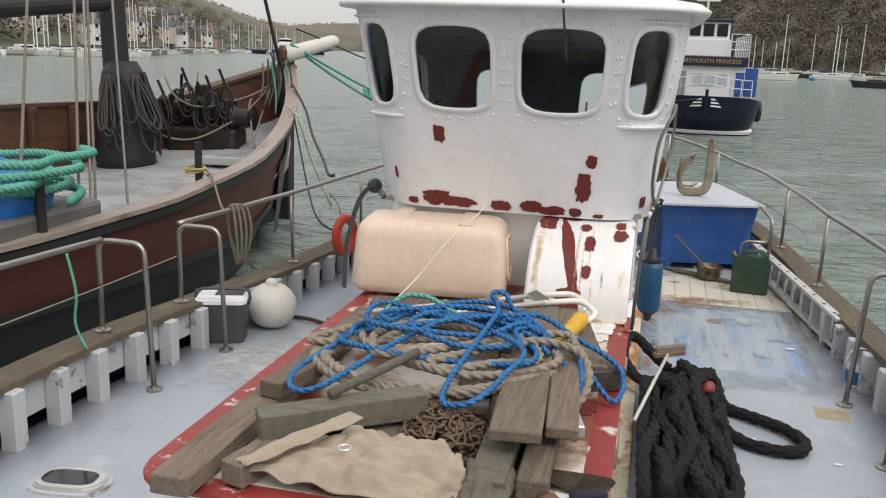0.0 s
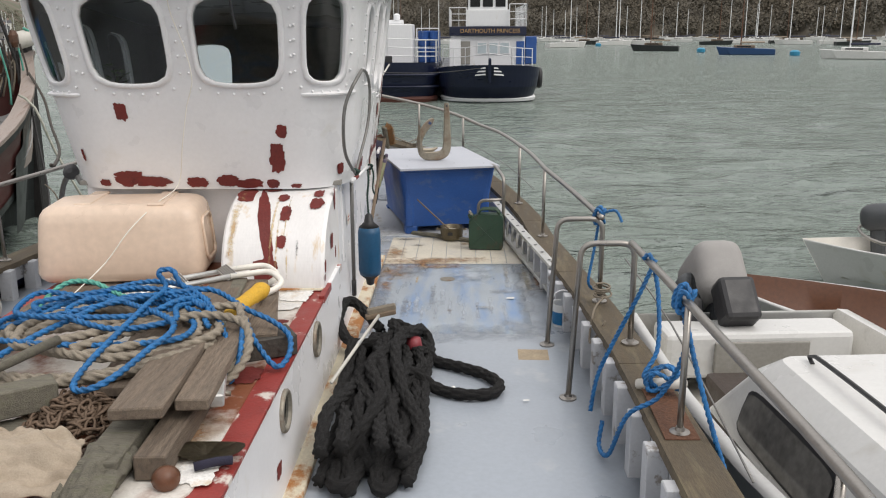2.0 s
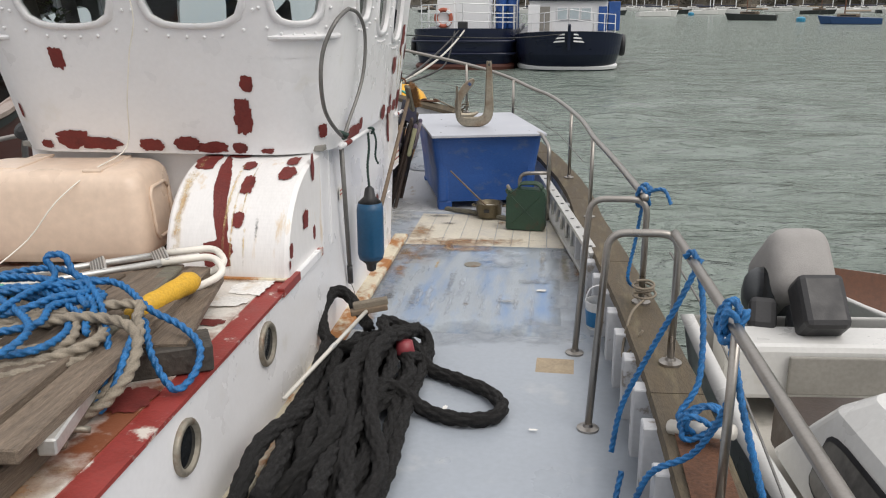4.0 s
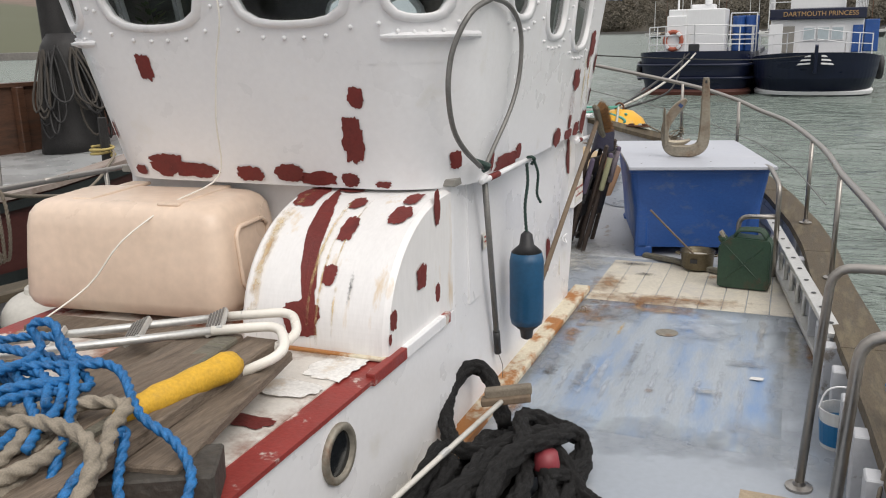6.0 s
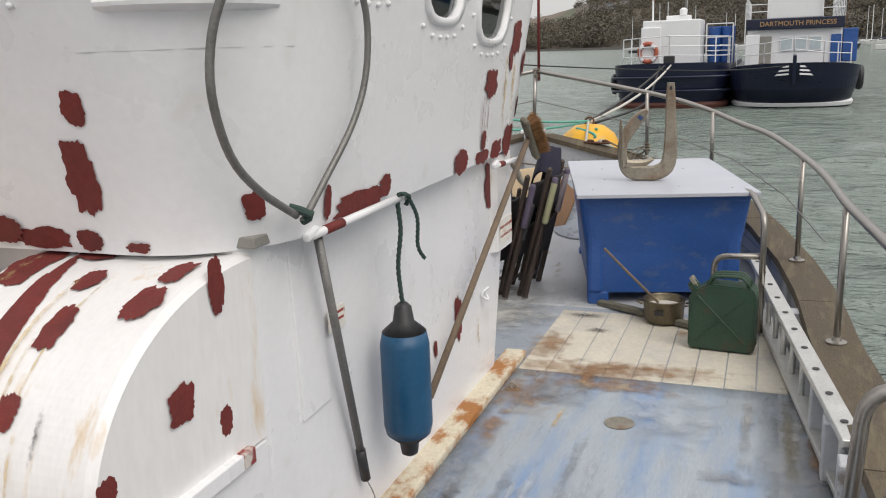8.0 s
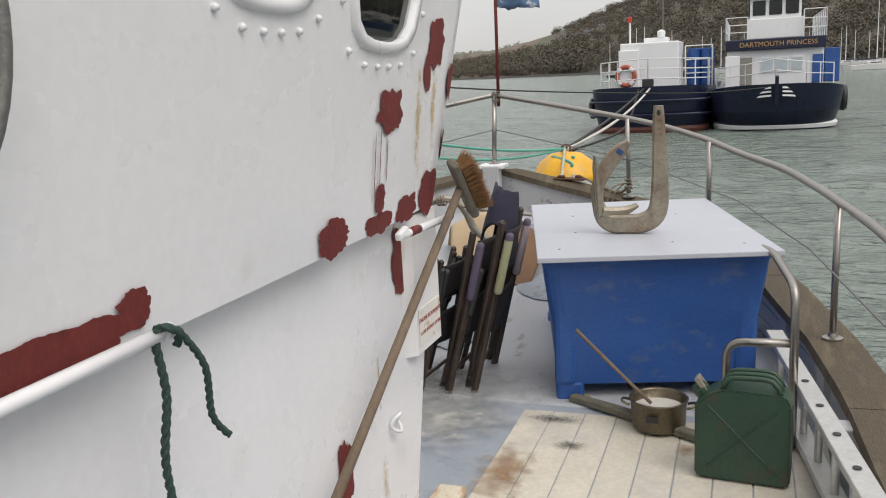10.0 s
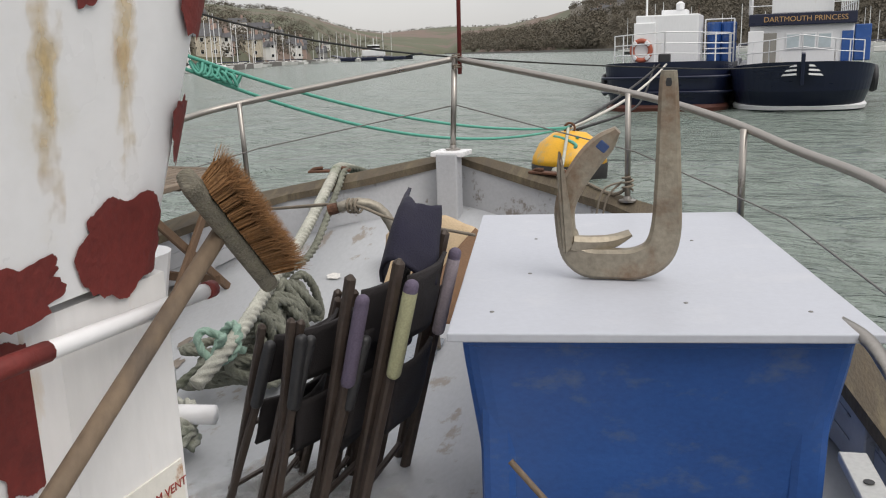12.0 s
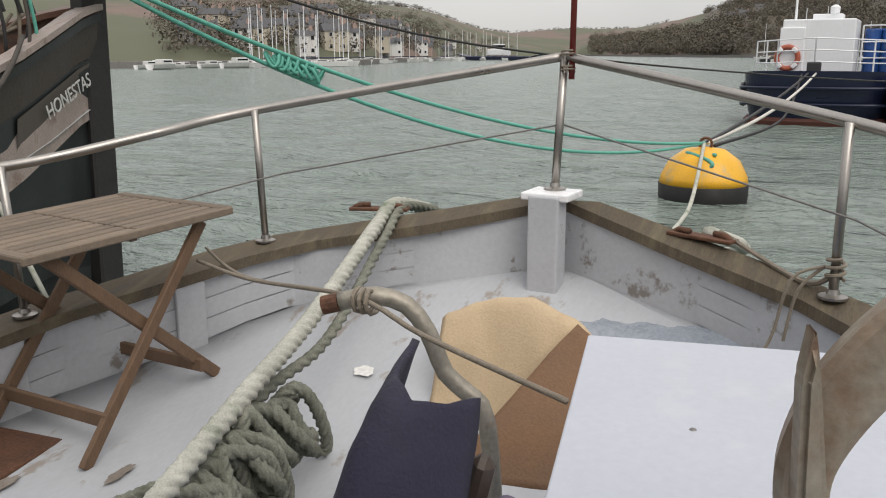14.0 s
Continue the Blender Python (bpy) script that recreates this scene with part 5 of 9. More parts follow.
# metal scoop with a blue brush
scoop = thing("metal_scoop", (0.70, 2.72, 0.6), "scratched bare metal scoop on the rusty cabin top", "scoop")
bm = bmesh.new()
vsx = []
for i in range(14):
    a = 2 * math.pi * i / 14
    vsx.append(bm.verts.new((0.72 + 0.12 * math.cos(a) + (0.02 if math.cos(a) > 0.3 else 0), 2.84 + 0.075 * math.sin(a), 0.612 + 0.02 * math.cos(a) ** 2)))
cen = bm.verts.new((0.72, 2.84, 0.600))
for i in range(14):
    bm.faces.new((vsx[i], vsx[(i + 1) % 14], cen))
bmesh.ops.solidify(bm, geom=list(bm.faces), thickness=0.004)
part("blade", bm, M_PAN, scoop)
brush = thing("hand_brush", (0.80, 2.60, 0.6), "small brush with a navy blue handle", "brush")
part("handle", tube([(0.71, 2.72, 0.615), (0.78, 2.75, 0.62), (0.83, 2.77, 0.615)], 0.017, 8, 0.03), M_NAVYCLOTH, brush, smooth=True)
knob = solid("wooden_knob", lathe([(0.02, 0), (0.042, 0.015), (0.048, 0.04), (0.03, 0.07), (0.012, 0.08)], pose(0.64, 2.65, 0.592, 35, 10, 0), 14), M_VARNISH, "turned wooden knob lying on the cabin top", "knob", smooth=True)

# boarding ladder lying on the pile
bl = thing("boarding_ladder", (0.1, 4.4, 0.7), "white tubed boarding ladder with ribbed treads and hooked ends", "ladder")
for off, h in ((0.0, 0.0), (0.17, -0.012)):
    a = Vector((-0.42 - 0.55 * off, 4.02 + off, 0.735 + h))
    b = Vector((0.42 - 0.35 * off, 4.52 + off, 0.785 + h))
    part("stile", tube([a, b], 0.0145, 10, 1, curved=False), M_ALU, bl, smooth=True)
    e = b + Vector((0.13, 0.0, 0.0))
    hk = bent([b.lerp(a, 0.05), b + Vector((0.15, 0.09, 0.0)), e + Vector((0.13, -0.06, -0.03)), b + Vector((0.12, -0.17, -0.09))], 0.07, 6)
    part("hook", tube(hk, 0.0165, 10, 0.04, curved=False), M_LADDERWHITE, bl, smooth=True)
for k in (0.12, 0.40, 0.68, 0.94):
    c = Vector((-0.467, 4.105, 0.735)).lerp(Vector((0.39, 4.605, 0.785)), k)
    tr = part("tread", boxed((0.065, 0.20, 0.022), Matrix.Translation(c) @ pose(0, 0, 0, 0, -22, 31), 0.005), M_ALU, bl)
    for j in range(5):
        part("rib", boxed((0.006, 0.18, 0.004), Matrix.Translation(c) @ pose(0, 0, 0, 0, -22, 31) @ pose(-0.024 + 0.012 * j, 0, 0.0125), 0), M_WIRE, tr)
yr = thing("yellow_roll", (0.55, 4.15, 0.7), "yellow cloth roll beside the boarding ladder", "roll")
prof = [(0.012, 0), (0.028, 0.015), (0.036, 0.07), (0.034, 0.09), (0.040, 0.13), (0.038, 0.20), (0.042, 0.26), (0.041, 0.32), (0.046, 0.38), (0.038, 0.415), (0.018, 0.42)]
bm = lathe(prof, look((0.52, 3.90, 0.762), (0.62, 4.42, 0.772)) @ pose(0, 0, 0, 180, 0, 0), 16)
for v_ in bm.verts:
    v_.co += v_.co.normalized() * (0.012 * noise.noise(v_.co * 16) + 0.006 * noise.noise(v_.co * 45))
part("roll", bm, M_YELLOW, yr, smooth=True)
part("tie", tube([(0.525 + 0.040 * math.cos(a), 3.93, 0.765 + 0.040 * math.sin(a)) for a in np.linspace(0, 2 * math.pi, 14, endpoint=False)], 0.004, 6, 0.01, True), M_CORD, yr, "grey cord tie")
part("loose_end", boxed((0.05, 0.07, 0.006), pose(0.50, 3.84, 0.745, 12, 20, 30), 0.002), M_OFFWHITE, yr, "torn pale end")
cl = thing("deck_cleat", (0.62, 3.28, 0.59), "galvanised steel cleat bolted to the cabin top", "cleat")
part("horns", tube([(0.52, 3.20, 0.625), (0.56, 3.23, 0.642), (0.62, 3.27, 0.645), (0.68, 3.31, 0.625)], 0.011, 8, 0.02), M_GALV, cl, smooth=True)
part("base", boxed((0.06, 0.05, 0.04), pose(0.60, 3.255, 0.61, 0, 0, 30), 0.01), M_GALV, cl)

# ---- starboard side deck ----
rng = np.random.default_rng(17)
bk = []
for i in range(7):
    x = 1.00 + 0.055 * i + rng.uniform(-0.03, 0.03)
    near, far = (x + rng.uniform(-0.06, 0.06), 3.70 + rng.uniform(-0.15, 0.25)), (1.05 + 0.045 * i + rng.uniform(-0.03, 0.03), 5.45 + rng.uniform(-0.25, 0.12))
    h = 0.10 + 0.07 * math.sin(math.pi * i / 6)
    mids = [(x + rng.uniform(-0.07, 0.07), y, h + rng.uniform(-0.02, 0.04)) for y in (4.1, 4.5, 4.9, 5.2)]
    run = [(near[0], near[1], 0.06)] + mids + [(far[0], far[1], 0.10)]
    bk += run if i % 2 == 0 else run[::-1]
def clear(points):
    """Keeps the heap off the raised ledge, but for the loop thrown up at its far end."""
    return [(max(x, 0.965 if y < 5.15 else 0.0), y, z) for x, y, z in points]


br = thing("black_rope_heap", (1.25, 4.6, 0), "heap of thick black plaited rope flaked down on the deck", "rope")
plait("rope", clear(bk), 0.034, M_DARKROPE, br)
bk2 = []
for i in range(6):
    x = 0.98 + 0.09 * i
    run = [(x + rng.uniform(-0.05, 0.05), y, 0.045 + rng.uniform(0, 0.03)) for y in (3.6, 4.05, 4.5, 4.95, 5.35)]
    bk2 += run if i % 2 == 0 else run[::-1]
plait("rope", clear(bk2), 0.034, M_DARKROPE, br)
plait("rope", clear([(1.10, 5.35, 0.18), (1.0, 5.55, 0.2), (0.90, 5.68, 0.25), (0.83, 5.62, 0.27), (0.82, 5.42, 0.2), (0.92, 5.22, 0.14), (1.1, 5.05, 0.2), (1.25, 5.25, 0.2), (1.38, 5.45, 0.12), (1.42, 5.30, 0.07), (1.35, 5.05, 0.14)]), 0.034, M_DARKROPE, br)
plait("rope", clear([(1.22, 5.2, 0.22), (1.36, 5.22, 0.14), (1.46, 5.14, 0.05), (1.58, 5.06, 0.045), (1.76, 4.93, 0.045), (1.85, 4.77, 0.045), (1.80, 4.64, 0.045), (1.64, 4.62, 0.045), (1.48, 4.70, 0.05), (1.35, 4.74, 0.13), (1.2, 4.6, 0.2)]), 0.034, M_DARKROPE, br)
plait("rope", clear([(1.05, 3.75, 0.12), (1.2, 4.2, 0.2), (1.12, 4.6, 0.24), (1.26, 5.0, 0.24), (1.18, 5.35, 0.22), (1.3, 5.5, 0.12), (1.36, 5.3, 0.2), (1.24, 4.9, 0.26), (1.3, 4.4, 0.2), (1.42, 4.0, 0.12), (1.34, 3.7, 0.08)]), 0.034, M_DARKROPE, br)
for i in range(4):
    x = 1.0 + 0.11 * i
    plait("rope", clear([(x + rng.uniform(-0.05, 0.05) - 0.06 * (i % 2) * k, y, 0.19 + 0.05 * math.sin(1.5 * k + i)) for k, y in enumerate((3.62, 3.95, 4.3, 4.65, 5.0))]), 0.034, M_DARKROPE, br)
solid("red_float", lathe([(0.01, 0), (0.042, 0.01), (0.052, 0.05), (0.042, 0.10), (0.01, 0.11)], pose(1.33, 5.14, 0.095), 14), mat("faded_red_plastic", (0.25, 0.04, 0.05), 0.5), "faded red float half buried in the rope heap", "float", smooth=True)

scrub = thing("deck_scrubber", (1.0, 5.0, 0.2), "deck scrubbing brush with a pale handle on the rope heap", "brush")
part("handle", tube([(0.915, 4.42, 0.20), (1.09, 5.34, 0.275)], 0.0105, 8, 1, curved=False), M_OFFWHITE, scrub, smooth=True)
part("ferrule", tube([(1.005, 4.90, 0.239), (1.015, 4.95, 0.243)], 0.0125, 8, 1, curved=False), M_ALU, scrub)
part("head", boxed((0.20, 0.055, 0.03), pose(1.10, 5.37, 0.275, 0, -8, 15), 0.006), M_HANDLE, scrub)
part("bristles", boxed((0.19, 0.045, 0.04), pose(1.105, 5.385, 0.305, 0, -8, 15), 0.008), M_CORD, scrub)

gr = thing("deck_plate", (2.1, 5.36, 0.0), "square tarnished plate set into the deck", "deck plate")
part("plate", boxed((0.20, 0.19, 0.006), pose(2.10, 5.35, 0.003, 0, 0, -2), 0.001, 1), M_SKIN, gr)
dr = thing("deck_drain", (1.51, 7.11, 0.0), "round metal deck drain", "drain")
part("rim", lathe([(0.045, 0.004), (0.062, 0.006), (0.064, 0.010), (0.045, 0.011)], pose(1.51, 7.11, 0.0), 20), M_GALV, dr)
# solid black disc imitating the shade in the drain below the bars
part("grid", lathe([(0.002, 0.0065), (0.046, 0.0065), (0.046, 0.008), (0.002, 0.0085)], pose(1.51, 7.11, 0), 20), M_BLACK, dr)
for k in range(-2, 3):
    part("bar", boxed((0.006, 2 * math.sqrt(0.044 ** 2 - (0.016 * k) ** 2), 0.004), pose(1.51 + 0.016 * k, 7.11, 0.010), 0.0008, 1), M_GALV, dr)
pl = thing("pad_eye", (0.97, 7.35, 0), "small metal pad eye on the deck", "pad eye")
part("plate", boxed((0.07, 0.04, 0.008), pose(0.97, 7.35, 0.008), 0.002), M_GALV, pl)
part("eye", tube([(0.97 + 0.015 * math.cos(a), 7.35, 0.025 + 0.015 * math.sin(a)) for a in np.linspace(0, 6.28, 10, endpoint=False)], 0.004, 6, 0.01, True), M_GALV, pl)
# ghosts of old gear, grime and rust on the blue paint
for i in range(9):
    patch(lambda a, b, q: Vector((a, b, 0.0065 + q)), 1.12 + 0.105 * i, 6.28 + 0.07 * math.sin(i * 2.1), 0.022, 0.34 - 0.02 * (i % 3), i + 301, M_PALEBLUE, "ghost_mark", 0.3)
for i, (x, y, hx, hy, mm) in enumerate([(2.31, 6.85, 0.06, 0.12, M_GRIME), (2.27, 7.1, 0.04, 0.5, M_RUSTWEAR), (1.28, 7.55, 0.06, 0.16, M_RUSTWEAR), (1.25, 7.08, 0.018, 0.16, M_RUN), (1.54, 6.25, 0.035, 0.03, M_RUSTWEAR), (1.02, 6.35, 0.05, 0.10, M_GRIME), (1.0, 6.9, 0.08, 0.25, M_RUSTWEAR), (1.35, 7.5, 0.5, 0.10, M_RUSTWEAR), (0.98, 5.9, 0.05, 0.2, M_RUSTWEAR)]):
    patch(lambda a, b, q: Vector((a, b, 0.0075 + q)), x, y, hx, hy, i + 321, mm, "deck_stain", 0.25)
# worn strip and stains let into the deck paint
for i, (x, y, hx, hy) in enumerate([(1.15, 5.78, 0.36, 0.22), (1.65, 5.74, 0.42, 0.24), (2.08, 5.85, 0.25, 0.30), (2.16, 6.35, 0.12, 0.40), (2.15, 6.9, 0.12, 0.4), (2.12, 7.4, 0.14, 0.25)]):
    patch(lambda a, b, q: Vector((a, b, 0.0055 + q)), x, y, hx, hy, i + 271, M_GREYFADE, "faded_paint", 0.2)
for i, (x, y, hx, hy, mm) in enumerate([(2.19, 7.13, 0.075, 0.62, M_CREAMWEAR), (2.18, 7.12, 0.032, 0.58, M_OLIVEWEAR), (1.95, 6.74, 0.13, 0.07, M_DARKSCUFF), (1.25, 7.66, 0.42, 0.16, M_RUSTWEAR), (2.02, 6.55, 0.035, 0.02, M_WHITECHIP), (1.58, 4.75, 0.012, 0.05, M_WHITECHIP), (2.0, 4.6, 0.02, 0.008, M_WHITECHIP), (1.8, 6.3, 0.08, 0.05, M_SCUFF), (1.05, 7.3, 0.2, 0.3, M_RUSTWEAR), (1.19, 6.35, 0.035, 0.34, M_DARKSCUFF), (1.28, 6.42, 0.03, 0.30, M_PALEBLUE), (1.40, 6.62, 0.03, 0.34, M_DARKSCUFF), (1.48, 6.55, 0.03, 0.30, M_PALEBLUE), (1.72, 7.2, 0.22, 0.30, M_PALEBLUE), (1.0, 6.5, 0.10, 0.4, M_DARKSCUFF), (1.15, 7.35, 0.22, 0.2, M_DARKSCUFF), (2.02, 7.2, 0.03, 0.5, M_SCUFF)]):
    o = patch(lambda a, b, q: Vector((a, b, deck_z(b) + 0.006 + q + 0.0004 * i)), x, y, hx, hy, i + 181, mm, "worn_patch", 0.8)
for i, (x, y, hx, hy) in enumerate([(-1.45, 5.15, 0.36, 0.75), (-1.30, 4.55, 0.26, 0.40), (-1.75, 5.0, 0.18, 0.45)]):
    patch(lambda a, b, q: Vector((a, b, deck_z(b) + 0.003 + q)), x, y, hx, hy, i + 201, M_PALEWEAR, "worn_patch", 0.3)

pail = thing("paint_pail", (2.50, 5.92, 0), "small blue and white paint pail by the bulwark", "pail")
part("tub", lathe([(0.07, 0), (0.085, 0.17), (0.08, 0.17), (0.068, 0.01)], pose(2.36, 5.95, 0.002), 20), M_GRP, pail)
part("label_band", lathe([(0.0735, 0.02), (0.0825, 0.115)], pose(2.36, 5.95, 0.002), 20), mat("blue_label", (0.01, 0.13, 0.30), 0.4), pail)
part("bail", tube([(2.275, 5.95, 0.16), (2.30, 5.95, 0.24), (2.36, 5.95, 0.265), (2.42, 5.95, 0.24), (2.445, 5.95, 0.16)], 0.004, 6, 0.02), M_WHITE, pail)

# bare planks by the tub
tp = thing("bare_planking", (1.5, 8.2, 0), "worn pale deck planks with dark seams", "deck", kind="structure")
x = 0.92
while x < 2.08:
    part("plank", boxed((0.136, 1.02, 0.012), pose(x + 0.07, 8.14, 0.0), 0.0025, 1), M_DECKTAN, tp)
    x += 0.141

# ladder on edge along the bulwark
al = thing("aluminium_ladder", (2.2, 7.8, 0), "aluminium ladder on its edge along the bulwark", "ladder")
la, lb = Vector((2.36, 6.62, 0.0)), Vector((2.00, 9.15, 0.0))
for z in (0.04, 0.255):
    bm = bmesh.new()
    bar(bm, la + Vector((0, 0, z)), lb + Vector((0, 0, z + 0.02)), 0.075, 0.028, 0.003)
    st = part("stile", bm, M_ALU, al)
    if z > 0.1:
        for i in range(10):
            c = la.lerp(lb, (i + 0.6) / 10.3) + Vector((0, 0, z + 0.0155 + 0.02 * (i + 0.6) / 10.3))
            # flat black disc: the shade inside a stile hole, put in as colour
            part("rung_hole_shade", lathe([(0.001, 0), (0.014, 0), (0.014, 0.002), (0.001, 0.002)], Matrix.Translation(c), 12), M_BLACK, st)
for i in range(10):
    c = la.lerp(lb, (i + 0.6) / 10.3)
    part("rung", tube([c + Vector((0, 0, 0.04)), c + Vector((0, 0, 0.26))], 0.014, 8, 1, curved=False), M_ALU, al, smooth=True)

# fish tub with its lid
TU = Matrix.Translation((1.35, 9.40, 0)) @ pose(0, 0, 0, 0, 0, 14.4)
tub = thing("fish_tub", (1.35, 9.4, 0), "large blue moulded plastic fish tub under a grey lid board", "tub")
bm = bmesh.new()
W0, W1, D0, D1 = 0.44, 0.50, 0.52, 0.60
rows = []
for z, k in ((0.085, 0.0), (0.10, 0.02), (0.34, 0.35), (0.60, 0.9), (0.66, 1.0), (0.665, 1.06), (0.70, 1.06)):
    w, d = W0 + (W1 - W0) * k, D0 + (D1 - D0) * k
    rows.append([bm.verts.new(TU @ Vector((x, y, z))) for x, y in rounded_rect(-w, w, -d, d + 0.20, 0.07, 0.07, 4)])
for a, b in zip(rows, rows[1:]):
    n = len(a)
    for i in range(n):
        bm.faces.new((a[i], a[(i + 1) % n], b[(i + 1) % n], b[i]))
bm.faces.new(rows[0][::-1])
bm.faces.new(rows[-1])
part("body", bm, M_BLUETUB, tub)
for sx in (-1, 1):
    for sy in (-1, 1):
        bm = bmesh.new()
        q = TU @ pose(sx * 0.385, sy * 0.46 + (0.2 if sy > 0 else 0), 0.05)
        box(bm, (0.13, 0.13, 0.10), q, 0.02)
        part("foot", bm, M_BLUETUB, tub)
    bm = bmesh.new()
    box(bm, (0.10, 0.06, 0.50), TU @ pose(sx * 0.405, -0.525, 0.33, 4, 0, 0), 0.025)
    part("corner_rib", bm, M_BLUETUB, tub)
lid = solid("lid_board", boxed((1.05, 1.57, 0.024), TU @ pose(0, 0.105, 0.713), 0.004), M_LID, "pale grey board lid lying on the blue tub", "lid")
for i, (x, y) in enumerate(((-0.3, 0.4), (0.25, 0.35), (-0.32, -0.1), (0.1, -0.42), (-0.42, -0.5), (0.4, -0.5))):
    part("screw_head", lathe([(0.001, 0), (0.007, 0), (0.005, 0.002), (0.001, 0.002)], TU @ pose(x, y, 0.7252), 8), M_WIRE, lid)

# claw anchor standing on the lid
anc = thing("claw_anchor", (1.35, 9.25, 0.725), "galvanised claw anchor with rusty inner edges, standing on the lid", "anchor")
LZ = 0.727


def slab(outline, thick, m, bevel=0.008):
    """An upright plate: an outline in x and z, thickness along y."""
    bm_ = bmesh.new()
    f_ = [bm_.verts.new(m @ Vector((x_, -thick / 2, z_))) for x_, z_ in outline]
    b_2 = [bm_.verts.new(m @ Vector((x_, thick / 2, z_))) for x_, z_ in outline]
    k_ = len(outline)
    bm_.faces.new(f_)
    bm_.faces.new(b_2[::-1])
    for i_ in range(k_):
        bm_.faces.new((f_[i_], b_2[i_], b_2[(i_ + 1) % k_], f_[(i_ + 1) % k_]))
    bmesh.ops.recalc_face_normals(bm_, faces=bm_.faces)
    bmesh.ops.bevel(bm_, geom=[e for e in bm_.edges], offset=bevel, segments=2, affect="EDGES", clamp_overlap=True)
    return bm_


AM = Matrix.Translation((1.34, 9.22, LZ)) @ pose(0, 0, 0, 0, 0, 6)


def ribbon(rows_, thick, m, bevel=0.010):
    """A forged bar along a curve in x and z: rows of x, z, half width."""
    px, pz, pw = (np.array([r_[i_] for r_ in rows_]) for i_ in range(3))
    t_ = np.arange(len(rows_), dtype=float)
    path_ = smooth_path([(a_, b_2, c_) for a_, b_2, c_ in rows_], 0.012, False)
    bm_, rings = bmesh.new(), []
    for i_, q_ in enumerate(path_):
        d_ = path_[min(i_ + 1, len(path_) - 1)] - path_[max(i_ - 1, 0)]
        n_x, n_z = -d_[1], d_[0]
        k_ = math.hypot(n_x, n_z) or 1
        n_x, n_z = n_x / k_, n_z / k_
        w_, h_ = max(0.004, q_[2]), thick / 2
        b_2 = min(bevel, w_ * 0.5)
        sec = [(-w_, -h_ + b_2), (-w_ + b_2, -h_), (w_ - b_2, -h_), (w_, -h_ + b_2), (w_, h_ - b_2), (w_ - b_2, h_), (-w_ + b_2, h_), (-w_, h_ - b_2)]
        rings.append([bm_.verts.new(m @ Vector((q_[0] + n_x * u_, v_2, q_[1] + n_z * u_))) for u_, v_2 in sec])
    for a_, b_2 in zip(rings, rings[1:]):
        for j_ in range(8):
            bm_.faces.new((a_[j_], a_[(j_ + 1) % 8], b_2[(j_ + 1) % 8], b_2[j_]))
    bm_.faces.new(rings[0][::-1])
    bm_.faces.new(rings[-1])
    bmesh.ops.recalc_face_normals(bm_, faces=bm_.faces)
    return bm_


sh = part("shank", ribbon([(0.130, 0.61, 0.022), (0.130, 0.56, 0.027), (0.133, 0.42, 0.033), (0.135, 0.28, 0.038), (0.132, 0.15, 0.044), (0.108, 0.082, 0.047), (0.05, 0.050, 0.047), (-0.02, 0.047, 0.045), (-0.09, 0.049, 0.044), (-0.135, 0.078, 0.037), (-0.156, 0.14, 0.030)], 0.048, AM), M_ANCHOR, anc)
# black plug through the uncut shank, imitating the dark of the shackle hole
part("shackle_hole_shade", slab([(0.122, 0.565), (0.138, 0.565), (0.141, 0.575), (0.138, 0.592), (0.122, 0.592), (0.119, 0.575)], 0.050, AM, 0.002), M_BLACK, sh)
part("fluke", ribbon([(-0.150, 0.10, 0.030), (-0.160, 0.16, 0.028), (-0.160, 0.22, 0.030), (-0.135, 0.29, 0.035), (-0.09, 0.36, 0.037), (-0.045, 0.41, 0.032), (-0.01, 0.445, 0.012)], 0.056, AM), M_ANCHOR, anc)
part("fluke", slab([(-0.15, 0.10), (-0.16, 0.20), (-0.19, 0.36), (-0.20, 0.40), (-0.205, 0.34), (-0.19, 0.18), (-0.18, 0.08)], 0.035, AM @ pose(0, 0.05, 0, 8, 0, 20), 0.01), M_ANCHOR, anc)
part("fluke", ribbon([(-0.16, 0.115, 0.026), (-0.12, 0.105, 0.030), (-0.07, 0.105, 0.028), (-0.02, 0.118, 0.018), (0.02, 0.138, 0.005)], 0.035, AM @ pose(0, 0.06, 0.0, 14, 0, 20), 0.012), M_ANCHOR, anc)
part("paint_mark", boxed((0.035, 0.058, 0.03), AM @ pose(-0.05, 0, 0.40, 0, 40, 0), 0.004), mat("old_blue_paint", (0.03, 0.06, 0.16), 0.6), anc)

# jerrycan
JM = pose(1.87, 8.18, 0.012, 0, 0, -6)
jc = thing("jerrycan", (1.87, 8.18, 0.012), "dark green steel jerrycan with a triple handle", "jerrycan")
bm = bmesh.new()
outline = [(-0.165, 0.012), (-0.155, 0.0), (0.155, 0.0), (0.165, 0.012), (0.165, 0.31), (0.145, 0.345), (-0.06, 0.352), (-0.11, 0.33), (-0.165, 0.285)]
part("body", slab(outline, 0.135, JM, 0.02), M_JERRY, jc, smooth=False)
for dy in (-0.045, 0, 0.045):
    part("handle", tube([JM @ Vector(q) for q in ((-0.07, dy, 0.345), (-0.05, dy, 0.385), (0.02, dy, 0.395), (0.10, dy, 0.39), (0.13, dy, 0.345))], 0.0095, 8, 0.02), M_JERRY, jc, smooth=True)
cap = part("spout", lathe([(0.03, 0), (0.032, 0.03), (0.026, 0.035), (0.026, 0.05), (0.01, 0.055)], JM @ pose(-0.135, 0, 0.30, 0, -35, 0), 14), M_JERRY, jc)
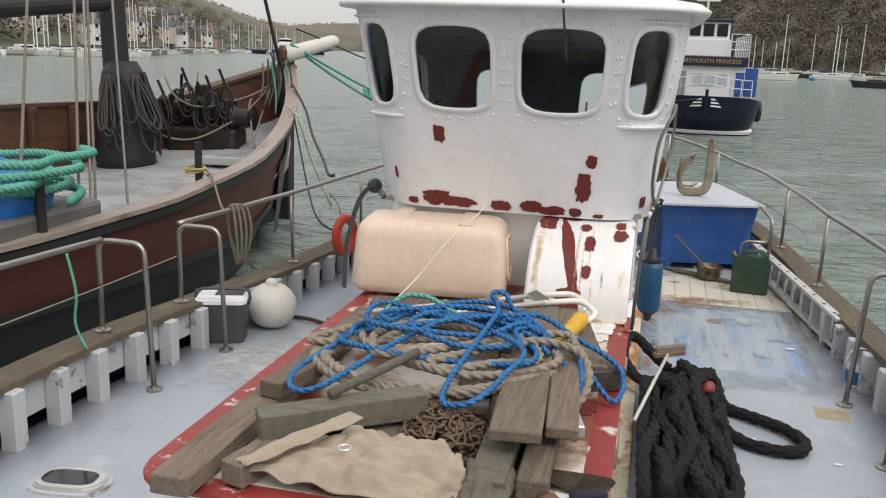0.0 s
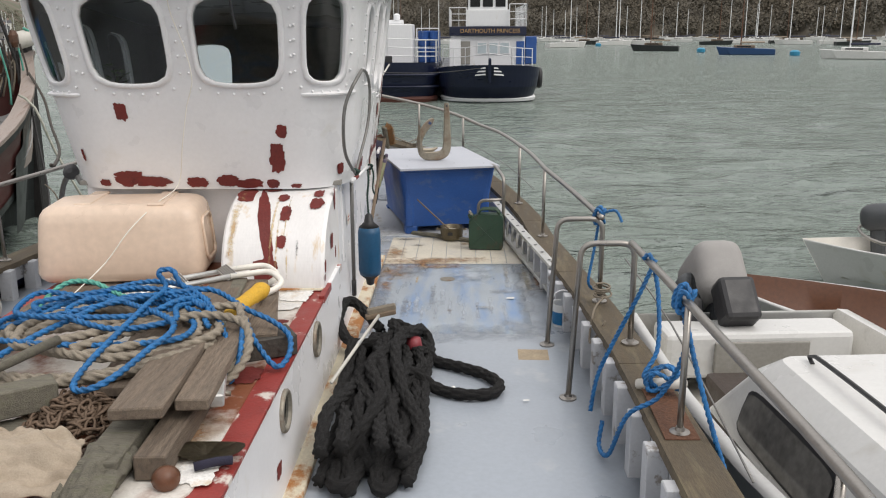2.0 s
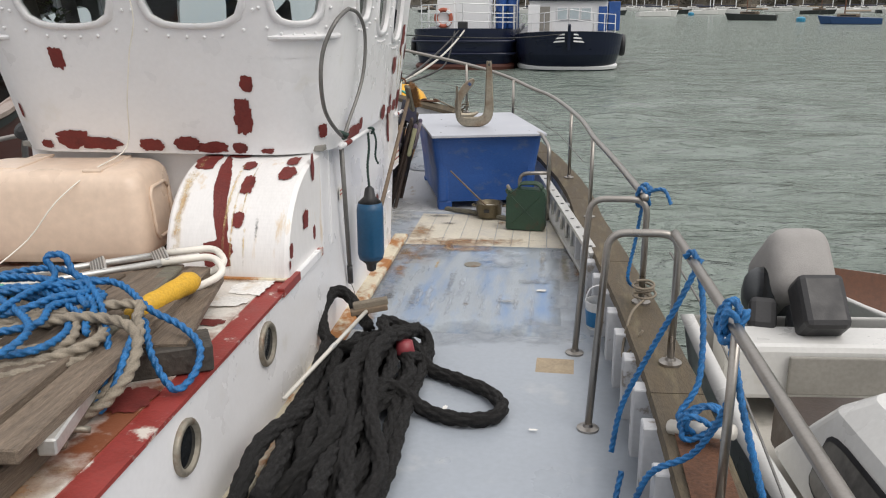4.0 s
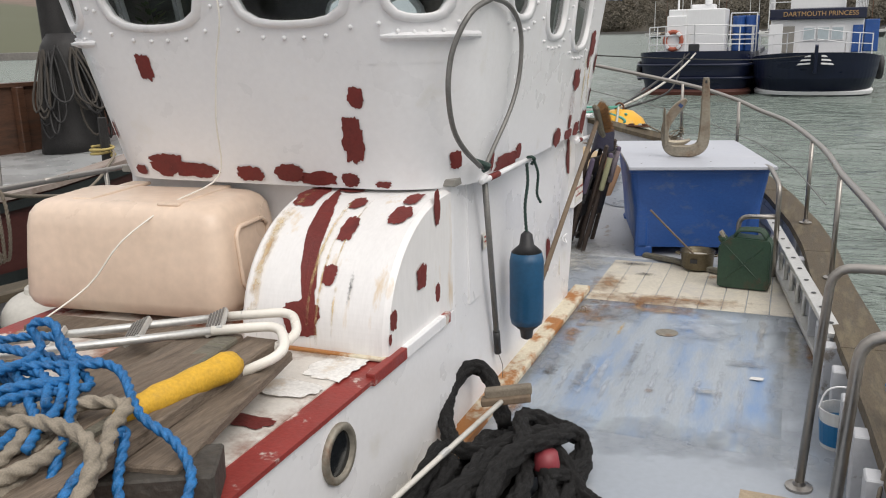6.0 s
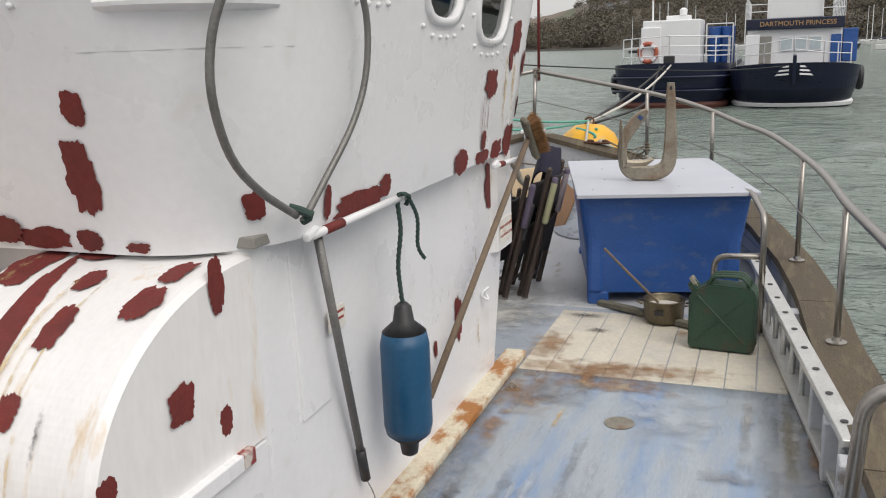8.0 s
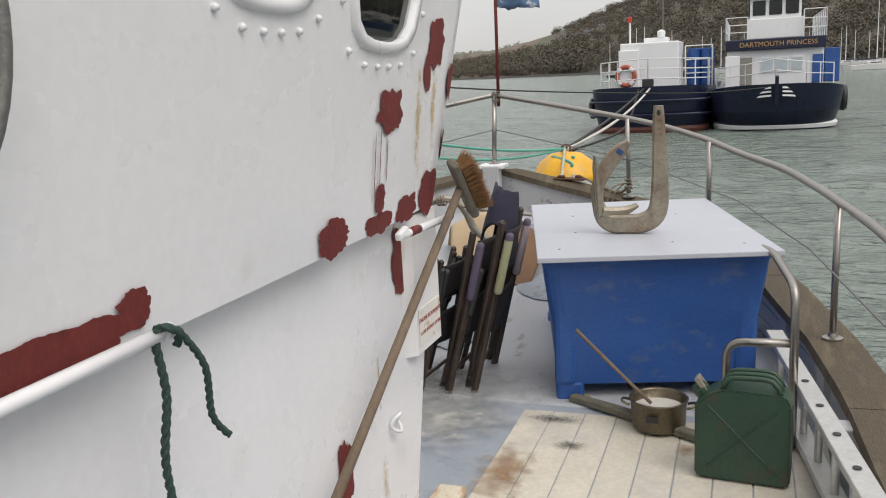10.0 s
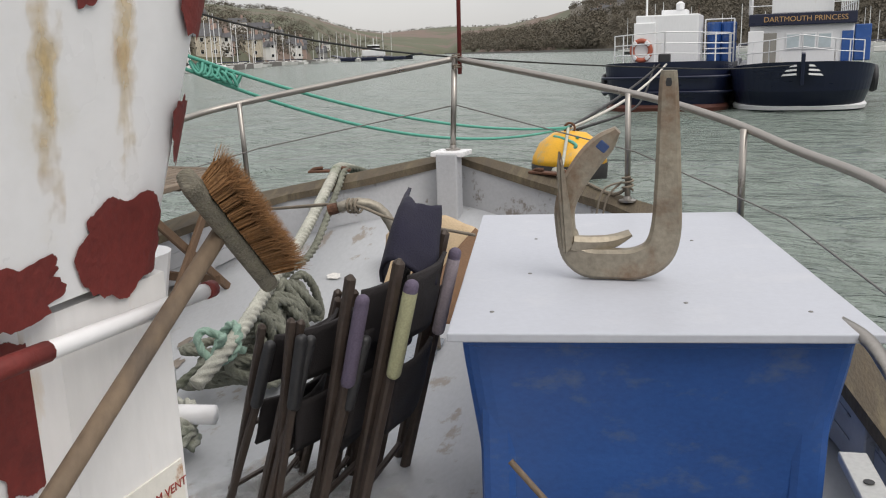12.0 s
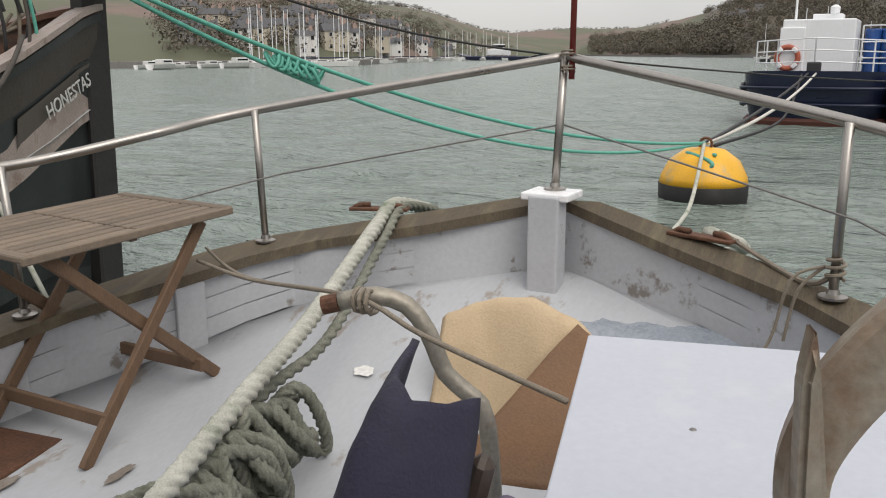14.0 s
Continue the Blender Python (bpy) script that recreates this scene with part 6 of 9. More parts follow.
part("clamp", boxed((0.02, 0.05, 0.06), JM @ pose(-0.15, 0, 0.345, 0, -35, 0), 0.004), M_GALV, cap)
for sx in (-1, 1):
    bm = bmesh.new()
    bar(bm, JM @ Vector((-0.12 * sx, -0.066, 0.05)), JM @ Vector((0.12 * sx, -0.066, 0.29)), 0.012, 0.006, 0.002)
    part("pressed_rib", bm, M_JERRY, jc)

# bent steel tubes beside the tub
bt = thing("boarding_steps_frame", (2.0, 8.65, 0), "bent stainless tubes stowed between tub and bulwark", "steps frame")
part("tube", tube(bent([(2.05, 8.45, 0.02), (2.05, 8.47, 0.66), (1.98, 8.85, 0.72), (1.90, 9.1, 0.70)], 0.08), 0.017, 10, 0.05, curved=False), M_STEEL, bt, smooth=True)
part("tube", tube(bent([(1.80, 8.50, 0.02), (1.80, 8.52, 0.42), (2.05, 8.47, 0.44)], 0.07), 0.017, 10, 0.05, curved=False), M_STEEL, bt, smooth=True)

# pan with a stick, and a loose batten
pan = thing("cooking_pan", (1.52, 8.56, 0.012), "tarnished metal pan with murky water", "pan")
PM = pose(1.53, 8.56, 0.014)
part("pot", lathe([(0.095, 0), (0.11, 0.012), (0.118, 0.125), (0.124, 0.13), (0.118, 0.134), (0.112, 0.125), (0.104, 0.02)], PM, 26), M_PAN, pan, smooth=True)
part("murky_water", lathe([(0.001, 0.085), (0.108, 0.085), (0.108, 0.088), (0.001, 0.09)], PM, 24), M_OFFWHITE, pan)
for sx in (-1, 1):
    part("lug", tube([PM @ Vector((0.118 * sx, -0.03, 0.10)), PM @ Vector((0.15 * sx, -0.02, 0.11)), PM @ Vector((0.15 * sx, 0.02, 0.11)), PM @ Vector((0.118 * sx, 0.03, 0.10))], 0.006, 6, 0.02), M_PAN, pan)
part("maker_mark", boxed((0.05, 0.002, 0.03), PM @ pose(-0.015, -0.1165, 0.075, 5, 0, 0), 0.0), M_BLACK, pan)
solid("stirring_stick", tube([(1.18, 8.58, 0.42), (1.33, 8.56, 0.28), (1.50, 8.55, 0.12)], 0.008, 8, 0.1), M_HANDLE, "paint-crusted stick leaning in the pan", "stick", smooth=True)
timber("batten", (1.12, 8.78, 0.03), (1.86, 8.36, 0.03), 0.05, 0.035, M_GREYWOOD, "grey wooden batten on the deck before the tub", "loose battens")
solid("cloth_scrap", boxed((0.10, 0.05, 0.02), pose(1.15, 8.8, 0.02, 0, 0, 20), 0.008), M_CORD, "scrap of dirty cloth under the tub's foot", "cloth")

# folded camping chairs leaning together
def folded_chair(cloth, rail_mat, far_mat, label):
    ch = thing("folded_chair", (0, 0, 0), label, "folding chair", "folded chairs beside the tub")
    for sy in (-0.19, 0.19):
        for dx, t in ((-0.022, 1), (0.022, -1)):
            bm_ = bmesh.new()
            bar(bm_, (dx, sy + 0.03 * t, 0.0), (dx * 0.6, sy - 0.02 * t, 0.84 if t > 0 else 0.66), 0.033, 0.030, 0.012)
            part("leg", bm_, M_BROWNMETAL, ch)
        ar_ = part("armrest", boxed((0.038, 0.044, 0.27), pose(0.03, sy - 0.01, 0.635), 0.017, 4), rail_mat if sy < 0 else far_mat, ch, smooth=True)
        part("pad_end", boxed((0.037, 0.043, 0.05), pose(0.03, sy - 0.01, 0.765), 0.017, 4), M_PURPLE if rail_mat is not M_BLACK else M_BLACK, ar_, smooth=True)
    for z_ in (0.06, 0.36):
        bm_ = bmesh.new()
        bar(bm_, (-0.02, -0.19, z_), (-0.02, 0.19, z_ + 0.02), 0.018, 0.018, 0.004)
        part("crossbar", bm_, M_BROWNMETAL, ch)
    n_c = 8
    for nm_, z0_, z1_, dx in (("back_cloth", 0.58, 0.78, 0.0), ("seat_cloth", 0.30, 0.50, 0.012)):
        vv_, ff_ = [], []
        for i_ in range(n_c + 1):
            for j_ in range(n_c + 1):
                y_ = -0.15 + 0.30 * i_ / n_c
                z_ = z0_ + (z1_ - z0_) * j_ / n_c
                vv_.append((dx + 0.02 * math.sin(math.pi * i_ / n_c) + 0.012 * noise.noise(Vector((y_ * 9, z_ * 9, dx * 50))), y_, z_))
        for i_ in range(n_c):
            for j_ in range(n_c):
                k_ = i_ * (n_c + 1) + j_
                ff_.append((k_, k_ + 1, k_ + n_c + 2, k_ + n_c + 1))
        o_ = mesh_from(vv_, ff_, nm_, cloth, ch, True)
        s_ = o_.modifiers.new("thick", "SOLIDIFY")
        s_.thickness = 0.012
    return ch


ca = folded_chair(M_BLACKCLOTH, M_BLACK, M_BLACK, "folded camping chair with dark brown frame and black cloth")
ca.matrix_basis = pose(0.30, 8.90, 0.0, 0, 17, 8) @ Matrix.Scale(0.84, 4)
for x, y, lean, turn in ((0.20, 8.98, 22, -16), (0.38, 8.92, 13, -8), (0.46, 8.95, 17, 6)):
    copy_thing(ca, pose(x, y, 0.0, 0, lean, turn))
cb = folded_chair(M_BLACKCLOTH, M_PURPLE, M_PURPLE, "folded camping chair with purple padded arms")
cb.matrix_basis = pose(0.50, 8.98, 0.0, 0, 14, -3)
cc = folded_chair(M_BLACKCLOTH, M_LIME, M_MAUVE, "folded camping chair with faded lime padded arms")
cc.matrix_basis = pose(0.60, 9.02, 0.0, 0, 14, 2) @ Matrix.Scale(1.05, 4)
crumple("navy_jacket", [(0.60, 9.14, 0.68), (0.79, 9.10, 0.70), (0.77, 9.22, 0.93), (0.66, 9.27, 0.97)], 20, 0.012, 2.5, 4.4, M_NAVYCLOTH, "navy blue canvas chair back hanging over the chairs", "chair cover", 0.012, 0.04, lambda u, v_: Vector((0, -0.12 * math.sin(math.pi * u), 0.10 * math.sin(math.pi * u) * (1 - v_))))

# big deck broom against the wheelhouse
brm = thing("deck_broom", (0.87, 7.0, 0.3), "deck broom with coarse brown bristles leaning on the wheelhouse", "broom")
part("handle", tube([(0.855, 6.60, 0.26), (0.935, 7.84, 1.15)], 0.0145, 10, 1, curved=False), M_HANDLE, brm, smooth=True)
BA, BB = Vector((0.935, 7.76, 1.232)), Vector((0.945, 7.93, 1.040))
axis = (BB - BA).normalized()
outv = Vector((0.62, 0.55, 0.28)).normalized()
outv = (outv - axis * outv.dot(axis)).normalized()
third = axis.cross(outv)
HM = Matrix((axis.to_4d(), third.to_4d(), outv.to_4d(), (0, 0, 0, 1))).transposed()
HM.translation = (BA + BB) / 2
HM[3] = (0, 0, 0, 1)
part("head", boxed(((BB - BA).length + 0.02, 0.055, 0.030), HM, 0.012, 3), M_GREYWOOD, brm)
vv, ff = [], []
rng = np.random.default_rng(6)
for i in range(2600):
    u, w = rng.uniform(-0.105, 0.105), rng.uniform(-0.026, 0.026)
    ln = rng.uniform(0.048, 0.064)
    tip = (u * 1.12 + rng.normal() * 0.012, w * 1.7 + rng.normal() * 0.008, 0.018 + ln)
    a, b = HM @ Vector((u, w, 0.016)), HM @ Vector(tip)
    m_ = HM @ Vector((u * 1.08, w * 1.3, 0.018 + ln * 0.5))
    q = HM.to_3x3() @ Vector((rng.normal(), rng.normal(), 0)).normalized() * 0.0011
    k = len(vv)
    vv += [a - q, a + q, m_ + q, m_ - q, b]
    ff += [(k, k + 1, k + 2, k + 3), (k + 3, k + 2, k + 4)]
tagged(mesh_from(vv, ff, "bristles", M_BRISTLE, brm), kind="stuff")


# ---- foredeck ----
# folding slatted table
tb = thing("folding_table", (-1.3, 10.2, 0.08), "weathered slatted folding garden table by the rail", "table")
TM = Matrix.Translation((-0.95, 10.2, 0.80)) @ pose(0, 0, 0, 2, 0, -4)
nsl = 11
for i in range(nsl):
    x = -0.03 - 0.56 * i / (nsl - 1)
    for y0, y1 in ((-0.37, -0.005), (0.005, 0.37)):
        part("slat", boxed((0.043, y1 - y0, 0.014), TM @ pose(x, (y0 + y1) / 2, 0.012), 0.003, 1), M_TEAK, tb)
for y in (-0.395, 0.395):
    part("end_rail", boxed((0.62, 0.045, 0.02), TM @ pose(-0.31, y, 0.012), 0.004, 1), M_TEAK, tb)
for x in (-0.005, -0.615):
    part("edge_rail", boxed((0.022, 0.83, 0.028), TM @ pose(x, 0, 0.006), 0.004, 1), M_TEAK, tb)
part("bearer", boxed((0.56, 0.03, 0.025), TM @ pose(-0.31, 0.0, -0.012), 0.004, 1), M_TEAKDARK, tb)
for x in (-0.04, -0.56):
    zt = 0.79
    for y0, y1, dx in ((9.93, 10.52, 0.0), (10.58, 9.88, -0.03)):
        bm = bmesh.new()
        bar(bm, (-0.95 + x + dx, y0, deck_z(y0) + 0.006), (-0.95 + x + dx, y1, zt), 0.024, 0.045, 0.004)
        part("leg", bm, M_TEAKDARK, tb)
for y, z in ((10.03, 0.20), (10.47, 0.25)):
    bm = bmesh.new()
    bar(bm, (-1.55, y, z), (-0.98, y, z), 0.02, 0.05, 0.004)
    part("stretcher", bm, M_TEAKDARK, tb)

# mooring line with its hanging coil, and the bollard
bol = thing("bollard", (-0.22, 8.98, 0.0), "white painted mooring bollard with a cross bar", "bollard")
part("post", lathe([(0.065, 0), (0.06, 0.30), (0.072, 0.31), (0.072, 0.36), (0.05, 0.385), (0.01, 0.39)], pose(-0.22, 8.98, 0.0), 20), M_BULWARK, bol, smooth=True)
part("cross_bar", tube([(-0.42, 8.93, 0.20), (-0.02, 9.03, 0.20)], 0.035, 12, 1, curved=False), M_WHITE, bol, smooth=True)
tagged(rope("bollard_rope", loops(-0.22, 8.98, 0.08, 0.115, 0.11, 4.0, 0.06, 41, 0.035, 14), 0.022, M_MOORING), "weathered rope turned round the bollard", "rope")
tagged(rope("mooring_rope", [(-0.74, 11.75, 0.66), (-0.72, 11.42, 0.735), (-0.65, 11.15, 0.68), (-0.45, 10.45, 0.52), (-0.28, 9.9, 0.46), (-0.12, 9.35, 0.38), (-0.16, 9.12, 0.26)], 0.030, M_MOORING, None, 4, False, 3.0, 0.3), "taut pale mooring rope led over the bow", "rope")
tagged(rope("mooring_rope", [(-0.69, 11.75, 0.66), (-0.67, 11.42, 0.725), (-0.58, 11.10, 0.64), (-0.42, 10.5, 0.44), (-0.36, 10.1, 0.40), (-0.26, 9.55, 0.30), (-0.30, 9.1, 0.2)], 0.020, M_OLDROPE), "weathered plaited mooring rope under the taut line", "rope")
hang = []
rng = np.random.default_rng(19)
for i in range(17):
    u = 9.50 + 0.040 * i + rng.uniform(-0.09, 0.09)
    xx = -0.20 - 0.22 * (u - 9.55)
    w, low, wide = rng.uniform(-0.10, 0.10), rng.uniform(0.06, 0.26), rng.uniform(0.02, 0.12)
    top = 0.44 - rng.uniform(0, 0.10)
    hang += [(xx + 0.02, u, top), (xx + wide, u + 0.05 + w, 0.30 + w * 0.5), (xx + wide * 0.9, u + 0.10 + w, low), (xx - 0.02 + w, u + 0.04, low - 0.0 + 0.02), (xx - wide, u - w, 0.22), (xx - wide * 0.5, u + 0.06, top - 0.05)]
tagged(rope("rope_coil", hang, 0.022, M_OLDROPE, None, 4, False, 3.0, 0.36), "coil of thick grey-green rope hanging on the mooring line", "rope")
tagged(rope("rope_coil", loops(-0.30, 9.75, 0.08, 0.20, 0.26, 3.0, 0.35, 43, 0.045, 12), 0.022, M_OLDROPE, None, 4, False, 3.0, 0.36), "loose heap of thick weathered rope on the foredeck", "rope")
tagged(rope("rope_knot", [(-0.16 + 0.06 * math.cos(a * 2.3), 9.30 + 0.075 * math.sin(a * 1.7), 0.36 + 0.055 * math.sin(a * 2.9)) for a in np.linspace(0, 8, 40)], 0.017, mat("pale_green_rope", (0.26, 0.38, 0.31), 0.7, 0, 0.25, 20, 200, 0.4)), "knot of pale green rope on the mooring line", "rope")

# bent bar with a wire lashed to it
sb = thing("bent_bar", (0.3, 10.2, 0.1), "grey painted bent steel bar with a rusty end", "bar")
part("bar", tube([(0.02, 9.96, 0.768), (0.10, 10.0, 0.785), (0.17, 10.04, 0.76), (0.22, 10.06, 0.69), (0.26, 10.08, 0.58), (0.31, 10.1, 0.53), (0.36, 10.12, 0.45), (0.38, 10.14, 0.10)], 0.024, 12, 0.03), M_GALV, sb, smooth=True)
part("rusty_end", tube([(-0.02, 9.945, 0.757), (0.02, 9.96, 0.768)], 0.0245, 12, 1, curved=False), M_RUST, sb)
part("lashing", tube([(0.06 + 0.004 * i, 9.975 + 0.03 * math.cos(i * 1.3), 0.775 + 0.03 * math.sin(i * 1.3)) for i in range(16)], 0.006, 6, 0.02), M_CORD, sb)
solid("lashing_wire", tube([(-0.95, 10.45, 0.66), (-0.5, 10.22, 0.70), (0.05, 9.98, 0.78), (0.30, 9.9, 0.74), (0.72, 9.72, 0.728)], 0.007, 6, 0.05), M_CORD, "thin grey line stretched across the foredeck", "line", smooth=True)
solid("lashing_wire", tube([(-1.2, 10.75, 0.62), (-0.6, 10.3, 0.68), (0.05, 9.98, 0.785)], 0.006, 6, 0.05), M_CORD, "thin grey line stretched across the foredeck", "line", smooth=True)

# tan canvas
crumple("tan_canvas", [(-0.14, 10.56, 0.15), (0.46, 10.60, 0.14), (0.50, 11.10, 0.17), (-0.26, 11.08, 0.18)], 34, 0.035, 3.4, 5.5, M_TARP2, "stiff tan canvas thrown in folds on the foredeck", "canvas", 0.008, 0.0,
        lambda u, v_: Vector((0.05 * math.sin(4 * v_), 0, 0.40 * math.exp(-((v_ - 0.55) / 0.25) ** 2) * (0.55 + 0.45 * math.sin(math.pi * min(1, u + 0.1))))))
crumple("brown_canvas", [(0.10, 10.34, 0.12), (0.52, 10.42, 0.12), (0.56, 10.80, 0.36), (0.36, 10.80, 0.52)], 18, 0.008, 2.0, 9.1, mat("brown_leathercloth_back", (0.17, 0.095, 0.05), 0.8, 0, 0.2, 6, 120, 0.25), "brown underside of a canvas turned up on the foredeck", "canvas", 0.008, 0.03)
crumple("tan_canvas_flap", [(-0.06, 10.15, 0.11), (0.14, 10.25, 0.12), (0.16, 10.55, 0.18), (0.0, 10.5, 0.17)], 12, 0.015, 2.5, 7.7, M_TARP2, "pale flap of tan canvas flat on the deck", "canvas")

# painted areas of the foredeck: darker wet paint forward, flaked strips to port
for i, (x, y, hx, hy, mm) in enumerate([(0.62, 10.95, 0.60, 0.36, M_WETPAINT), (0.95, 10.55, 0.5, 0.4, M_WETPAINT), (0.20, 9.85, 0.22, 0.5, M_WETPAINT), (0.22, 9.75, 0.08, 0.16, M_SCUFF),
                                        (-0.75, 9.65, 0.035, 0.15, M_FLAKE), (-0.62, 9.9, 0.025, 0.12, M_FLAKE), (-0.95, 9.5, 0.035, 0.11, M_FLAKE), (-0.6, 9.45, 0.025, 0.10, M_FLAKE), (-1.15, 9.7, 0.03, 0.12, M_FLAKE), (-0.85, 9.95, 0.02, 0.06, M_FLAKE), (-0.45, 10.75, 0.04, 0.03, M_WHITECHIP), (0.45, 8.62, 0.6, 0.6, M_SCUFF), (0.62, 8.4, 0.3, 0.35, M_PALEWEAR), (0.3, 8.9, 0.3, 0.3, M_SCUFF)]):
    patch(lambda a, b, q: Vector((a, b, deck_z(b) + 0.0075 + q + 0.0004 * i)), x, y, hx, hy, i + 221, mm, "worn_patch", 0.3)

for i, (x, y, hx, hy, mm) in enumerate([(1.08, 8.55, 0.16, 0.05, M_BLACKSCUFF), (1.66, 8.36, 0.06, 0.07, M_RUSTWEAR), (1.0, 8.0, 0.14, 0.3, M_RUSTWEAR), (1.5, 7.75, 0.5, 0.12, M_RUSTWEAR), (1.2, 8.3, 0.08, 0.06, M_BLACKSCUFF)]):
    patch(lambda a, b, q: Vector((a, b, 0.0075 + q)), x, y, hx, hy, i + 251, mm, "worn_patch", 0.3)

# bow fittings
for x, y, dx, lab in ((-0.76, 11.36, -0.12, "rusty fairlead under the mooring rope"), (0.62, 11.38, -0.1, "rusty fairlead on the cap rail")):
    fl = thing("fairlead", (x, y, cap_z(y)), lab, "fairlead", "fairleads on the cap rail")
    zz = cap_z(y) + 0.004
    for sg in (-1, 1):
        part("horn", tube([(x + sg * 0.11, y - sg * 0.04 * (1 if x > 0 else -1), zz), (x + sg * 0.09, y - sg * 0.03 * (1 if x > 0 else -1), zz + 0.018), (x + sg * 0.045, y, zz + 0.020)], 0.012, 8, 0.02), M_RUST, fl, smooth=True)
    part("base", boxed((0.26, 0.07, 0.014), pose(x, y, zz + 0.004, 0, 0, -20 if x > 0 else 20), 0.004), M_RUST, fl)
js = thing("jackstaff", (0.02, 11.56, 1.0), "dark red jackstaff with a ragged blue flag", "flagstaff")
part("staff", tube([(0.035, 11.56, 1.28), (0.045, 11.56, 2.7)], 0.013, 8, 1, curved=False), M_PRIMER, js, smooth=True)
for z in (1.31, 1.37):
    part("lashing", tube([(0.018 + 0.028 * math.cos(a), 11.565 + 0.028 * math.sin(a), z + 0.002 * a) for a in np.linspace(0, 12, 30)], 0.004, 5, 0.01), M_CORD, js)
vv, ff = [], []
for i in range(13):
    for j in range(8):
        u, w = i / 12, j / 7
        vv.append((0.05 + 0.33 * u - 0.02 * w * u, 11.56 + 0.03 * math.sin(7 * u + w), 2.03 + 0.24 * w - 0.03 * u + 0.02 * noise.noise(Vector((u * 6, w * 6, 1))) - (0.03 * abs(noise.noise(Vector((u * 14, 1, 2)))) if j == 0 else 0)))
for i in range(12):
    for j in range(7):
        k = i * 8 + j
        ff.append((k, k + 8, k + 9, k + 1))
fg = mesh_from(vv, ff, "flag", mat("faded_blue_bunting", (0.10, 0.17, 0.30), 0.8, 0, 0.15, 6, 60, 0.2, (0.5, 0.52, 0.55), 0.35, 9), js, True)
fg.modifiers.new("thick", "SOLIDIFY").thickness = 0.003
# mid wires of the guard rail
gw = thing("guard_wire", (0, 11.5, 1.1), "thin steel wire running through the rail posts", "wire", kind="structure")
for side in (1, -1):
    pts = [(0, 11.565, 1.10)] + [(rail_x(side, y), y - 0.015, (cap_z(y) + interp(RAILZ, y)) / 2) for y in (11.08, 10.3, 9.4, 8.3)]
    part("wire", tube(pts, 0.004, 6, 0.2, curved=False), M_WIRE, gw)
lash = thing("rail_lashing", (1.02, 11.1, 0.7), "grey cord lashed round the foot of a rail post", "cord")
yy = 11.12
xx, zz = rail_x(1, yy), cap_z(yy)
part("turns", tube([(xx + 0.026 * math.cos(a), yy + 0.026 * math.sin(a), zz + 0.06 + 0.004 * a) for a in np.linspace(0, 18, 60)], 0.006, 6, 0.01), M_CORD, lash)
part("tail", tube([(xx - 0.03, yy, zz + 0.1), (xx - 0.12, yy - 0.05, zz + 0.06), (xx - 0.16, yy - 0.06, zz - 0.12), (xx - 0.19, yy - 0.09, zz - 0.2)], 0.006, 6, 0.02), M_CORD, lash)
part("tail", tube([(xx - 0.03, yy, zz + 0.1), (xx - 0.10, yy - 0.03, zz + 0.02), (xx - 0.13, yy - 0.04, zz - 0.15)], 0.006, 6, 0.02), M_CORD, lash)
part("lead", tube([(0.68, 11.40, cap_z(11.38) + 0.03), (xx - 0.1, yy + 0.06, zz + 0.03), (xx, yy, zz + 0.08)], 0.009, 6, 0.02), M_CORD, lash)
# rusty winch base to port
wb = thing("winch_base", (-1.55, 9.75, 0.04), "rusty steel plate with two bent tubes on the deck", "winch base")
part("plate", boxed((0.45, 0.42, 0.02), pose(-1.42, 9.80, 0.06, 3, 0, 8), 0.006), M_RUST, wb)
for dx in (0, 0.13):
    part("tube", tube(bent([(-1.42 + dx, 9.80, 0.06), (-1.52 + dx, 9.83, 0.36), (-1.66 + dx, 9.80, 0.42), (-1.72 + dx, 9.8, 0.06)], 0.06), 0.018, 10, 0.04, curved=False), M_STEEL, wb, smooth=True)
solid("wood_lumber", boxed((0.10, 0.9, 0.05), pose(-1.72, 9.7, 0.07, 2, 0, -6), 0.01), M_WOOD, "dark plank lying along the port bulwark", "plank")

# ---- port side deck ----
cool = thing("cool_box", (-2.06, 5.36, 0), "charcoal cool box with a white lid", "cool box")
CM = pose(-2.04, 5.38, 0.0, 0, 0, 18)
bm = bmesh.new()
rows = []
for z, k in ((0.0, 0.86), (0.02, 0.9), (0.30, 1.0)):
    rows.append([bm.verts.new(CM @ Vector((x * k, y * k, z))) for x, y in rounded_rect(-0.175, 0.175, -0.13, 0.13, 0.05, 0.05, 4)])
for a, b in zip(rows, rows[1:]):
    n = len(a)
    for i in range(n):
        bm.faces.new((a[i], a[(i + 1) % n], b[(i + 1) % n], b[i]))
bm.faces.new(rows[0][::-1])
bm.faces.new(rows[-1])
part("body", bm, M_COOLER, cool)
bm = prism([(CM @ Vector((x, y, 0))).xy[:] for x, y in rounded_rect(-0.18, 0.18, -0.135, 0.135, 0.05, 0.05, 4)], 0.30, 0.345, 0.015)
part("lid", bm, M_WHITE, cool, "white lid with a dark inset")
part("lid_inset", boxed((0.20, 0.12, 0.01), CM @ pose(0.05, 0.02, 0.348), 0.004), M_COOLER, cool)
part("handle", tube([CM @ Vector(q) for q in ((-0.18, 0, 0.27), (-0.185, 0, 0.37), (0.0, 0.0, 0.385), (0.185, 0, 0.37), (0.18, 0, 0.27))], 0.012, 8, 0.05), M_COOLER, cool, smooth=True)
bf = thing("ball_fender", (-1.86, 5.78, 0), "dirty white round ball fender on the deck", "fender")
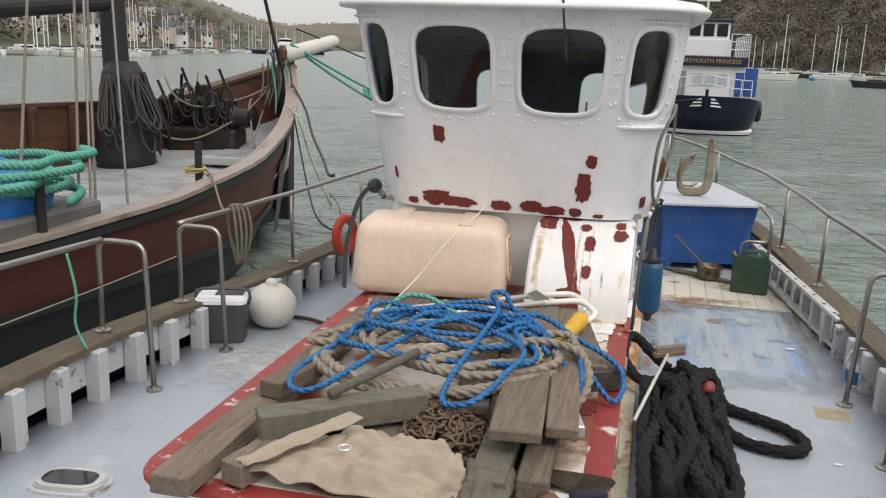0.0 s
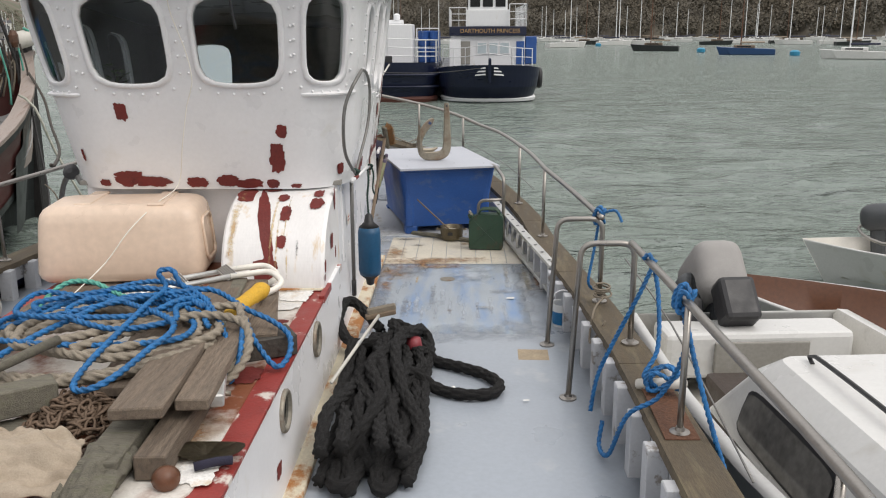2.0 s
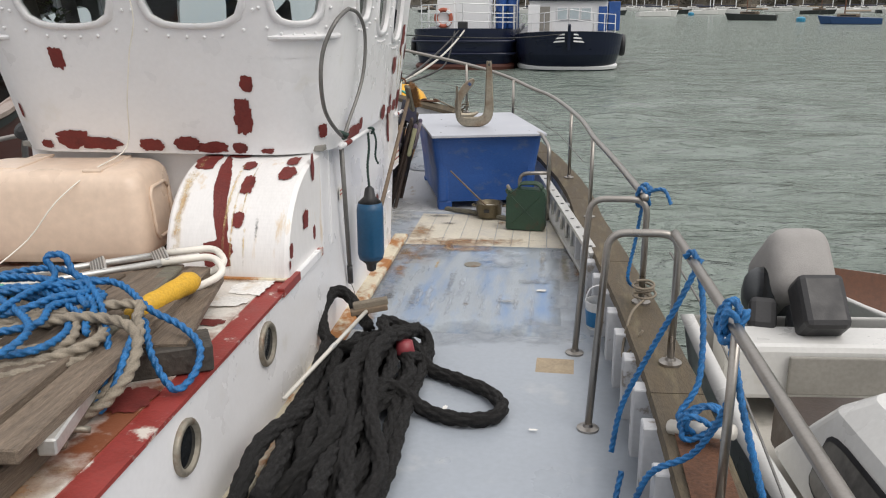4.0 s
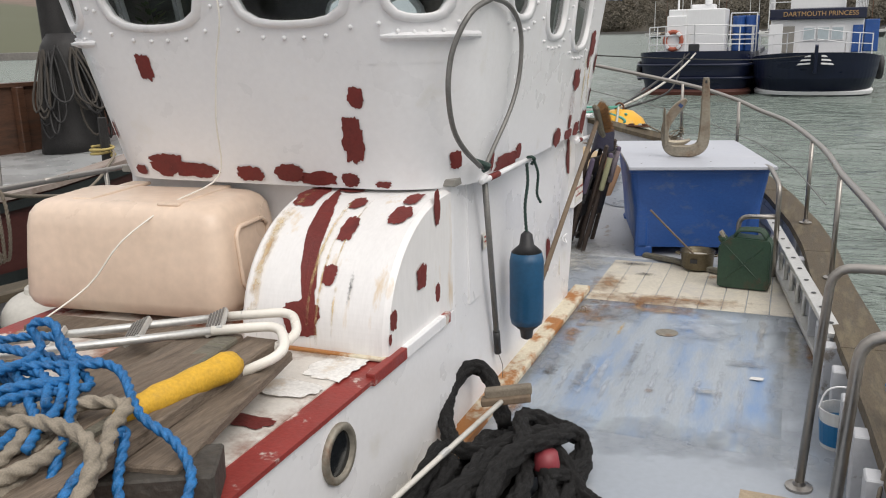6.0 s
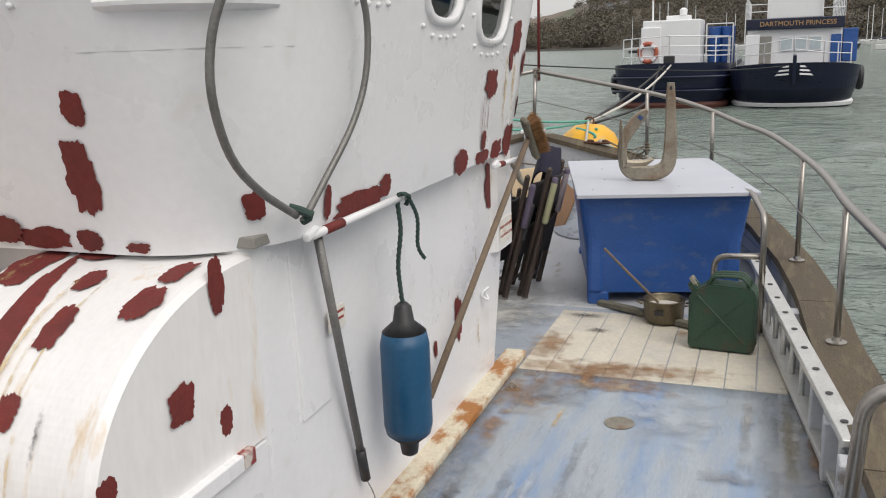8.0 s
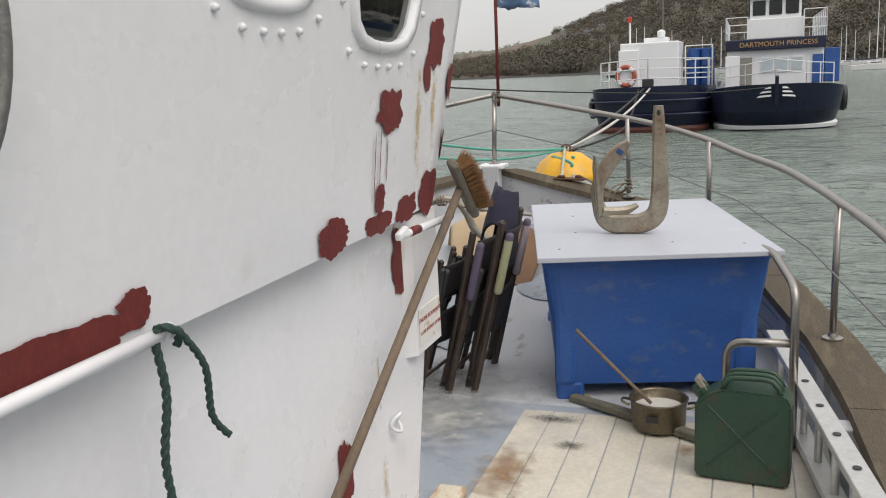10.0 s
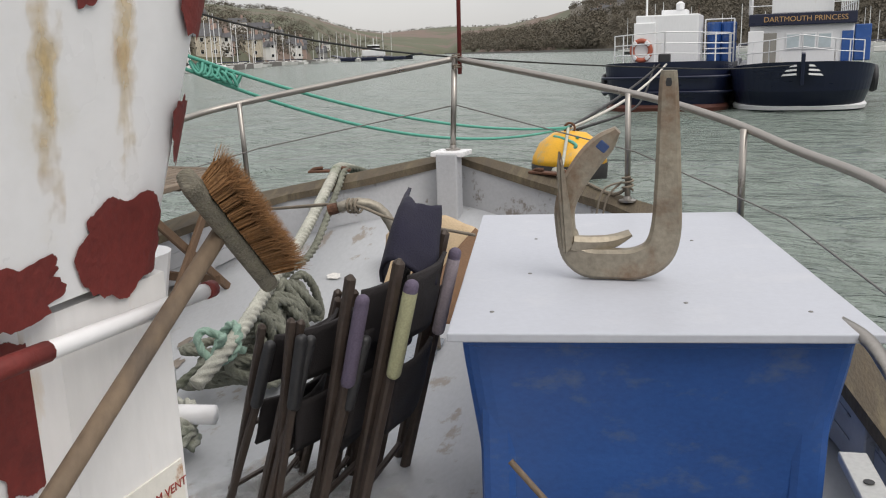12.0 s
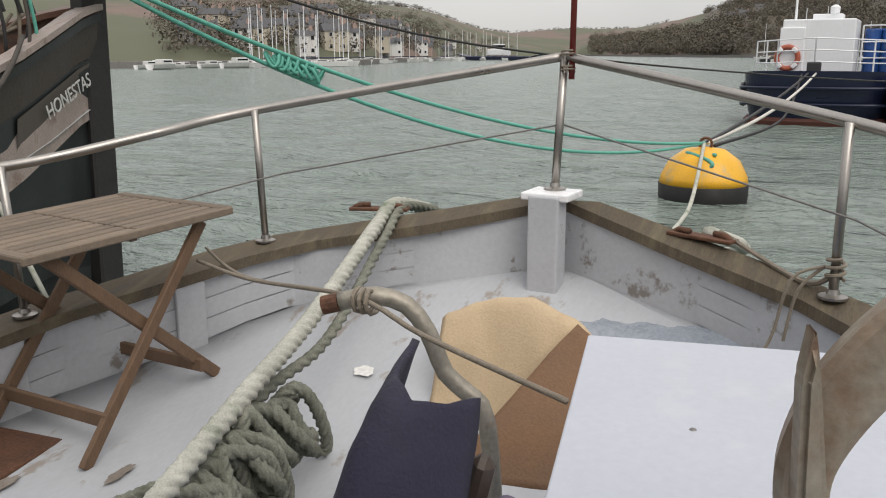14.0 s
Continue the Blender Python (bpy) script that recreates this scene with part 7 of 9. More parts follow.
part("ball", lathe([(0.02 + 0.17 * math.sin(a), 0.17 - 0.17 * math.cos(a)) for a in np.linspace(0.1, math.pi - 0.35, 14)], pose(-1.86, 5.76, 0.005, 0, 8, 0), 24), M_OFFWHITE, bf, smooth=True)
part("eye", lathe([(0.05, 0), (0.045, 0.04), (0.03, 0.055), (0.005, 0.055)], pose(-1.84, 5.76, 0.325, 0, 8, 0), 14), M_OFFWHITE, bf)
solid("hose_end", tube([(-1.78, 6.0, 0.02), (-1.6, 5.95, 0.03), (-1.45, 5.92, 0.02), (-1.2, 5.98, 0.02), (-0.95, 6.1, 0.02)], 0.016, 8, 0.04), M_BROWNMETAL, "dark hose lying across the port side deck", "hose", smooth=True)
solid("short_rope", tube([(-1.5, 6.05, 0.01), (-1.42, 6.2, 0.02), (-1.35, 6.12, 0.05), (-1.3, 6.3, 0.01)], 0.007, 6, 0.03), M_BLACK, "bit of black cord on the deck", "cord", smooth=True)
lb = thing("life_ring", (-1.97, 7.4, 0.27), "orange-red life ring hung inside the port rail", "life ring")
part("lanyard", tube([(-1.84, 7.27, 0.58), (-1.90, 7.3, 0.72), (-1.98, 7.3, 0.8)], 0.006, 6, 0.05), M_CORD, lb)
part("ring", tube([(-1.80 + 0.04 * math.cos(a), 7.25 + 0.12 * math.cos(a), 0.43 + 0.155 * math.sin(a)) for a in np.linspace(0, 2 * math.pi, 20, endpoint=False)], 0.042, 10, 0.05, True), M_ORANGE, lb, smooth=True)
dh = thing("exhaust_hose", (-0.95, 6.2, 0.6), "grey ribbed hose looped beside the wheelhouse", "hose")
part("hose", tube([(-0.95, 5.75, 1.08), (-1.1, 5.95, 1.12), (-1.3, 6.2, 0.95), (-1.5, 6.5, 0.55), (-1.6, 6.7, 0.1)], 0.02, 8, 0.05), M_WIRE, dh, smooth=True)
part("cap", lathe([(0.05, 0), (0.055, 0.03), (0.02, 0.05)], pose(-1.05, 5.85, 1.13, 60, 0, 0), 14), M_BLACK, dh)
rl = thing("rail_rope", (-2.2, 5.5, 0.8), "hank of grey-brown rope hung on the port rail", "rope")
for k in range(4):
    rope("hank", [(-2.14 + 0.02 * k, 5.75 + 0.03 * k, 0.90), (-2.10 + 0.02 * k, 5.72 + 0.04 * k, 0.7), (-2.12, 5.78 + 0.03 * k, 0.48), (-2.17, 5.83, 0.5 + 0.02 * k), (-2.20, 5.80, 0.7), (-2.18, 5.76, 0.9)], 0.011, M_CORD, rl, 3, True)
part("drop_line", tube([(-2.25, 4.0, 0.93), (-2.22, 4.02, 0.7), (-2.26, 4.05, 0.5), (-2.2, 4.06, 0.35)], 0.008, 6, 0.03), M_GREENROPE, rl, smooth=True)
part("wires", tube([(-2.3, 3.0, 0.66), (-2.3, 4.2, 0.64), (-2.25, 5.2, 0.66)], 0.005, 6, 0.1), M_CORD, rl)
# port rail forward of the gap, lower bar
fwd = thing("port_side_rail", (-2.1, 5.8, 0.9), "stainless rail between the gate and the wheelhouse on the port side", "side rail", kind="structure")
part("rail_tube", tube([(edge(-1, 5.15, 0.07), 5.15, 0.89)] + [(rail_x(-1, y), y, 0.89) for y in (5.6, 6.0, 6.4)], 0.019, 10, 0.1), M_STEEL, fwd, smooth=True)
# flush hatch aft to port
fh = thing("deck_hatch", (-1.72, 3.25, 0), "small oval deck hatch with a bright metal frame", "hatch")
ov = [(0.17 * (abs(math.cos(a)) ** 0.6) * (1 if math.cos(a) > 0 else -1), 0.10 * (abs(math.sin(a)) ** 0.6) * (1 if math.sin(a) > 0 else -1)) for a in np.linspace(0, 2 * math.pi, 28, endpoint=False)]
HMx = pose(-1.70, 3.22, 0, 0, 0, 8)
part("base", prism([(HMx @ Vector((x * 1.15, y * 1.2, 0))).xy[:] for x, y in ov], 0.0, 0.02, 0.006), M_BULWARK, fh)
part("frame", prism([(HMx @ Vector((x, y, 0))).xy[:] for x, y in ov], 0.018, 0.045, 0.012), M_ALU, fh, "bright metal frame")
part("pane", prism([(HMx @ Vector((x * 0.78, y * 0.68, 0))).xy[:] for x, y in ov], 0.04, 0.048, 0.002), M_DARKGLASS, fh, "dark glass")

# ---- ropes on the starboard rail ----
sr = thing("rail_ropes", (2.6, 5.0, 0.9), "bright blue rope knotted to the starboard rails", "rope")
xr = rail_x(1, 5.45)
rope("knot", [(xr + 0.03 * math.cos(a * 1.7), 5.58 + 0.05 * math.sin(a * 1.1), 0.89 + 0.05 * math.sin(a * 2.1)) for a in np.linspace(0, 11, 44)], 0.011, M_BLUEROPE, sr)
rope("drop", [(xr, 5.58, 0.86), (xr - 0.03, 5.56, 0.65), (xr - 0.06, 5.55, 0.45), (xr - 0.02, 5.60, 0.38)], 0.010, M_BLUEROPE, sr)
rope("tail", [(xr, 5.5, 0.92), (xr + 0.08, 5.45, 0.95), (xr + 0.12, 5.42, 0.88)], 0.010, M_BLUEROPE, sr)
xr = rail_x(1, 4.2)
rope("drop", [(xr + 0.02, 4.20, 0.96), (xr - 0.05, 4.18, 0.80), (xr - 0.14, 4.25, 0.55), (xr - 0.22, 4.32, 0.30), (xr - 0.25, 4.34, 0.08)], 0.012, M_BLUEROPE, sr)
rope("drop", [(xr - 0.03, 4.25, 0.95), (xr, 4.22, 0.97), (xr + 0.03, 4.15, 0.80), (xr + 0.02, 4.05, 0.55), (xr - 0.05, 4.0, 0.42), (xr + 0.02, 3.92, 0.40)], 0.012, M_BLUEROPE, sr)
rope("knot", [(xr + 0.02 + 0.07 * math.cos(a * 1.7), 3.92 + 0.05 * math.sin(a * 1.1), 0.44 + 0.05 * math.sin(a * 2.1)) for a in np.linspace(0, 11, 44)], 0.012, M_BLUEROPE, sr)
xr = rail_x(1, 3.55)
rope("knot", [(xr + 0.03 * math.cos(a * 1.7), 3.58 + 0.06 * math.sin(a * 1.1), 0.95 + 0.05 * math.sin(a * 2.1)) for a in np.linspace(0, 11, 44)], 0.012, M_BLUEROPE, sr)
rope("drop", [(xr, 3.58, 0.92), (xr + 0.04, 3.5, 0.7), (xr + 0.12, 3.42, 0.40), (xr + 0.2, 3.35, 0.15)], 0.012, M_BLUEROPE, sr)
rope("drop", [(xr, 3.58, 0.92), (xr + 0.02, 3.6, 0.7), (xr - 0.05, 3.7, 0.45), (xr - 0.18, 3.75, 0.33), (xr - 0.24, 3.85, 0.08), (xr - 0.26, 4.0, 0.05), (xr - 0.24, 4.05, 0.16)], 0.012, M_BLUEROPE, sr)
sp = thing("thole_pin", (2.6, 3.9, 0.35), "wooden pin through a rusty plate on the cap rail", "thole pin")
part("plate", boxed((0.15, 0.62, 0.006), pose(2.58, 3.75, cap_z(3.75) + 0.006, 0, 0, -1), 0.001, 1), M_RUST, sp)
part("pin", tube([(2.50, 4.02, 0.37), (2.68, 3.85, 0.45)], 0.028, 10, 1, curved=False), M_OFFWHITE, sp, smooth=True)
tw = thing("cord_lashing", (2.56, 5.4, 0.37), "pale cord lashed round the gate post foot", "cord")
xg = edge(1, 5.46, 0.07)
part("turns", tube([(xg + (0.03 + 0.03 * abs(math.sin(a * 0.3))) * math.cos(a), 5.46 + (0.03 + 0.05 * abs(math.sin(a * 0.3))) * math.sin(a), 0.37 + 0.004 * a) for a in np.linspace(0, 22, 80)], 0.007, 6, 0.02), M_CORD, tw, smooth=True)
part("line", tube([(xg, 5.4, 0.38), (2.46, 5.2, 0.36), (2.42, 5.05, 0.2), (2.5, 5.0, 0.36)], 0.007, 6, 0.03), M_CORD, tw, smooth=True)
solid("stay_wire", tube([(2.60, 5.0, 0.75), (2.72, 4.3, 0.58), (2.80, 3.2, 0.30)], 0.005, 6, 0.2), M_WIRE, "thin wire slanting down past the rail", "wire", smooth=True)


# ---- water, hills, sky line ----
SEA = -0.8


def sheet_axis(lo, hi, fine, grow):
    out, d, p = [0.0], fine, 0.0
    while p < hi:
        p += d
        d *= grow
        out.append(p)
    neg, d, p = [], fine, 0.0
    while p < -lo:
        p += d
        d *= grow
        neg.append(-p)
    return neg[::-1] + out


m = bpy.data.materials.new("green_grey_estuary_water")
m.use_nodes = True
n_, l_ = m.node_tree.nodes, m.node_tree.links
b_ = n_["Principled BSDF"]
b_.inputs["Base Color"].default_value = (0.200, 0.243, 0.216, 1)
b_.inputs["Roughness"].default_value = 0.16
b_.inputs["IOR"].default_value = 1.33
co_ = n_.new("ShaderNodeTexCoord")
prev = None
for sc, st, dist, stretch in ((0.5, 0.95, 0.95, (0.8, 2.0, 1)), (1.9, 0.9, 0.38, (0.8, 2.0, 1)), (8.0, 0.8, 0.06, (1, 1.6, 1))):
    mp_ = n_.new("ShaderNodeMapping")
    mp_.inputs["Scale"].default_value = stretch
    mp_.inputs["Rotation"].default_value = (0, 0, radians(12))
    l_.new(co_.outputs["Object"], mp_.inputs[0])
    t_ = n_.new("ShaderNodeTexNoise")
    t_.inputs["Scale"].default_value = sc
    t_.inputs["Detail"].default_value = 5
    t_.inputs["Distortion"].default_value = 0.6
    l_.new(mp_.outputs[0], t_.inputs[0])
    bp_ = n_.new("ShaderNodeBump")
    bp_.inputs["Strength"].default_value = st
    bp_.inputs["Distance"].default_value = dist
    l_.new(t_.outputs[0], bp_.inputs["Height"])
    if prev:
        l_.new(prev.outputs[0], bp_.inputs["Normal"])
    prev = bp_
l_.new(prev.outputs[0], b_.inputs["Normal"])
M_WATER = m

xs = sheet_axis(-2500, 2500, 0.35, 1.035)
ys = [y + 14 for y in sheet_axis(-2500, 3500, 0.35, 1.035)]
vv = []
for y in ys:
    for x in xs:
        d = math.hypot(x, y - 14)
        k = 1 / (1 + (d / 60) ** 2)
        z = 0.15 * noise.noise(Vector((x * 0.35, y * 0.75, 0))) + 0.08 * noise.noise(Vector((x * 0.9 + 5, y * 1.9, 3)))
        vv.append((x, y, SEA + k * z))
nx = len(xs)
ff = [(j * nx + i, j * nx + i + 1, (j + 1) * nx + i + 1, (j + 1) * nx + i) for j in range(len(ys) - 1) for i in range(nx - 1)]
tagged(mesh_from(vv, ff, "water", M_WATER, None, True), "choppy grey-green estuary water", "water", kind="structure")

# woods and clump colours are lightened a little, with distance haze painted in
M_WOODS = mat("bare_autumn_woods", (0.095, 0.083, 0.063), 0.9, 0, 0.35, 0.03, 0.4, 0.3, (0.11, 0.092, 0.062), 0.4, 0.05, sharp=0.3)
M_FIELD = mat("dull_pasture_and_plough", (0.150, 0.108, 0.085), 0.9, 0, 0.2, 0.01, 0.2, 0.1, (0.095, 0.10, 0.06), 0.5, 0.006, sharp=0.03)
M_CLUMP = mat("autumn_leaf_clumps", (0.100, 0.088, 0.066), 0.9, 0, 0.15, 0.05, 0.4, 0.0, (0.125, 0.100, 0.066), 0.4, 0.03, sharp=0.3)

# shore distance and crest by bearing, clockwise from ahead
CREST = [(-180, 2.5), (-90, 3.5), (-60, 4.2), (-42, 3.4), (-36.5, 3.5), (-32, 3.1), (-29, 2.5), (-26, 1.6), (-24, 1.35), (-20, 1.6), (-16, 1.55), (-12, 2.4), (-9, 3.5), (-5, 4.8), (-2, 5.8), (5, 6.6), (14, 7.0), (30, 6.6), (60, 5.2), (110, 4.0), (180, 2.5)]
SHORE = [(-180, 300), (-60, 170), (-45, 170), (-34, 200), (-29, 330), (-25, 900), (-20, 1300), (-16, 800), (-12, 620), (-6, 470), (0, 420), (6, 400), (25, 330), (60, 300), (180, 300)]
BACK = [(-180, 700), (-45, 800), (-30, 1000), (-25, 2000), (-18, 2200), (-12, 1100), (-4, 800), (30, 700), (180, 700)]


def hill_point(az, t):
    """t runs from the shore (0) to the crest (1) and over it."""
    r0, r1 = interp(SHORE, az), interp(BACK, az)
    r = r0 + (r1 - r0) * t
    h = math.tan(radians(interp(CREST, az))) * r1 + 2.2
    rise = min(1.0, t) ** 0.8 if t <= 1 else 1 - 0.3 * (t - 1)
    wob = 0.05 * h * noise.noise(Vector((az * 0.35, t * 2, 1))) + 0.03 * h * noise.noise(Vector((az * 1.3, t * 5, 4)))
    a = radians(az)
    return Vector((0.5 + r * math.sin(a), 8 + r * math.cos(a), SEA - 0.3 + 1.5 * (t > 0) + h * rise + wob * min(1, 3 * t)))


def hill(name, az0, az1, step, material, label):
    azs = list(np.arange(az0, az1 + step / 2, step))
    ts = [0, 0.02, 0.08, 0.16, 0.26, 0.38, 0.5, 0.62, 0.74, 0.86, 0.96, 1.0, 1.2]
    vv = [hill_point(a, t) for a in azs for t in ts]
    k = len(ts)
    ff = [(i * k + j, i * k + k + j, i * k + k + j + 1, i * k + j + 1) for i in range(len(azs) - 1) for j in range(k - 1)]
    return tagged(mesh_from(vv, ff, name, material, None, True), label, "hillside", kind="structure")


hill("hillside_far", -180, -24, 1.0, M_FIELD, "distant hill of ploughed and pasture fields")
hill("hillside_mid", -24, -12, 0.5, M_FIELD, "low hills at the far end of the estuary")
hill("hillside_wooded", -12, 180, 1.0, M_WOODS, "steep wooded hillside over the moorings")


# woods: loose clumps of twigs and leaves, uneven in outline
def woods(name, count, az_range, t_range, size, label, seed, leaves=64, leaf=0.45):
    rng = np.random.default_rng(seed)
    vs, fs = [], []
    for _ in range(count):
        az = rng.uniform(*az_range)
        t = rng.uniform(0, 1) ** 1.25 * (t_range[1] - t_range[0]) + t_range[0]
        c = np.array(hill_point(az, t))
        dist = math.hypot(c[0], c[1])
        s = size * rng.uniform(0.55, 1.3)
        h = s * rng.uniform(0.55, 1.0)
        q = rng.normal(size=(leaves, 3))
        q /= np.linalg.norm(q, axis=1)[:, None]
        q *= rng.uniform(0.25, 1.0, (leaves, 1)) ** 0.5
        pts = c + q * np.array([s * 0.55, s * 0.55, h * 0.5]) + np.array([0, 0, h * 0.5])
        for p, q1 in zip(pts, q):
            nm = q1 + rng.normal(size=3) * 0.45 + np.array([0, 0, 0.3])
            u = np.cross(nm, rng.normal(size=3))
            u /= np.linalg.norm(u)
            w = np.cross(nm, u)
            w /= np.linalg.norm(w)
            r = leaf * rng.uniform(0.5, 1.2)
            b = len(vs)
            vs += [p - u * r, p + w * r * 0.7, p + u * r, p - w * r * 0.7]
            fs.append((b, b + 1, b + 2, b + 3))
    return tagged(mesh_from(vs, fs, name, M_CLUMP), label, "trees", kind="stuff")


woods("woods_near", 6000, (-11, 34), (0.0, 1.0), 7, "bare autumn woodland on a steep riverside slope", 3, 60, 0.55)
woods("woods_crest", 1300, (-12, 34), (0.86, 1.0), 7.5, "ragged line of trees along the hill crest", 5, 70, 0.5)
woods("woods_point", 700, (-19, -10), (0.0, 0.35), 12, "dark trees on a point by the water", 6, 90, 0.8)
woods("woods_left", 300, (-46, -24), (0.02, 0.32), 7, "hedgerow trees and copses on the far hill", 8, 170, 0.26)
woods("woods_horizon", 420, (-46, -14), (0.97, 1.0), 5.5, "trees along the skyline", 9, 50, 0.5)


# ---- the sailing trawler moored alongside to port ----
tr = thing("sailing_trawler", (-6, 8, SEA), "old red-brown wooden sailing trawler with a black tarred mast", "sailing boat")
T_HALF = [(-6, 2.1), (6, 2.15), (8, 2.08), (10, 1.82), (11.2, 1.45), (12.2, 0.98), (13.0, 0.48), (13.62, 0.06)]
T_RAIL = [(-6, 0.44), (4, 0.37), (6, 0.37), (8, 0.45), (9.8, 0.64), (11, 0.92), (12.2, 1.28), (13.0, 1.58), (13.6, 1.80)]


def t_mid(y):
    return -5.2 - (13.62 - y) * 0.155


def t_x(y, side, inset=0.0):
    return t_mid(y) + side * max(0.01, soft(T_HALF, y) - inset)


tys = [-6 + 0.4 * i for i in range(49)] + [13.3, 13.5, 13.6]


def rz(y):
    return soft(T_RAIL, y)


def draw(y, z):
    """How far the bow draws in below the rail."""
    return 0.20 * max(0.0, rz(y) - z) * max(0.0, min(1.0, (y - 9) / 3.5))


def strake(side, lev, material, name, label="", inset=lambda y, k: 0.0):
    """A band of hull planking; lev gives heights by length, top first."""
    vv_, ff_ = [], []
    for y_ in tys:
        for k_, z_ in enumerate(lev(y_)):
            vv_.append((t_x(y_, side, inset(y_, k_) + draw(y_, z_)), y_, z_))
    k_ = len(lev(0))
    for i_ in range(len(tys) - 1):
        for j_ in range(k_ - 1):
            f_ = (i_ * k_ + j_, i_ * k_ + j_ + 1, i_ * k_ + k_ + j_ + 1, i_ * k_ + k_ + j_)
            ff_.append(f_ if side > 0 else f_[::-1])
    return tagged(mesh_from(vv_, ff_, name, material, tr, True), label)


def strake_part(y0, y1, lev, material, name, label, out):
    """A stretch of planking laid over the starboard bow."""
    ys_ = list(np.linspace(y0, y1, 9))
    vv_ = [(t_x(y_, 1, draw(y_, z_) - out), y_, z_) for y_ in ys_ for z_ in lev(y_)]
    k_ = len(lev(y0))
    ff_ = [(i_ * k_ + j_, i_ * k_ + j_ + 1, i_ * k_ + k_ + j_ + 1, i_ * k_ + k_ + j_) for i_ in range(8) for j_ in range(k_ - 1)]
    return tagged(mesh_from(vv_, ff_, name, material, tr, True), label)


for side in (1, -1):
    top = (lambda y: rz(y)) if side > 0 else (lambda y: max(rz(y), 1.05 + 0.05 * y / 4 if y < 12 else rz(y)))
    wale = lambda y: SEA + 0.55 + max(0, (y - 9)) ** 1.5 * 0.10
    strake(side, lambda y: (top(y), (top(y) + wale(y)) / 2, wale(y)), M_TRAWLRED, "upper_planking", "red-brown painted topsides", lambda y, k: 0.03 * k)
    strake(side, lambda y: (top(y) - 0.02, top(y) - 0.10), M_TRAWLDARK, "sheer_strake", "", lambda y, k: -0.035)
    strake(side, lambda y: (wale(y) + 0.05, wale(y) - 0.05), M_TRAWLDARK, "rubbing_strake", "", lambda y, k: -0.03 + 0.06)
    strake(side, lambda y: (wale(y), wale(y) - 0.5, SEA - 0.6), M_TRAWLDARK, "lower_planking", "dark green-black lower planking", lambda y, k: 0.06 + (0.05, 0.16, 0.4)[k] * (1 + 0.6 * max(0, (y - 9.5) / 4)))
    # inner bulwark and cap
    vv, ff = [], []
    for y in tys:
        for ins, dz in ((0.10, -0.9), (0.10, 0.0), (-0.05, 0.0), (-0.05, 0.05), (0.16, 0.05), (0.16, 0.0)):
            vv.append((t_x(y, side, ins), y, max(0.30, top(y) + dz)))
    k = 6
    for i in range(len(tys) - 1):
        for j in range(k - 1):
            f = (i * k + j, i * k + j + 1, i * k + k + j + 1, i * k + k + j)
            ff.append(f[::-1] if side > 0 else f)
    mesh_from(vv, ff, "bulwark_cap", M_TRAWLWOOD if side < 0 else M_TRAWLCAP, tr)
    for y in np.arange(4, 12.6, 0.55):
        if side < 0:
            part("timber_head", boxed((0.10, 0.12, top(y) - 0.3), pose(t_x(y, side, 0.16), y, (top(y) + 0.3) / 2), 0.01, 1), M_TRAWLWOOD, tr)
vv, ff = [], []
for y in tys:
    vv += [(t_x(y, -1, 0.08), y, 0.32 + max(0, y - 10) ** 2 * 0.05), (t_mid(y), y, 0.38 + max(0, y - 10) ** 2 * 0.05), (t_x(y, 1, 0.08), y, 0.32 + max(0, y - 10) ** 2 * 0.05)]
for i in range(len(tys) - 1):
    for j in range(2):
        ff.append((i * 3 + j, i * 3 + j + 1, i * 3 + 4 + j, i * 3 + 3 + j))
mesh_from(vv, ff, "deck", M_TRAWLDECK, tr, True)
bm = bmesh.new()
bar(bm, (-5.2, 13.60, 2.02), (-5.19, 13.50, SEA - 0.5), 0.17, 0.28, 0.02)
part("stem", bm, M_TARRED, tr)
strake_part(11.3, 13.58, lambda y: (rz(y) - 0.02, rz(y) - 0.38), M_BOWBROWN, "bow_planking", "weathered brown planking at the bow", 0.006)
strake_part(10.9, 13.58, lambda y: (rz(y) - 0.38, rz(y) - 0.9, SEA + 0.3), M_TRAWLDARK, "bow_planking", "black planking at the bow", 0.006)
# name board on the bow
nb = []
for y in (12.35, 12.7, 13.0, 13.3, 13.5):
    for z in (-0.42, -0.66):
        nb.append((t_x(y, 1, draw(y, rz(y) + z) - 0.012) + 0.01, y, rz(y) + z))
nbo = mesh_from(nb, [(i * 2, i * 2 + 1, i * 2 + 3, i * 2 + 2) for i in range(4)], "name_board", mat("dull_name_board", (0.085, 0.072, 0.060), 0.7), tr)
na, nc = (Vector((t_x(y, 1, draw(y, rz(y) - 0.54) - 0.02) + 0.03, y, rz(y) - 0.54)) for y in (12.68, 13.44))
ax_ = (nc - na).normalized()
az_ = ax_.cross(Vector((0, 0, 1))).normalized()
ay_ = az_.cross(ax_)
nm_ = Matrix((ax_, ay_, az_)).transposed().to_4x4()
nm_.translation = (na + nc) / 2 + az_ * 0.02
words("HONESTAS", 0.165, nm_, M_PALEPAINT, nbo, extrude=0.003)
part("mast", lathe([(0.19, 0), (0.18, 1.2), (0.165, 5), (0.12, 11)], pose(-6.48, 10.75, 0.3, 0, -1.5, 0), 16), M_TARRED, tr, smooth=True)
part("mast_coat", lathe([(0.42, 0), (0.40, 0.2), (0.36, 0.7), (0.33, 1.1), (0.28, 1.35), (0.20, 1.5)], pose(-6.42, 10.75, 0.33), 16), M_TARRED, tr, smooth=True)
rng = np.random.default_rng(12)
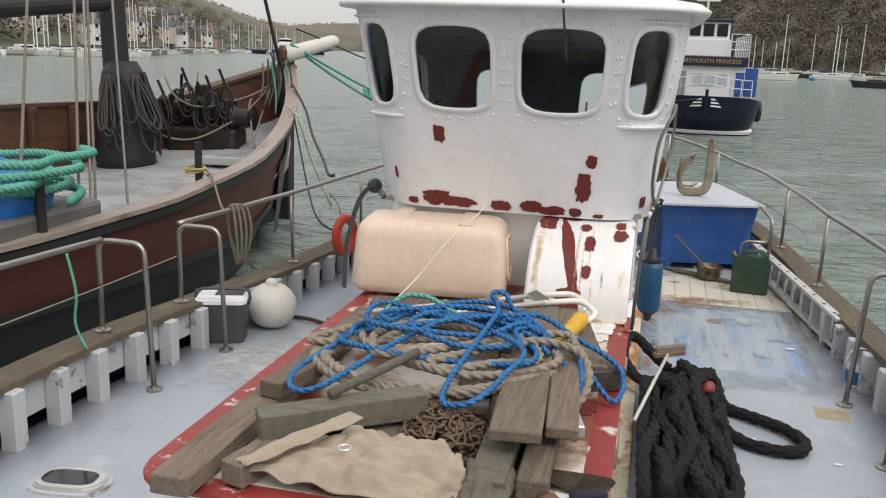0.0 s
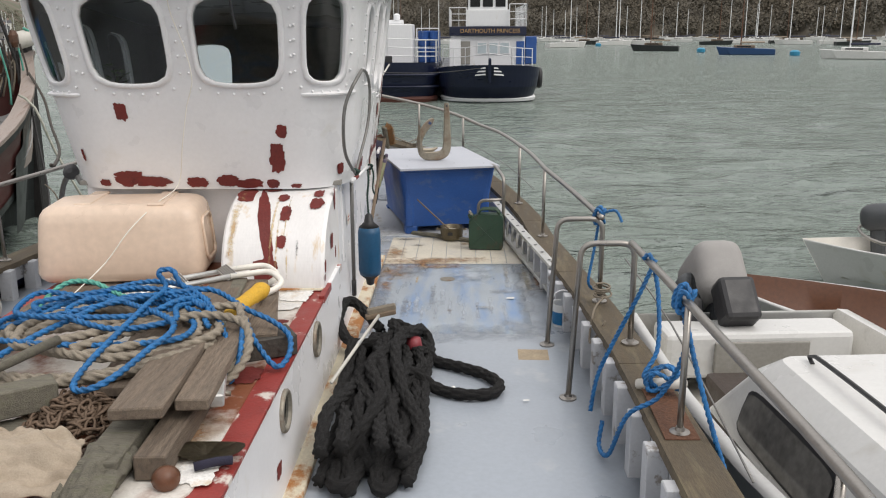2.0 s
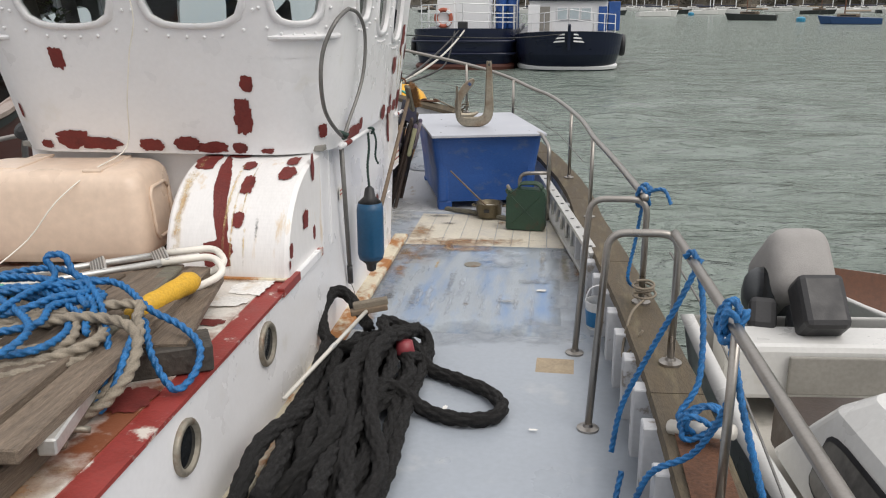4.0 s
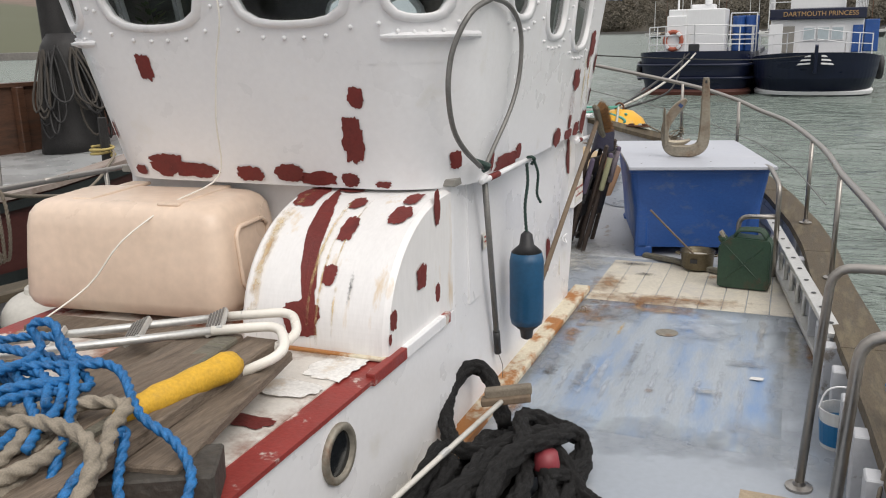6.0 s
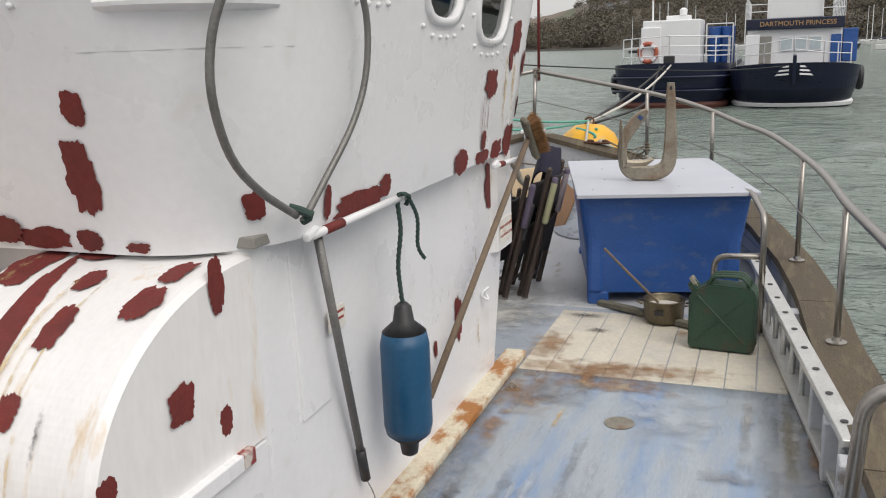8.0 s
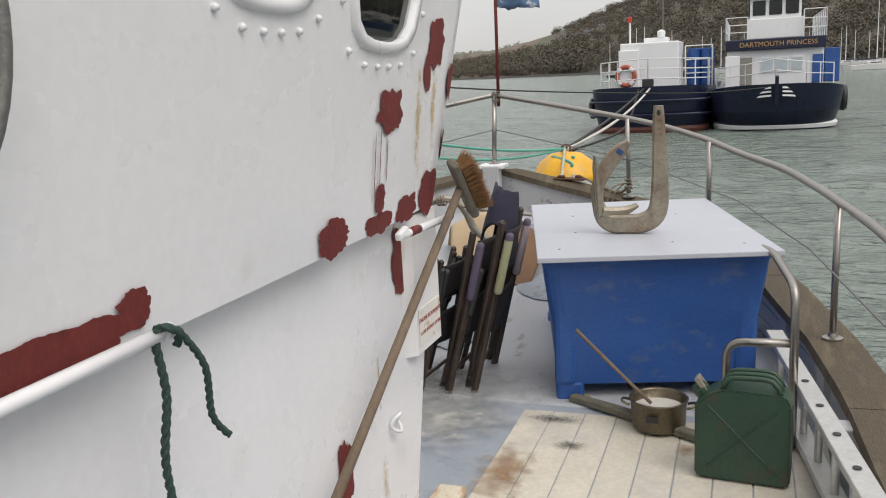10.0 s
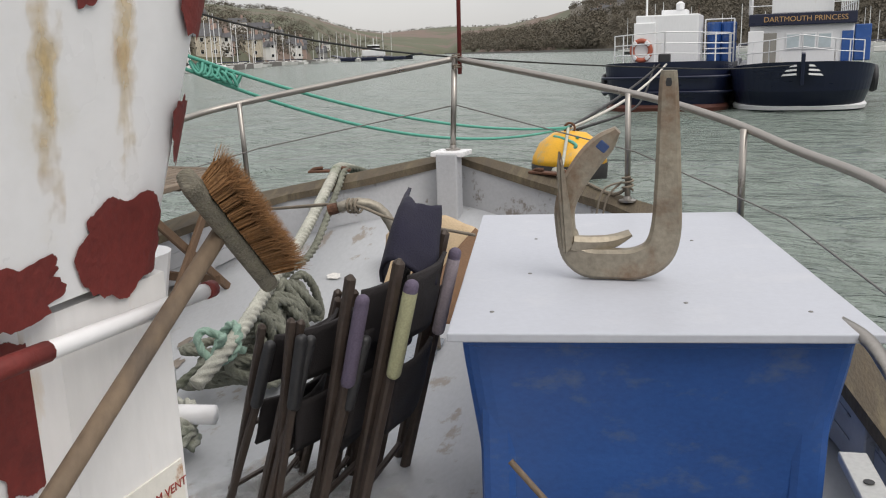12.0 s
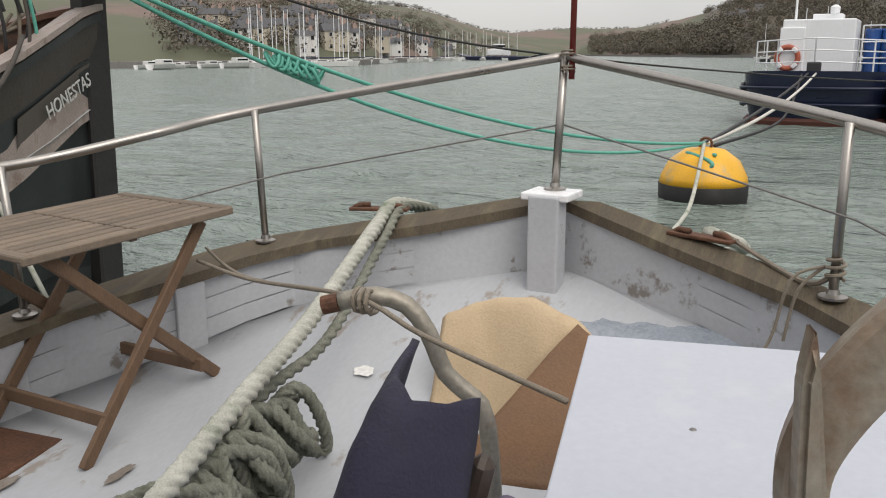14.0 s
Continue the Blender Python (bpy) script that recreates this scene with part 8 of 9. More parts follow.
for i in range(24):
    a = rng.uniform(-0.9, 1.9)
    p = Vector((-6.40 + 0.30 * math.cos(a), 10.75 - 0.32 * math.sin(a) - 0.05, 1.50 + rng.uniform(0, 0.2)))
    o = Vector((math.cos(a), -math.sin(a), 0)) * rng.uniform(0.05, 0.16) + Vector((0.06, 0, 0))
    w = Vector((math.sin(a), math.cos(a), 0)) * rng.uniform(0.03, 0.09)
    dl = rng.uniform(0.65, 1.0)
    part("halyard_coil", tube([p, p + o * 0.6 + w - Vector((0, 0, dl * 0.4)), p + o * 1.3 + w * 1.4 - Vector((0, 0, dl * 0.85)), p + o * 1.6 - Vector((0, 0, dl)), p + o * 1.3 - w * 1.4 - Vector((0, 0, dl * 0.8)), p + o * 0.5 - w - Vector((0, 0, dl * 0.35)), p], 0.015, 6, 0.06), (M_TARRED, M_TARRED, M_DARKCORD)[i % 3], tr, smooth=True)
# windlass and its lines
wl_ = part("windlass", boxed((1.15, 0.5, 0.4), pose(-5.85, 12.0, 0.66, 0, 0, 6), 0.08, 3), M_GREASE, tr)
for sx, hh in ((-0.5, 0.55), (-0.05, 0.7), (0.42, 0.5)):
    part("cheek", boxed((0.07, 0.42, hh), pose(-5.85 + sx, 12.0, 0.8 + hh / 2, 0, 0, 6), 0.03, 2), M_GREASE, wl_)
for sx, r, w, z in ((-0.72, 0.19, 0.16, 1.05), (-0.28, 0.16, 0.18, 1.15), (0.18, 0.24, 0.05, 1.12), (0.28, 0.15, 0.14, 1.1), (0.64, 0.19, 0.16, 1.02)):
    part("drum", lathe([(r * 0.4, -w), (r, -w), (r * 0.75, -w * 0.6), (r * 0.7, w * 0.6), (r, w), (r * 0.4, w)], pose(-5.85 + sx, 12.0, z, 0, 90, 6), 18), M_GREASE, wl_, smooth=False)
for i in range(6):
    p = Vector((-6.35 + 0.2 * i, 11.75 + 0.05 * (i % 2), 1.2 + 0.1 * (i % 3)))
    part("lever", tube([p, p + Vector((rng.uniform(-0.1, 0.1), -0.1, 0.35))], 0.022, 6, 1, curved=False), M_GREASE, wl_)
    part("hanging_coil", tube([p + Vector((0.10 * math.cos(a) * (1 + 0.2 * math.sin(a * 0.31)), -0.12 + 0.03 * math.sin(a * 1.3), -0.12 + (0.22 + 0.04 * math.sin(a * 0.4)) * math.sin(a))) for a in np.linspace(0, 16, 60)], 0.012, 5, 0.05), (M_DARKCORD, M_TARRED, M_TARRED)[i % 3], wl_, smooth=True)
for pts in (((-4.95, 12.8, 1.72), (-5.15, 12.3, 1.25), (-5.35, 11.8, 0.95), (-5.75, 11.35, 0.72), (-6.15, 11.05, 0.85), (-6.4, 10.9, 1.35)),
            ((-6.35, 11.7, 1.6), (-6.1, 11.6, 1.3), (-5.7, 11.7, 1.18), (-5.2, 12.2, 1.35), (-4.95, 12.7, 1.6)),
            ((-5.2, 12.25, 1.30), (-5.12, 12.0, 1.2), (-4.98, 11.8, 0.85), (-4.85, 11.6, 0.62)),
            ((-5.0, 12.7, 1.7), (-5.0, 12.2, 1.1), (-4.95, 11.8, 0.7), (-4.75, 11.5, 0.60)),
            ((-6.3, 12.6, 1.65), (-6.2, 12.2, 1.1), (-6.0, 11.9, 1.45))):
    part("loose_line", tube([Vector(q) for q in pts], 0.014, 6, 0.1), M_CORD, tr, smooth=True)
for i in range(14):
    p = Vector((-5.0 + 0.05 * (i % 5) + rng.uniform(-0.05, 0.05), 12.85 - 0.05 * i + rng.uniform(-0.05, 0.05), 1.95 + rng.uniform(-0.1, 0.1)))
    q = p + Vector((rng.uniform(-0.08, 0.12), rng.uniform(-0.15, 0.05), -rng.uniform(0.45, 0.8)))
    part("bow_line", tube([p, (p + q) / 2 + Vector((0.03, 0.02, -0.04)), q], 0.014, 6, 0.1), (M_DARKCORD, M_TARRED, M_CORD, M_GREENROPE)[i % 4 if i != 7 else 0], tr, smooth=True)
part("deck_fitting", lathe([(0.02, 0), (0.16, 0), (0.17, 0.02), (0.02, 0.025)], pose(-4.75, 10.35, 0.37), 20), M_WET, tr)
for dx, dy in ((0, 0), (0.12, -0.2), (0.22, -0.42)):
    part("forestay", tube([(-5.0 + dx, 12.9 + dy, 1.7), (-6.3, 11.0, 10.5)], 0.018, 6, 2, curved=False), M_TARRED, tr)
    part("dead_eye", lathe([(0.03, -0.12), (0.06, -0.05), (0.06, 0.05), (0.03, 0.12)], pose(-4.98 + dx, 12.88 + dy, 2.0), 10), M_TRAWLWOOD, tr)
for (x, y, mm) in ((-4.35, 6.9, M_CORD), (-4.4, 7.15, M_WIRE), (-4.42, 7.25, M_CORD), (-4.45, 6.2, M_CORD), (-4.5, 7.9, M_WIRE)):
    part("shroud", tube([(x, y, 0.4), (-6.4, 10.2, 10.5)], 0.014, 6, 2, curved=False), mm, tr)
part("bowsprit", lathe([(0.13, 0), (0.11, 1.6), (0.08, 1.7)], look((-5.0, 12.9, 1.95), (-4.6, 15.2, 2.35)) @ pose(0, 0, 0, 180, 0, 0), 14), M_OFFWHITE, tr, smooth=True)
part("gaff_boom", lathe([(0.12, 0), (0.12, 5)], look((-6.4, 10.4, 2.6), (-8.0, 4.0, 1.9)) @ pose(0, 0, 0, 180, 0, 0), 14), M_TARRED, tr)
for y in (6.3, 9.0):
    part("stanchion", tube([(-4.28, y, 0.35), (-4.28, y, 0.98)], 0.045, 8, 1, curved=False), M_TARRED, tr)
part("hatch_board", boxed((0.7, 1.0, 0.12), pose(-5.0, 11.35, 0.50, 0, 0, 8), 0.02), M_TRAWLDECK, tr)
part("yellow_line", tube([(-4.28 + (0.10 + 0.03 * math.sin(a * 0.7)) * math.cos(a) - 0.04, 9.0 + 0.11 * math.sin(a), 0.60 + 0.006 * a) for a in np.linspace(0, 17, 60)], 0.014, 6, 0.05), mat("faded_yellow_rope", (0.42, 0.33, 0.12), 0.8), tr, smooth=True)
solid("breast_line", tube([(-4.2, 9.0, 0.66), (-4.0, 8.8, 0.62), (-3.3, 7.7, 0.52), (-2.6, 6.5, 0.72), (-2.18, 5.8, 0.90)], 0.013, 6, 0.2), M_CORD, "thin grey-brown line from the trawler to the port rail", "line", smooth=True)
# blue cover with green warps
bc = thing("covered_gear", (-4.9, 6.3, 0.35), "gear under a blue tarpaulin heaped with green warps", "covered gear")
bm = lathe([(0.62, 0), (0.70, 0.25), (0.58, 0.50), (0.25, 0.66), (0.02, 0.70)], pose(-5.0, 6.2, 0.45), 22)
for v_ in bm.verts:
    v_.co += Vector((noise.noise(v_.co * 3), noise.noise(v_.co * 3 + Vector((5, 0, 0))), noise.noise(v_.co * 4))) * 0.10
part("tarpaulin", bm, M_BLUETARP, bc, smooth=True)
rope("warp", loops(-4.85, 6.45, 0.70, 0.68, 0.62, 4.3, 0.22, 51, 0.09, 11), 0.042, M_GREENROPE, bc, 4, False, 2.4, 0.3)
part("gear_box", boxed((1.2, 1.6, 0.35), pose(-4.9, 6.4, 0.42), 0.05), M_WIRE, bc)
gl = thing("green_mooring_line", (-4.9, 13.3, 1.9), "pair of green polypropylene mooring lines to the buoy", "rope")
BU = Vector((-1.46, 21.6, SEA))
for d, sag in ((0.0, 0.30), (0.10, 0.20)):
    a, b = Vector((-4.92, 13.2 - d, 2.10 + 0.5 * d)), BU + Vector((0, -0.05, 0.86))
    pts = [a.lerp(b, t) + Vector((0, 0, -4 * sag * 2.2 * t * (1 - t))) for t in np.linspace(0, 1, 12)]
    part("line", tube(pts, 0.022, 7, 0.2), M_GREENROPE, gl, smooth=True)
for t in (0.205, 0.215, 0.225, 0.235, 0.245, 0.255):
    c = Vector((-4.92, 13.15, 2.12)).lerp(BU + Vector((0, 0, 0.86)), t) - Vector((0, 0, 0.25 * 4 * t * (1 - t) * 2.2))
    part("knot", tube([c + Vector((0.05 * math.cos(a * 1.7 + 9 * t), 0.08 * math.sin(a + 30 * t), 0.07 * math.sin(2.3 * a + 50 * t))) for a in np.linspace(0, 8, 24)], 0.018, 6, 0.03), M_GREENROPE, gl, smooth=True)
gl2 = solid("spring_line", tube([(-4.62, 12.5, 1.52), (-4.2, 12.0, 1.2), (-3.8, 11.3, 0.9), (-3.2, 10.2, 0.72), (-2.5, 8.6, 0.78), (-2.05, 7.6, 0.92)], 0.018, 7, 0.2), M_DARKCORD, "dark slack mooring line between the two boats", "rope", smooth=True)
solid("dark_stay", tube([(-5.0, 13.5, 2.4), (-3.4, 17.5, 1.5), (0.3, 26, 0.9), (2.5, 35, 0.7)], 0.014, 6, 0.5), M_TARRED, "thin dark line running out over the water", "line", smooth=True)
solid("dock_line", tube([(-4.5, 12.2, 1.2), (-3.4, 10.2, 0.3), (-2.6, 8.6, 0.25), (-2.1, 7.9, 0.3)], 0.012, 6, 0.2), M_TARRED, "thin dark line between the two boats", "line", smooth=True)

solid("white_fall", tube([(-4.34, 11.6, 1.27), (-4.15, 11.62, 1.1), (-3.98, 11.7, 0.5), (-3.7, 11.8, -0.2)], 0.018, 6, 0.2), M_MOORING, "pale rope hanging over the trawler's bow", "rope", smooth=True)

# ---- mooring buoy ----
by = thing("mooring_buoy", BU, "large yellow mooring buoy with a black lower half", "buoy")
part("float", lathe([(0.02, 0.80), (0.30, 0.76), (0.52, 0.60), (0.64, 0.36), (0.665, 0.24)][::-1], pose(*BU), 28), M_BUOY, by, smooth=True)
part("skirt", lathe([(0.5, -0.4), (0.66, -0.1), (0.672, 0.24), (0.66, 0.25)], pose(*BU), 28), M_WET, by, smooth=True)
part("ring", tube([BU + Vector((0.09 * math.cos(a), 0.02, 0.84 + 0.09 * math.sin(a))) for a in np.linspace(0, 6.28, 12, endpoint=False)], 0.022, 6, 0.03, True), M_RUST, by)
part("lashing", tube([BU + Vector((0.22 * math.cos(a * 1.3), -0.35 + 0.14 * math.sin(a), 0.62 + 0.1 * math.cos(a * 0.9))) for a in np.linspace(0, 9, 26)], 0.03, 6, 0.06), M_GREENROPE, by, smooth=True)
bs = thing("buoy_strop", BU, "weed-grown rope strop from the buoy to the bow", "rope")
part("strop", tube([BU + Vector((0, -0.1, 0.85)), BU + Vector((0.25, -2.0, 0.2)), BU + Vector((0.6, -5.0, 0.25)), (0.55, 12.6, 0.42), (0.62, 11.5, 0.72)], 0.028, 7, 0.2), M_MOORING, bs, smooth=True)
part("weed", tube([BU + Vector((0.62, -5.2, 0.20)), BU + Vector((0.68, -6.0, 0.25)), BU + Vector((0.72, -6.8, 0.36))], 0.07, 7, 0.1), M_GREYWOOD, bs, smooth=True)

# ---- work barge and passenger ferry beyond the buoy ----
bg = thing("work_barge", (-0.9, 38, SEA), "navy blue steel work barge with a white wheelhouse", "barge")


def ship_hull(parent, cx, y0, length, half, z_top, material, bow_round, label, rake=0.6, sheer=0.25):
    vv_, ff_ = [], []
    lev = [(SEA - 0.4, 0.86, rake), (SEA + 0.05, 0.90, rake * 0.7), ((SEA + z_top) / 2, 0.97, rake * 0.3), (z_top, 1.0, 0.0)]
    ts = np.linspace(-1, 1, 31)
    for z_, k_, back in lev:
        for t_ in ts:
            a_ = t_ * math.pi / 2
            w_ = math.copysign(abs(math.sin(a_)) ** bow_round, a_)
            dy = 1 - abs(math.cos(a_)) ** bow_round
            vv_.append((cx + half * k_ * w_, y0 + back + dy * half * 0.9, z_ + (sheer * (1 - dy) if z_ == z_top else 0)))
        vv_.append((cx + half * k_, y0 + length, z_))
        vv_.append((cx - half * k_, y0 + length, z_))
    n_c = len(ts) + 2
    for r_ in range(3):
        for i_ in range(n_c):
            j_ = (i_ + 1) % n_c
            ff_.append((r_ * n_c + i_, r_ * n_c + j_, (r_ + 1) * n_c + j_, (r_ + 1) * n_c + i_))
    ff_.append(tuple(range(3 * n_c, 4 * n_c)))
    return tagged(mesh_from(vv_, ff_, "hull", material, parent), label)


def railing(parent, pts, h, mats=M_FERRYWHITE, bars=2, r=0.03):
    """A post and bar railing round a deck edge."""
    for a_, b_2 in zip(pts, pts[1:]):
        a_, b_2 = Vector(a_), Vector(b_2)
        n_p = max(1, round((b_2 - a_).length / 0.9))
        for i_ in range(n_p + 1):
            p_ = a_.lerp(b_2, i_ / n_p)
            part("rail_post", tube([p_, p_ + Vector((0, 0, h))], r, 5, 9, curved=False), mats, parent)
        for k_ in range(1, bars + 1):
            part("rail_bar", tube([a_ + Vector((0, 0, h * k_ / bars)), b_2 + Vector((0, 0, h * k_ / bars))], r * 0.8, 5, 9, curved=False), mats, parent)


BX, BY = -1.5, 36.6
ship_hull(bg, BX, BY, 14, 2.15, 0.72, M_NAVY, 0.55, "navy blue steel hull", 0.5, 0.15)
for z in (0.35, -0.15):
    part("rubbing_band", tube([(BX + 2.2 * math.copysign(abs(math.sin(a)) ** 0.55, a), BY - 0.02 + (0.75 - z) * 0.12 + (1 - abs(math.cos(a)) ** 0.355) * 1.95, z) for a in np.linspace(-1.5, 1.5, 25)], 0.05, 6, 0.3, curved=False), M_NAVY, bg)
part("boot_top", tube([(BX + 1.98 * math.copysign(abs(math.sin(a)) ** 0.55, a), BY + 0.36 + (1 - abs(math.cos(a)) ** 0.355) * 1.9, SEA + 0.10) for a in np.linspace(-1.5, 1.5, 25)], 0.14, 6, 0.3, curved=False), M_BOOT, bg)
hs = part("wheelhouse", boxed((2.15, 2.4, 2.0), pose(-1.60, 39.6, 1.45), 0.04), M_FERRYWHITE, bg)
part("side_wing", boxed((0.75, 2.0, 1.7), pose(-2.35, 39.3, 1.35), 0.03), M_FERRYWHITE, bg)
part("roof_gear", boxed((0.9, 0.9, 0.18), pose(-1.45, 39.8, 2.55), 0.03), M_FERRYWHITE, bg)
part("search_light", lathe([(0.05, 0), (0.14, 0.05), (0.15, 0.25), (0.05, 0.32)], pose(-1.25, 39.4, 2.6), 12), M_FERRYWHITE, bg)
part("mast", tube([(-2.4, 39.2, 2.3), (-2.4, 39.2, 3.3)], 0.04, 6, 1, curved=False), M_FERRYWHITE, bg)
part("mast_head", boxed((0.14, 0.14, 0.2), pose(-2.4, 39.2, 3.35), 0.02), M_ORANGE, bg)
part("bow_mast", tube([(-1.2, 39.6, 2.6), (-1.2, 39.6, 4.6)], 0.03, 6, 1, curved=False), M_WIRE, bg)
lr = part("life_ring", tube([(-2.45 + 0.32 * math.cos(a), 38.25, 1.25 + 0.34 * math.sin(a)) for a in np.linspace(0, 6.28, 20, endpoint=False)], 0.085, 8, 0.1, True), mat("dull_orange_vinyl", (0.36, 0.09, 0.05), 0.5), bg, "white and orange life ring", True)
for a in (0.8, 2.4, 3.9, 5.5):
    part("white_band", boxed((0.14, 0.19, 0.20), pose(-2.45 + 0.32 * math.cos(a), 38.25, 1.25 + 0.34 * math.sin(a), 0, -math.degrees(a), 0), 0.03), M_FERRYWHITE, lr)
for i in range(3):
    for j in range(2):
        part("barrel", lathe([(0.24, 0), (0.26, 0.05), (0.25, 0.35), (0.26, 0.65), (0.24, 0.7)], pose(-0.1 + 0.5 * j, 40.3 + 0.3 * i, 0.75 + 0.0, 0, 0, 0), 14), M_BLUETUB, bg)
        part("barrel", lathe([(0.24, 0), (0.26, 0.05), (0.25, 0.35), (0.26, 0.65), (0.24, 0.7)], pose(-0.1 + 0.5 * j, 40.3 + 0.3 * i, 1.47, 0, 0, 0), 14), M_BLUETUB, bg)
railing(bg, [(BX - 1.95, 38.7, 0.72), (BX - 1.15, 37.5, 0.75), (BX, 37.0, 0.8), (BX + 1.15, 37.5, 0.75), (BX + 2.0, 38.7, 0.72), (BX + 2.05, 41, 0.72)], 1.05, bars=3, r=0.025)
railing(bg, [(-0.4, 40.0, 0.72), (0.6, 40.0, 0.72)], 1.55, bars=3, r=0.03)
part("bitts", boxed((0.4, 0.2, 0.3), pose(BX, 36.95, 0.98), 0.04), M_BLACK, bg)
part("tyre", tube([(BX - 2.17, 38.0 + 0.3 * math.cos(a), 0.1 + 0.3 * math.sin(a)) for a in np.linspace(0, 6.28, 16, endpoint=False)], 0.10, 8, 0.1, True), M_BLACK, bg)
for dx, mm in ((-0.12, M_TARRED), (0.1, M_OFFWHITE)):
    a, b = Vector((BX + dx, 36.7, 0.8)), BU + Vector((0, 0.1, 0.85))
    part("bow_line", tube([a.lerp(b, t) - Vector((0, 0, 1.6 * (0.25 if dx < 0 else 0.55) * t * (1 - t))) for t in np.linspace(0, 1, 10)], 0.035, 6, 1), mm, bg, smooth=True)
part("bow_line", tube([(BX - 0.3, 36.8, 0.8), (-1.4, 30, -0.1), BU + Vector((0.1, 0.2, 0.8))], 0.03, 6, 1), M_TARRED, bg, smooth=True)

fy = thing("passenger_ferry", (3.5, 39, SEA), "navy and white passenger ferry moored bow on", "ferry")
FX, FYY = 2.8, 35.9
ship_hull(fy, FX, FYY, 20, 2.2, 0.50, M_NAVY, 0.75, "navy hull with a white waterline", 1.3, 0.28)
part("boot_top", tube([(FX + 2.0 * math.copysign(abs(math.sin(a)) ** 0.75, a), FYY + 0.92 + (1 - abs(math.cos(a)) ** 0.75) * 1.85, SEA + 0.12) for a in np.linspace(-1.5, 1.5, 25)], 0.12, 6, 0.3, curved=False), M_FERRYWHITE, fy)
for i in range(3):
    for sx in (-1, 1):
        bm = bmesh.new()
        bar(bm, (FX + sx * 0.18, FYY + 0.02, 0.66 - 0.13 * i), (FX + sx * (1.05 - 0.1 * i), FYY + 0.36, 0.60 - 0.13 * i), 0.05, 0.06, 0.0)
        part("white_stripe", bm, M_FERRYWHITE, fy)
part("stem_bar", boxed((0.12, 0.2, 1.0), pose(FX, FYY + 0.06, 0.55, 12, 0, 0), 0.02), M_NAVY, fy)
cabin = part("saloon", boxed((3.3, 9, 1.55), pose(FX, 43.6, 1.20), 0.04), M_FERRYWHITE, fy)
for x, w in ((-1.05, 0.55), (1.45, 0.35)):
    part("doorway", boxed((w, 0.06, 1.0), pose(FX + x, 39.08, 1.2), 0.01), M_INTERIOR if w > 0.4 else M_BLUETUB, cabin)
for x in (-0.35, 0.15, 0.65):
    wi = part("window", boxed((0.46, 0.05, 0.55), pose(FX + x + 0.1, 39.085, 1.40), 0.01), M_FERRYWHITE, cabin)
    part("pane", boxed((0.38, 0.05, 0.45), pose(FX + x + 0.1, 39.075, 1.40), 0.005), mat("pale_saloon_glass", (0.45, 0.52, 0.55), 0.15), wi)
part("post", boxed((0.5, 0.3, 1.25), pose(FX - 1.45, 38.9, 1.15), 0.02), M_FERRYWHITE, cabin)
band = part("name_band", boxed((3.4, 8.6, 0.40), pose(FX, 43.2, 2.14), 0.03), M_NAVY, fy)
words("DARTMOUTH PRINCESS", 0.245, pose(FX + 0.1, 38.885, 2.14, 90, 0, 0), M_GOLD, band, extrude=0.004)
railing(fy, [(FX - 1.7, 46, 2.34), (FX - 1.7, 39.0, 2.34), (FX - 0.95, 39.0, 2.34)], 0.8, bars=3, r=0.022)
railing(fy, [(FX + 0.95, 39.0, 2.34), (FX + 1.7, 39.0, 2.34), (FX + 1.7, 46, 2.34)], 0.95, bars=3, r=0.022)
railing(fy, [(FX - 2.0, 39.2, 0.62), (FX - 1.0, 37.6, 0.7), (FX, 37.0, 0.85), (FX + 1.0, 37.6, 0.7), (FX + 2.0, 39.2, 0.62)], 0.75, bars=2, r=0.022)
wh = part("wheelhouse", boxed((1.9, 2.2, 0.72), pose(FX, 40.2, 2.70), 0.03), M_FERRYWHITE, fy)
wt = part("wheelhouse_top", boxed((1.75, 2.0, 0.75), pose(FX, 40.3, 3.42), 0.05), M_FERRYWHITE, fy)
for x in (-0.56, 0, 0.56):
    part("window", boxed((0.44, 0.05, 0.52), pose(FX + x, 39.285, 3.44), 0.02), M_DARKGLASS, wt)
for sx in (-1, 1):
    for y in (39.8, 40.6):
        part("window", boxed((0.05, 0.6, 0.52), pose(FX + sx * 0.885, y, 3.44), 0.02), M_DARKGLASS, wt)
part("roof", boxed((2.0, 2.3, 0.10), pose(FX, 40.3, 3.84), 0.03), M_NAVY, fy)
part("mast", tube([(FX - 0.1, 40.2, 3.8), (FX - 0.1, 40.2, 5.4)], 0.05, 6, 1, curved=False), M_FERRYWHITE, fy)
part("mast_yard", tube([(FX - 0.6, 40.2, 4.7), (FX + 0.4, 40.2, 4.7)], 0.03, 6, 1, curved=False), M_FERRYWHITE, fy)
part("stair", boxed((0.5, 2.5, 1.2), pose(FX + 1.95, 40.6, 1.3), 0.03), M_BLUETUB, fy)
part("tyre", tube([(FX + 2.25, 38.4 + 0.28 * math.cos(a), 0.15 + 0.32 * math.sin(a)) for a in np.linspace(0, 6.28, 16, endpoint=False)], 0.14, 8, 0.1, True), M_BLACK, fy)
part("bow_rope", tube([(FX - 0.6, 36.6, 0.75), (FX - 1.4, 37.0, 0.2), (FX - 2.2, 37.6, 0.35), (FX - 3.0, 38.0, 0.7)], 0.04, 6, 0.3), M_OFFWHITE, fy, smooth=True)


